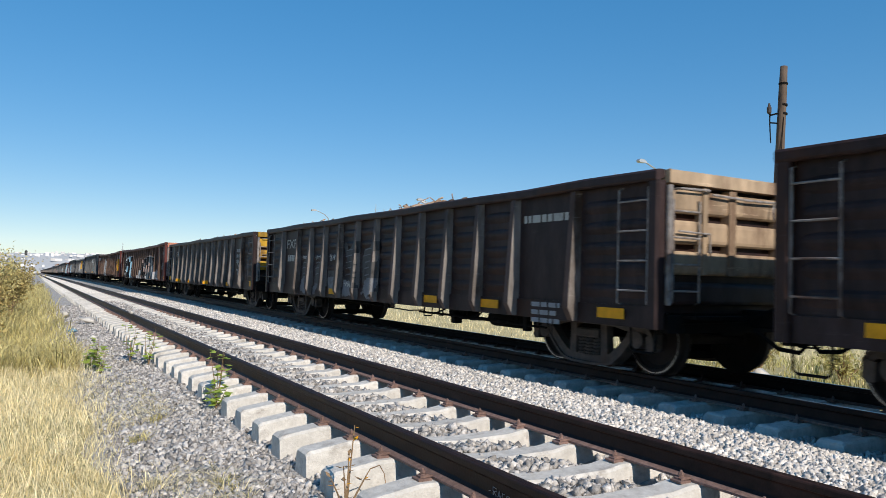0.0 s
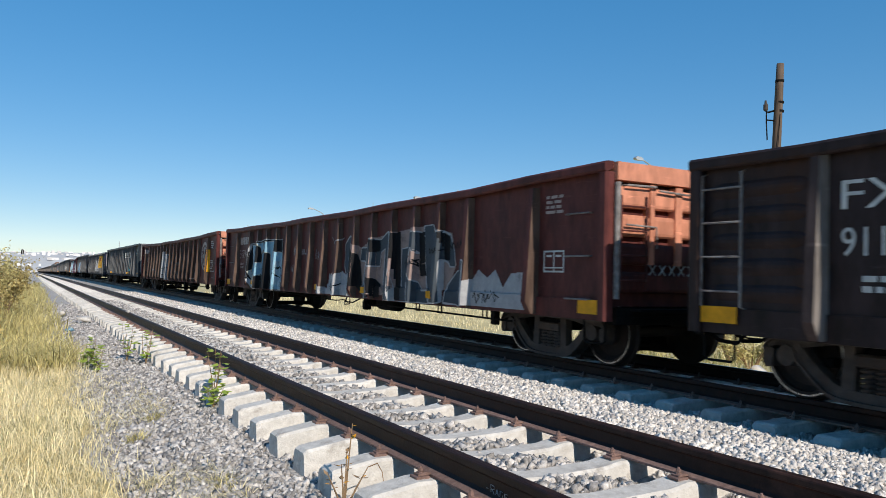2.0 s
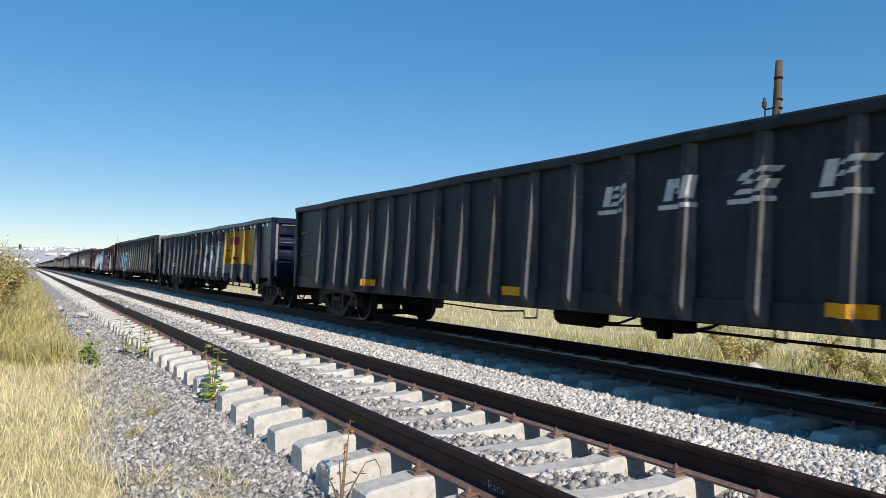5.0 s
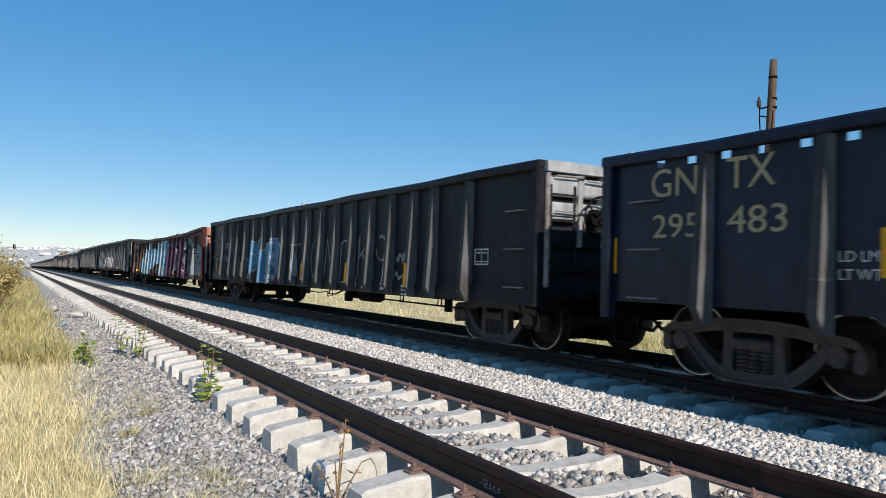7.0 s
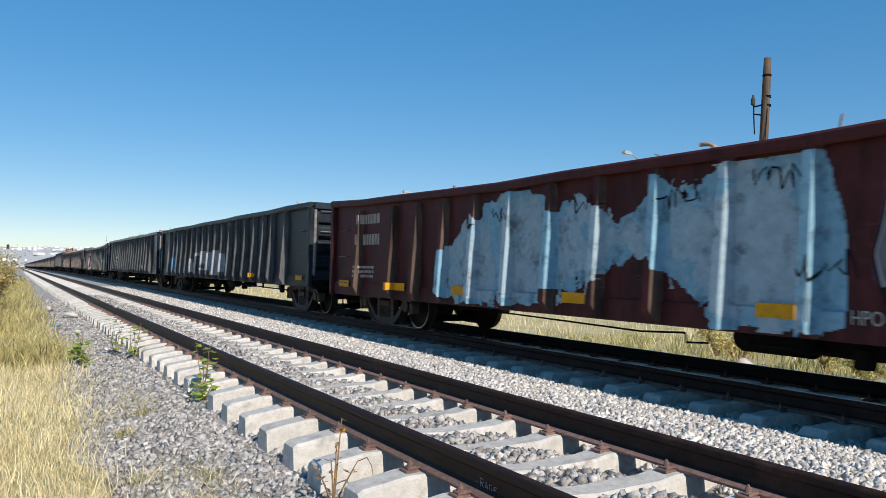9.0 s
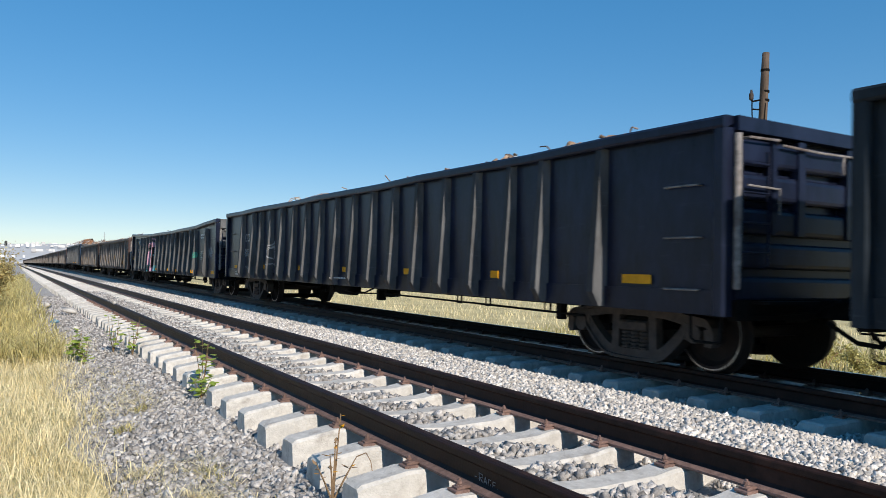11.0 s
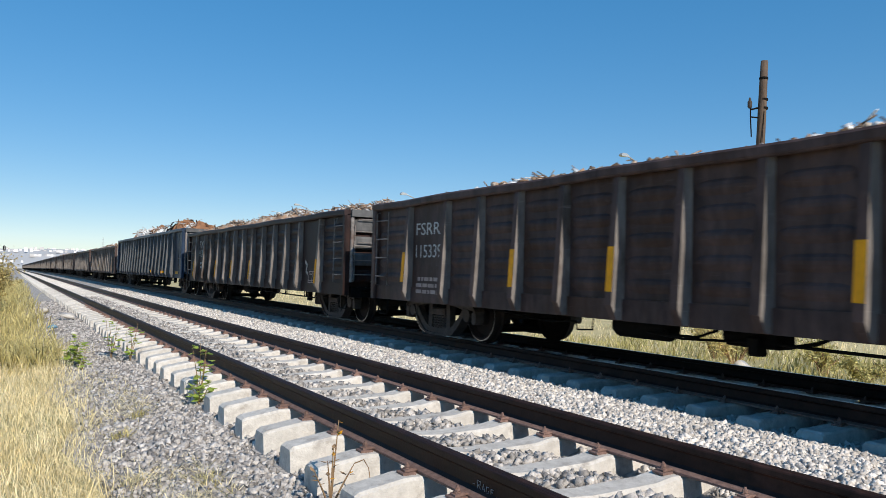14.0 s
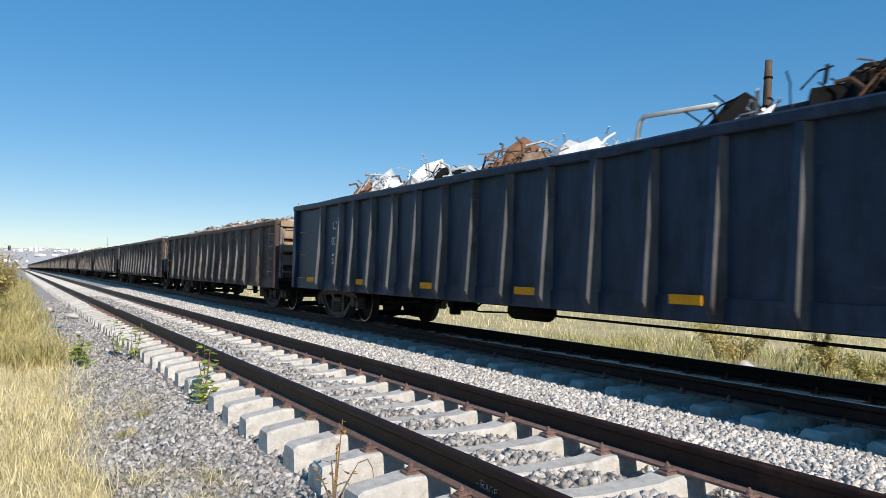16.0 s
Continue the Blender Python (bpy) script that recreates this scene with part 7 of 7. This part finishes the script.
def dry_stalk():
    rng = random.Random(2)
    ob = tagged(new("dry_weed_stalk"), "dry reddish weed stalk with small yellow flowers", "weed")
    ob.location = (1.83, 4.42, -0.27)
    f = Form()
    tops = [(0.05, 0.02, 0.53), (0.01, 0.0, 0.36), (-0.10, 0.03, 0.22), (0.14, -0.04, 0.26), (-0.05, -0.06, 0.30)]
    for k, t in enumerate(tops):
        f.tube([(0, 0, -0.02), (t[0] * 0.5, t[1] * 0.6, t[2] * 0.5), t], [0.008, 0.006, 0.003], 5)
    f.tube([(0.14, -0.04, 0.26), (0.20, -0.05, 0.28), (0.24, -0.04, 0.22), (0.25, -0.06, 0.12)], [0.004, 0.004, 0.003, 0.003], 5)
    part("stalk", f, STEM, ob)
    for k in range(26):
        t = tops[k % 5]
        s = rng.uniform(0.5, 1.0)
        c = Vector(t) * s
        a = rng.uniform(0, 6.28)
        d = Vector((math.cos(a), math.sin(a), rng.uniform(-0.2, 0.7))) * rng.uniform(0.03, 0.06)
        w = d.cross(Vector((0, 0, 1))) * 0.3
        part("dry_leaf" if k % 4 else "flower", Form().add([c, c + d * 0.5 + w, c + d, c + d * 0.5 - w], [(0, 1, 2, 3)]), (INK["yellow"] if k % 4 == 0 else STEM), ob)


def build_plants():
    edge = ([0, 5, 10, 24, 45, 80], [0.55, 0.62, 0.85, 1.15, 1.5, 2.0])
    meadow("dry_grass", 1, 42000, -2.6, 1.4, 3.2, 17, 1.5, 0.36, 0.0035, 0.8, STRAW, "tall dry straw-coloured grass beside the gravel path", edge=edge)
    meadow("dry_grass", 7, 9000, -2.6, 0.7, -5.0, 3.3, 1.0, 0.34, 0.0035, 0.8, STRAW, "dry straw-coloured grass trodden beside the gravel path", edge=edge)
    meadow("fallen_straw", 2, 12000, 0.3, 1.45, 3.2, 16, 1.4, 0.17, 0.0028, 2.2, STRAW, "flattened straw strewn over the gravel edge", clump=0.5)
    meadow("weedy_verge", 3, 26000, -4.5, 1.8, 13, 75, 1.7, 0.72, 0.010, 0.7, WEED, "yellow-green weeds and tall grass along the verge", edge=([0, 5, 10, 24, 45, 80], [0.5, 0.55, 0.75, 1.0, 1.2, 1.4]))
    meadow("far_side_grass", 4, 30000, 9.6, 24, 3, 60, 1.2, 0.42, 0.008, 0.7, STRAW, "dry yellow grass beyond the train", clump=0.7)
    meadow("far_side_weeds", 5, 9000, 10.2, 15.5, 1, 16, 1.0, 0.50, 0.009, 0.7, OLIVE, "yellow-green weeds beyond the train", clump=0.4)
    meadow("gravel_sprouts", 6, 500, 0.9, 1.7, 4, 20, 1.3, 0.09, 0.004, 0.9, WEED, "sparse green sprouts in the gravel", clump=0.1)
    spots = [(-1.5, 15.5, 1.35, 0.8), (-1.0, 19.0, 1.75, 0.9), (-2.6, 20.0, 1.9, 1.1), (-0.75, 23.5, 1.9, 0.9), (-0.35, 27.5, 1.75, 0.8), (-1.7, 27.0, 2.2, 1.2),
             (-0.25, 33.0, 1.7, 0.9), (-0.6, 39.0, 1.5, 0.8), (-0.6, 47.0, 1.5, 0.9), (-1.6, 40.0, 2.0, 1.2), (-0.7, 58.0, 1.5, 1.0), (-1.6, 66.0, 2.0, 1.3), (-0.9, 76.0, 1.6, 1.2), (-2.2, 13.0, 0.8, 0.6), (-0.6, 14.2, 0.7, 0.5)]
    for k, (x, y, h, s) in enumerate(spots):
        shrub(40 + k, x, y, h, s, 2600, 0.045, BUSH_LEAF if k % 3 else WEED, "dusty yellow-green shrub on the grassy verge")
    for k, (x, y, h) in enumerate(((12.3, 9.6, 0.8), (12.9, 8.2, 0.7), (13.4, 11.0, 0.9), (12.2, 7.0, 0.55), (12.6, 5.2, 0.6), (13.5, 6.0, 0.7), (13.0, 3.6, 0.5))):
        shrub(70 + k, x, y, h, 0.7, 1200, 0.035, OLIVE if k % 2 else WEED, "low brownish shrub in the dry grass", group="low shrubs beyond the train")
    creeper(1, 1.58, 13.2, -0.27, 0.60, 7, "pale green weed growing at the tie ends", 0.06)
    creeper(2, 1.80, 12.7, -0.25, 0.62, 7, "green climbing weed beside the rail", 0.06)
    creeper(3, 1.95, 8.62, -0.24, 0.68, 10, "tall bright green weed growing beside the rail", 0.055)
    creeper(4, 0.98, 12.9, -0.35, 0.48, 11, "bushy green weed at the grass edge", 0.07)
    creeper(5, 1.10, 12.5, -0.34, 0.30, 8, "small green weed in the gravel", 0.06)
    creeper(6, 1.90, 8.35, -0.25, 0.22, 9, "low leafy weed at a tie end", 0.05)
    dry_stalk()
    for k, (x, y, h) in enumerate(((0.88, 5.85, 0.16), (0.98, 7.4, 0.14), (1.15, 5.0, 0.13), (1.32, 5.5, 0.10), (0.95, 4.7, 0.15), (1.25, 8.2, 0.12))):
        rng = np.random.default_rng(90 + k)
        n = 110
        px, py = rng.normal(x, 0.05, n), rng.normal(y, 0.07, n)
        v, t = blades(rng, px, py, bed_height(px) - 0.01, np.full(n, h), 0.0035, 1.1)
        tagged(new("grass_tuft", flat_mesh("grass_tuft", v, t, WEED if k % 2 else STRAW)), "small tuft of half-green grass in gravel", "grass tuft", "tufts in the gravel", "stuff")


# ------------------------------------------------------------ poles, lamps, rocks and distance
def utility_pole():
    ob = tagged(new("utility_pole"), "old leaning wooden utility pole with an iron bracket", "utility pole")
    ob.location = (25.80, 18.96, -0.42)
    f = Form()
    f.tube([(-0.42, 0.2, -0.3), (-0.2, 0.1, 4.5), (-0.03, 0.02, 9.4), (0.0, 0.0, 10.45)], [0.20, 0.18, 0.155, 0.135], 14)
    part("pole", f, POLE_WOOD, ob, smooth=True)
    f = Form()
    for z in (9.75, 8.9, 8.55):
        f.lathe([(-0.04, 0.17), (0.04, 0.17)], (-0.02, 0.01, z), "z", 14)
    part("band", f, BLACK_IRON, ob, "dark iron bands")
    f = Form()
    f.tube([(-0.1, 0, 8.6), (-0.40, 0.25, 8.5), (-0.46, 0.3, 8.55)], 0.035)
    f.tube([(-0.1, 0, 8.15), (-0.42, 0.28, 8.2)], 0.03)
    f.tube([(-0.44, 0.28, 8.9), (-0.44, 0.28, 8.15), (-0.40, 0.26, 7.4)], 0.025)
    part("bracket", f, BLACK_IRON, ob)
    part("insulator", Form().lathe([(0, 0.05), (0.05, 0.09), (0.25, 0.09), (0.3, 0.05), (0.42, 0.04)], (-0.46, 0.3, 8.55), "z", 10), IRON, ob, "small cylindrical device")
    part("wire", Form().tube([(-0.14, -0.12, 8.4), (-0.30, -0.10, 6.5), (-0.35, -0.05, 4.0)], 0.012), BLACK_IRON, ob)


def street_lamp(x, y, top, reach, k):
    ob = tagged(new("street_lamp"), "slim galvanised street lamp with a curved arm", "street lamp", "street lamps along a road")
    ob.location = (x, y, float(ground_z(np.array(x), np.array(y))))
    h = top - ob.location.z
    part("pole", Form().tube([(0, 0, -0.2), (0, 0, h * 0.5), (0, 0, h - 1.2)], [0.11, 0.09, 0.07], 10), ZINC, ob, smooth=True)
    part("arm", Form().tube([(0, 0, h - 1.2), (-0.08 * reach, 0, h - 0.8), (-0.3 * reach, 0, h - 0.4), (-0.7 * reach, 0, h - 0.08), (-0.85 * reach, 0, h)], [0.06, 0.055, 0.05, 0.045, 0.04], 8), ZINC, ob, smooth=True)
    part("lamp_head", Form().prism([(-1.15 * reach, h + 0.02), (-1.1 * reach, h - 0.08), (-0.85 * reach, h - 0.08), (-0.8 * reach, h + 0.02), (-0.9 * reach, h + 0.12), (-1.08 * reach, h + 0.14)], "y", -0.14, 0.14), ZINC, ob)


def mast(x, y, top, label):
    ob = tagged(new("antenna_mast"), label, "mast")
    ob.location = (x, y, float(ground_z(np.array(x), np.array(y))))
    h = top - ob.location.z
    part("pole", Form().tube([(0, 0, -0.2), (0, 0, h * 0.7), (0, 0, h)], [0.10, 0.07, 0.03], 8), ZINC, ob)
    f = Form()
    for k in range(3):
        z = h * (0.80 + 0.07 * k)
        f.tube([(-0.35 + 0.08 * k, 0, z), (0.35 - 0.08 * k, 0, z)], 0.03, 6)
    part("crossbar", f, ZINC, ob)


def rail_signal():
    ob = tagged(new("rail_signal"), "distant black railway signal on a thin post", "railway signal")
    ob.location = (0.15, 150.0, float(ground_z(np.array(0.15), np.array(150.0))))
    h = 5.0
    part("pole", Form().tube([(0, 0, -0.2), (0, 0, h)], 0.09, 8), ZINC, ob)
    part("signal_head", Form().prism([(-0.22, h - 0.8), (0.22, h - 0.8), (0.22, h - 0.1), (0, h + 0.1), (-0.22, h - 0.1)], "y", -0.08, 0.0), BLACK_IRON, ob)
    f = Form()
    for k in range(10):
        f.tube([(0.2, 0.1, 0.4 * k + 0.3), (0.55, 0.1, 0.4 * k + 0.3)], 0.02, 4)
    f.tube([(0.2, 0.1, 0), (0.2, 0.1, h - 1)], 0.025, 4).tube([(0.55, 0.1, 0), (0.55, 0.1, h - 1)], 0.025, 4)
    part("ladder", f, ZINC, ob)


def rocks():
    rng = np.random.default_rng(31)
    for x, y, z, s, mat, label in ((2.33, 19.6, 0.15, 0.07, CONCRETE, "white stone lying on the rail"), (1.60, 22.6, -0.24, 0.16, CONCRETE, "pale slab of broken concrete on the gravel"), (1.35, 17.5, -0.27, 0.10, CONCRETE, "pale lump of stone on the gravel"),
                                   (1.2, 26.0, -0.28, 0.12, CONCRETE, "pale lump of stone on the gravel"), (10.9, 8.4, -0.40, 0.18, CONCRETE, "white stone in the grass"), (11.4, 5.6, -0.38, 0.15, CONCRETE, "white stone in the grass"),
                                   (1.05, 19.5, -0.28, 0.07, INK["sky"], "crumpled pale blue plastic litter")):
        v, t = stones(rng, np.array([(0, 0, 0.0)]), np.array([s]))
        v[:, 2] *= 0.6
        v[:, 2] -= v[:, 2].min()
        ob = new("litter" if mat is INK["sky"] else "stone", flat_mesh("stone", v, t, mat))
        ob.location = (x, y, z - 0.02 if s > 0.07 else z - 0.01)
        tagged(ob, label, "litter" if mat is INK["sky"] else "stone")


def far_hills():
    rng = np.random.default_rng(8)
    xs = np.linspace(-600, 2600, 90)
    depth = np.linspace(0, 900, 8)
    vs = []
    for j, d in enumerate(depth):
        for x in xs:
            r = math.sin(min(j / 5, 1) * math.pi / 2)
            ridge = 57 + 10 * noise.noise(Vector((x * 0.003, 0.5, 0))) - 0.010 * max(x - 100, 0)
            vs.append((x, 1900 + d, -12 + max(ridge, 6) * r + 1.5 * noise.noise(Vector((x * 0.01, d * 0.01, 4)))))
    n = len(xs)
    f = Form()
    f.add(vs, [(j * n + i, j * n + i + 1, (j + 1) * n + i + 1, (j + 1) * n + i) for j in range(len(depth) - 1) for i in range(n - 1)])
    tagged(new("backdrop", f.mesh("backdrop", HILL, True)), "low hills on the horizon, paled for haze", "hills", kind="structure")
    f = Form()
    for k in range(900):
        j = rng.integers(0, 5)
        i = rng.integers(10, 60)
        c = np.array(vs[j * n + i]) + (rng.uniform(-18, 18), rng.uniform(-60, 60), 0)
        w, h = rng.uniform(2, 6), rng.uniform(2, 5)
        f.box(c[0] - w, c[0] + w, c[1] - 5, c[1] + 5, c[2] - 3, c[2] + h)
    tagged(new("hillside_town", f.mesh("hillside_town", TOWN)), "pale houses of a town on the far hillside", "town", kind="stuff")


build_plants()
utility_pole()
street_lamp(35.3, 34.6, 9.0, 1.9, 0)
street_lamp(31.6, 84.6, 9.0, 2.0, 1)
street_lamp(33.0, 60.0, 8.4, 2.0, 2)
mast(35.6, 80.0, 9.8, "slim antenna mast beyond the train")
mast(21.0, 200.0, 8.2, "distant thin antenna mast in the field")
rail_signal()
rocks()
far_hills()


def rail_tag():
    """A small tag in white marker on the web of the near rail."""
    f = Form()
    x, y, z = NEAR_X - 0.7525 - 0.014, 3.565, -0.010
    strokes = [[(0.0, 0.0), (0.006, 0.05)], [(0.006, 0.05), (-0.028, 0.048), (-0.03, 0.03), (0.0, 0.026)], [(-0.008, 0.026), (-0.04, -0.004)],
               [(-0.045, 0.0), (-0.058, 0.042), (-0.075, 0.0)], [(-0.05, 0.015), (-0.072, 0.015)], [(-0.115, 0.036), (-0.09, 0.036), (-0.088, 0.004), (-0.115, 0.004), (-0.112, 0.018)],
               [(-0.16, 0.034), (-0.135, 0.034), (-0.135, 0.0), (-0.162, 0.0)], [(-0.135, 0.018), (-0.155, 0.018)], [(0.05, 0.02), (0.03, 0.022)], [(-0.18, 0.004), (-0.21, 0.002)]]
    for pts in strokes:
        f.tube([(x, y + a, z + b) for a, b in pts], 0.0022, 4)
    part("marker_tag", f, INK["pale"], bpy.data.objects["railway_track_1"], "small white marker tag on the rail")


rail_tag()
build_stones(ballast)


# ------------------------------------------------------------ motion
SPEED, SLOWING = 15.469, -0.01507


def run(t):
    """How far the train has gone since 8 s."""
    return SPEED * (t - 8) + SLOWING * (t - 8) ** 2 / 2


def on_track(y, length):
    """The pose of a wagon whose leading end is at y."""
    def at(v):
        g = float(drift(v))
        return Vector((FAR_X + BEND_X * g, v, RAIL_TOP + BEND_Z * g))
    a, b = at(y + 1.67), at(y + length - 1.67)
    d = (b - a).normalized()
    o = a - d * 1.67
    return pose(o.x, o.y, o.z, math.degrees(math.atan2(d.z, d.y)), 0, -math.degrees(math.atan2(d.x, d.y)))


def motions():
    times = [float(k) for k in range(17)]
    for thing, place, length in TRAIN + LOADS:
        walk(thing, [(t, on_track(place - run(t), length)) for t in times])
    # the wheels roll: one turn on each 2.64 m; all axles of a side of the bogies turn alike
    first = {}
    for w, side in WHEELSETS:
        if side not in first:
            steps = [k / FPS for k in range(16 * FPS + 1)]
            walk(w, [(t, pose(0, side * 0.889, AXLE_R, math.degrees(run(t) / AXLE_R))) for t in steps])
            first[side] = w
        else:
            keys = w.animation_data_create()
            source = first[side].animation_data
            w.rotation_mode = "QUATERNION"
            keys.action = source.action
            keys.action_slot = source.action_slot


motions()
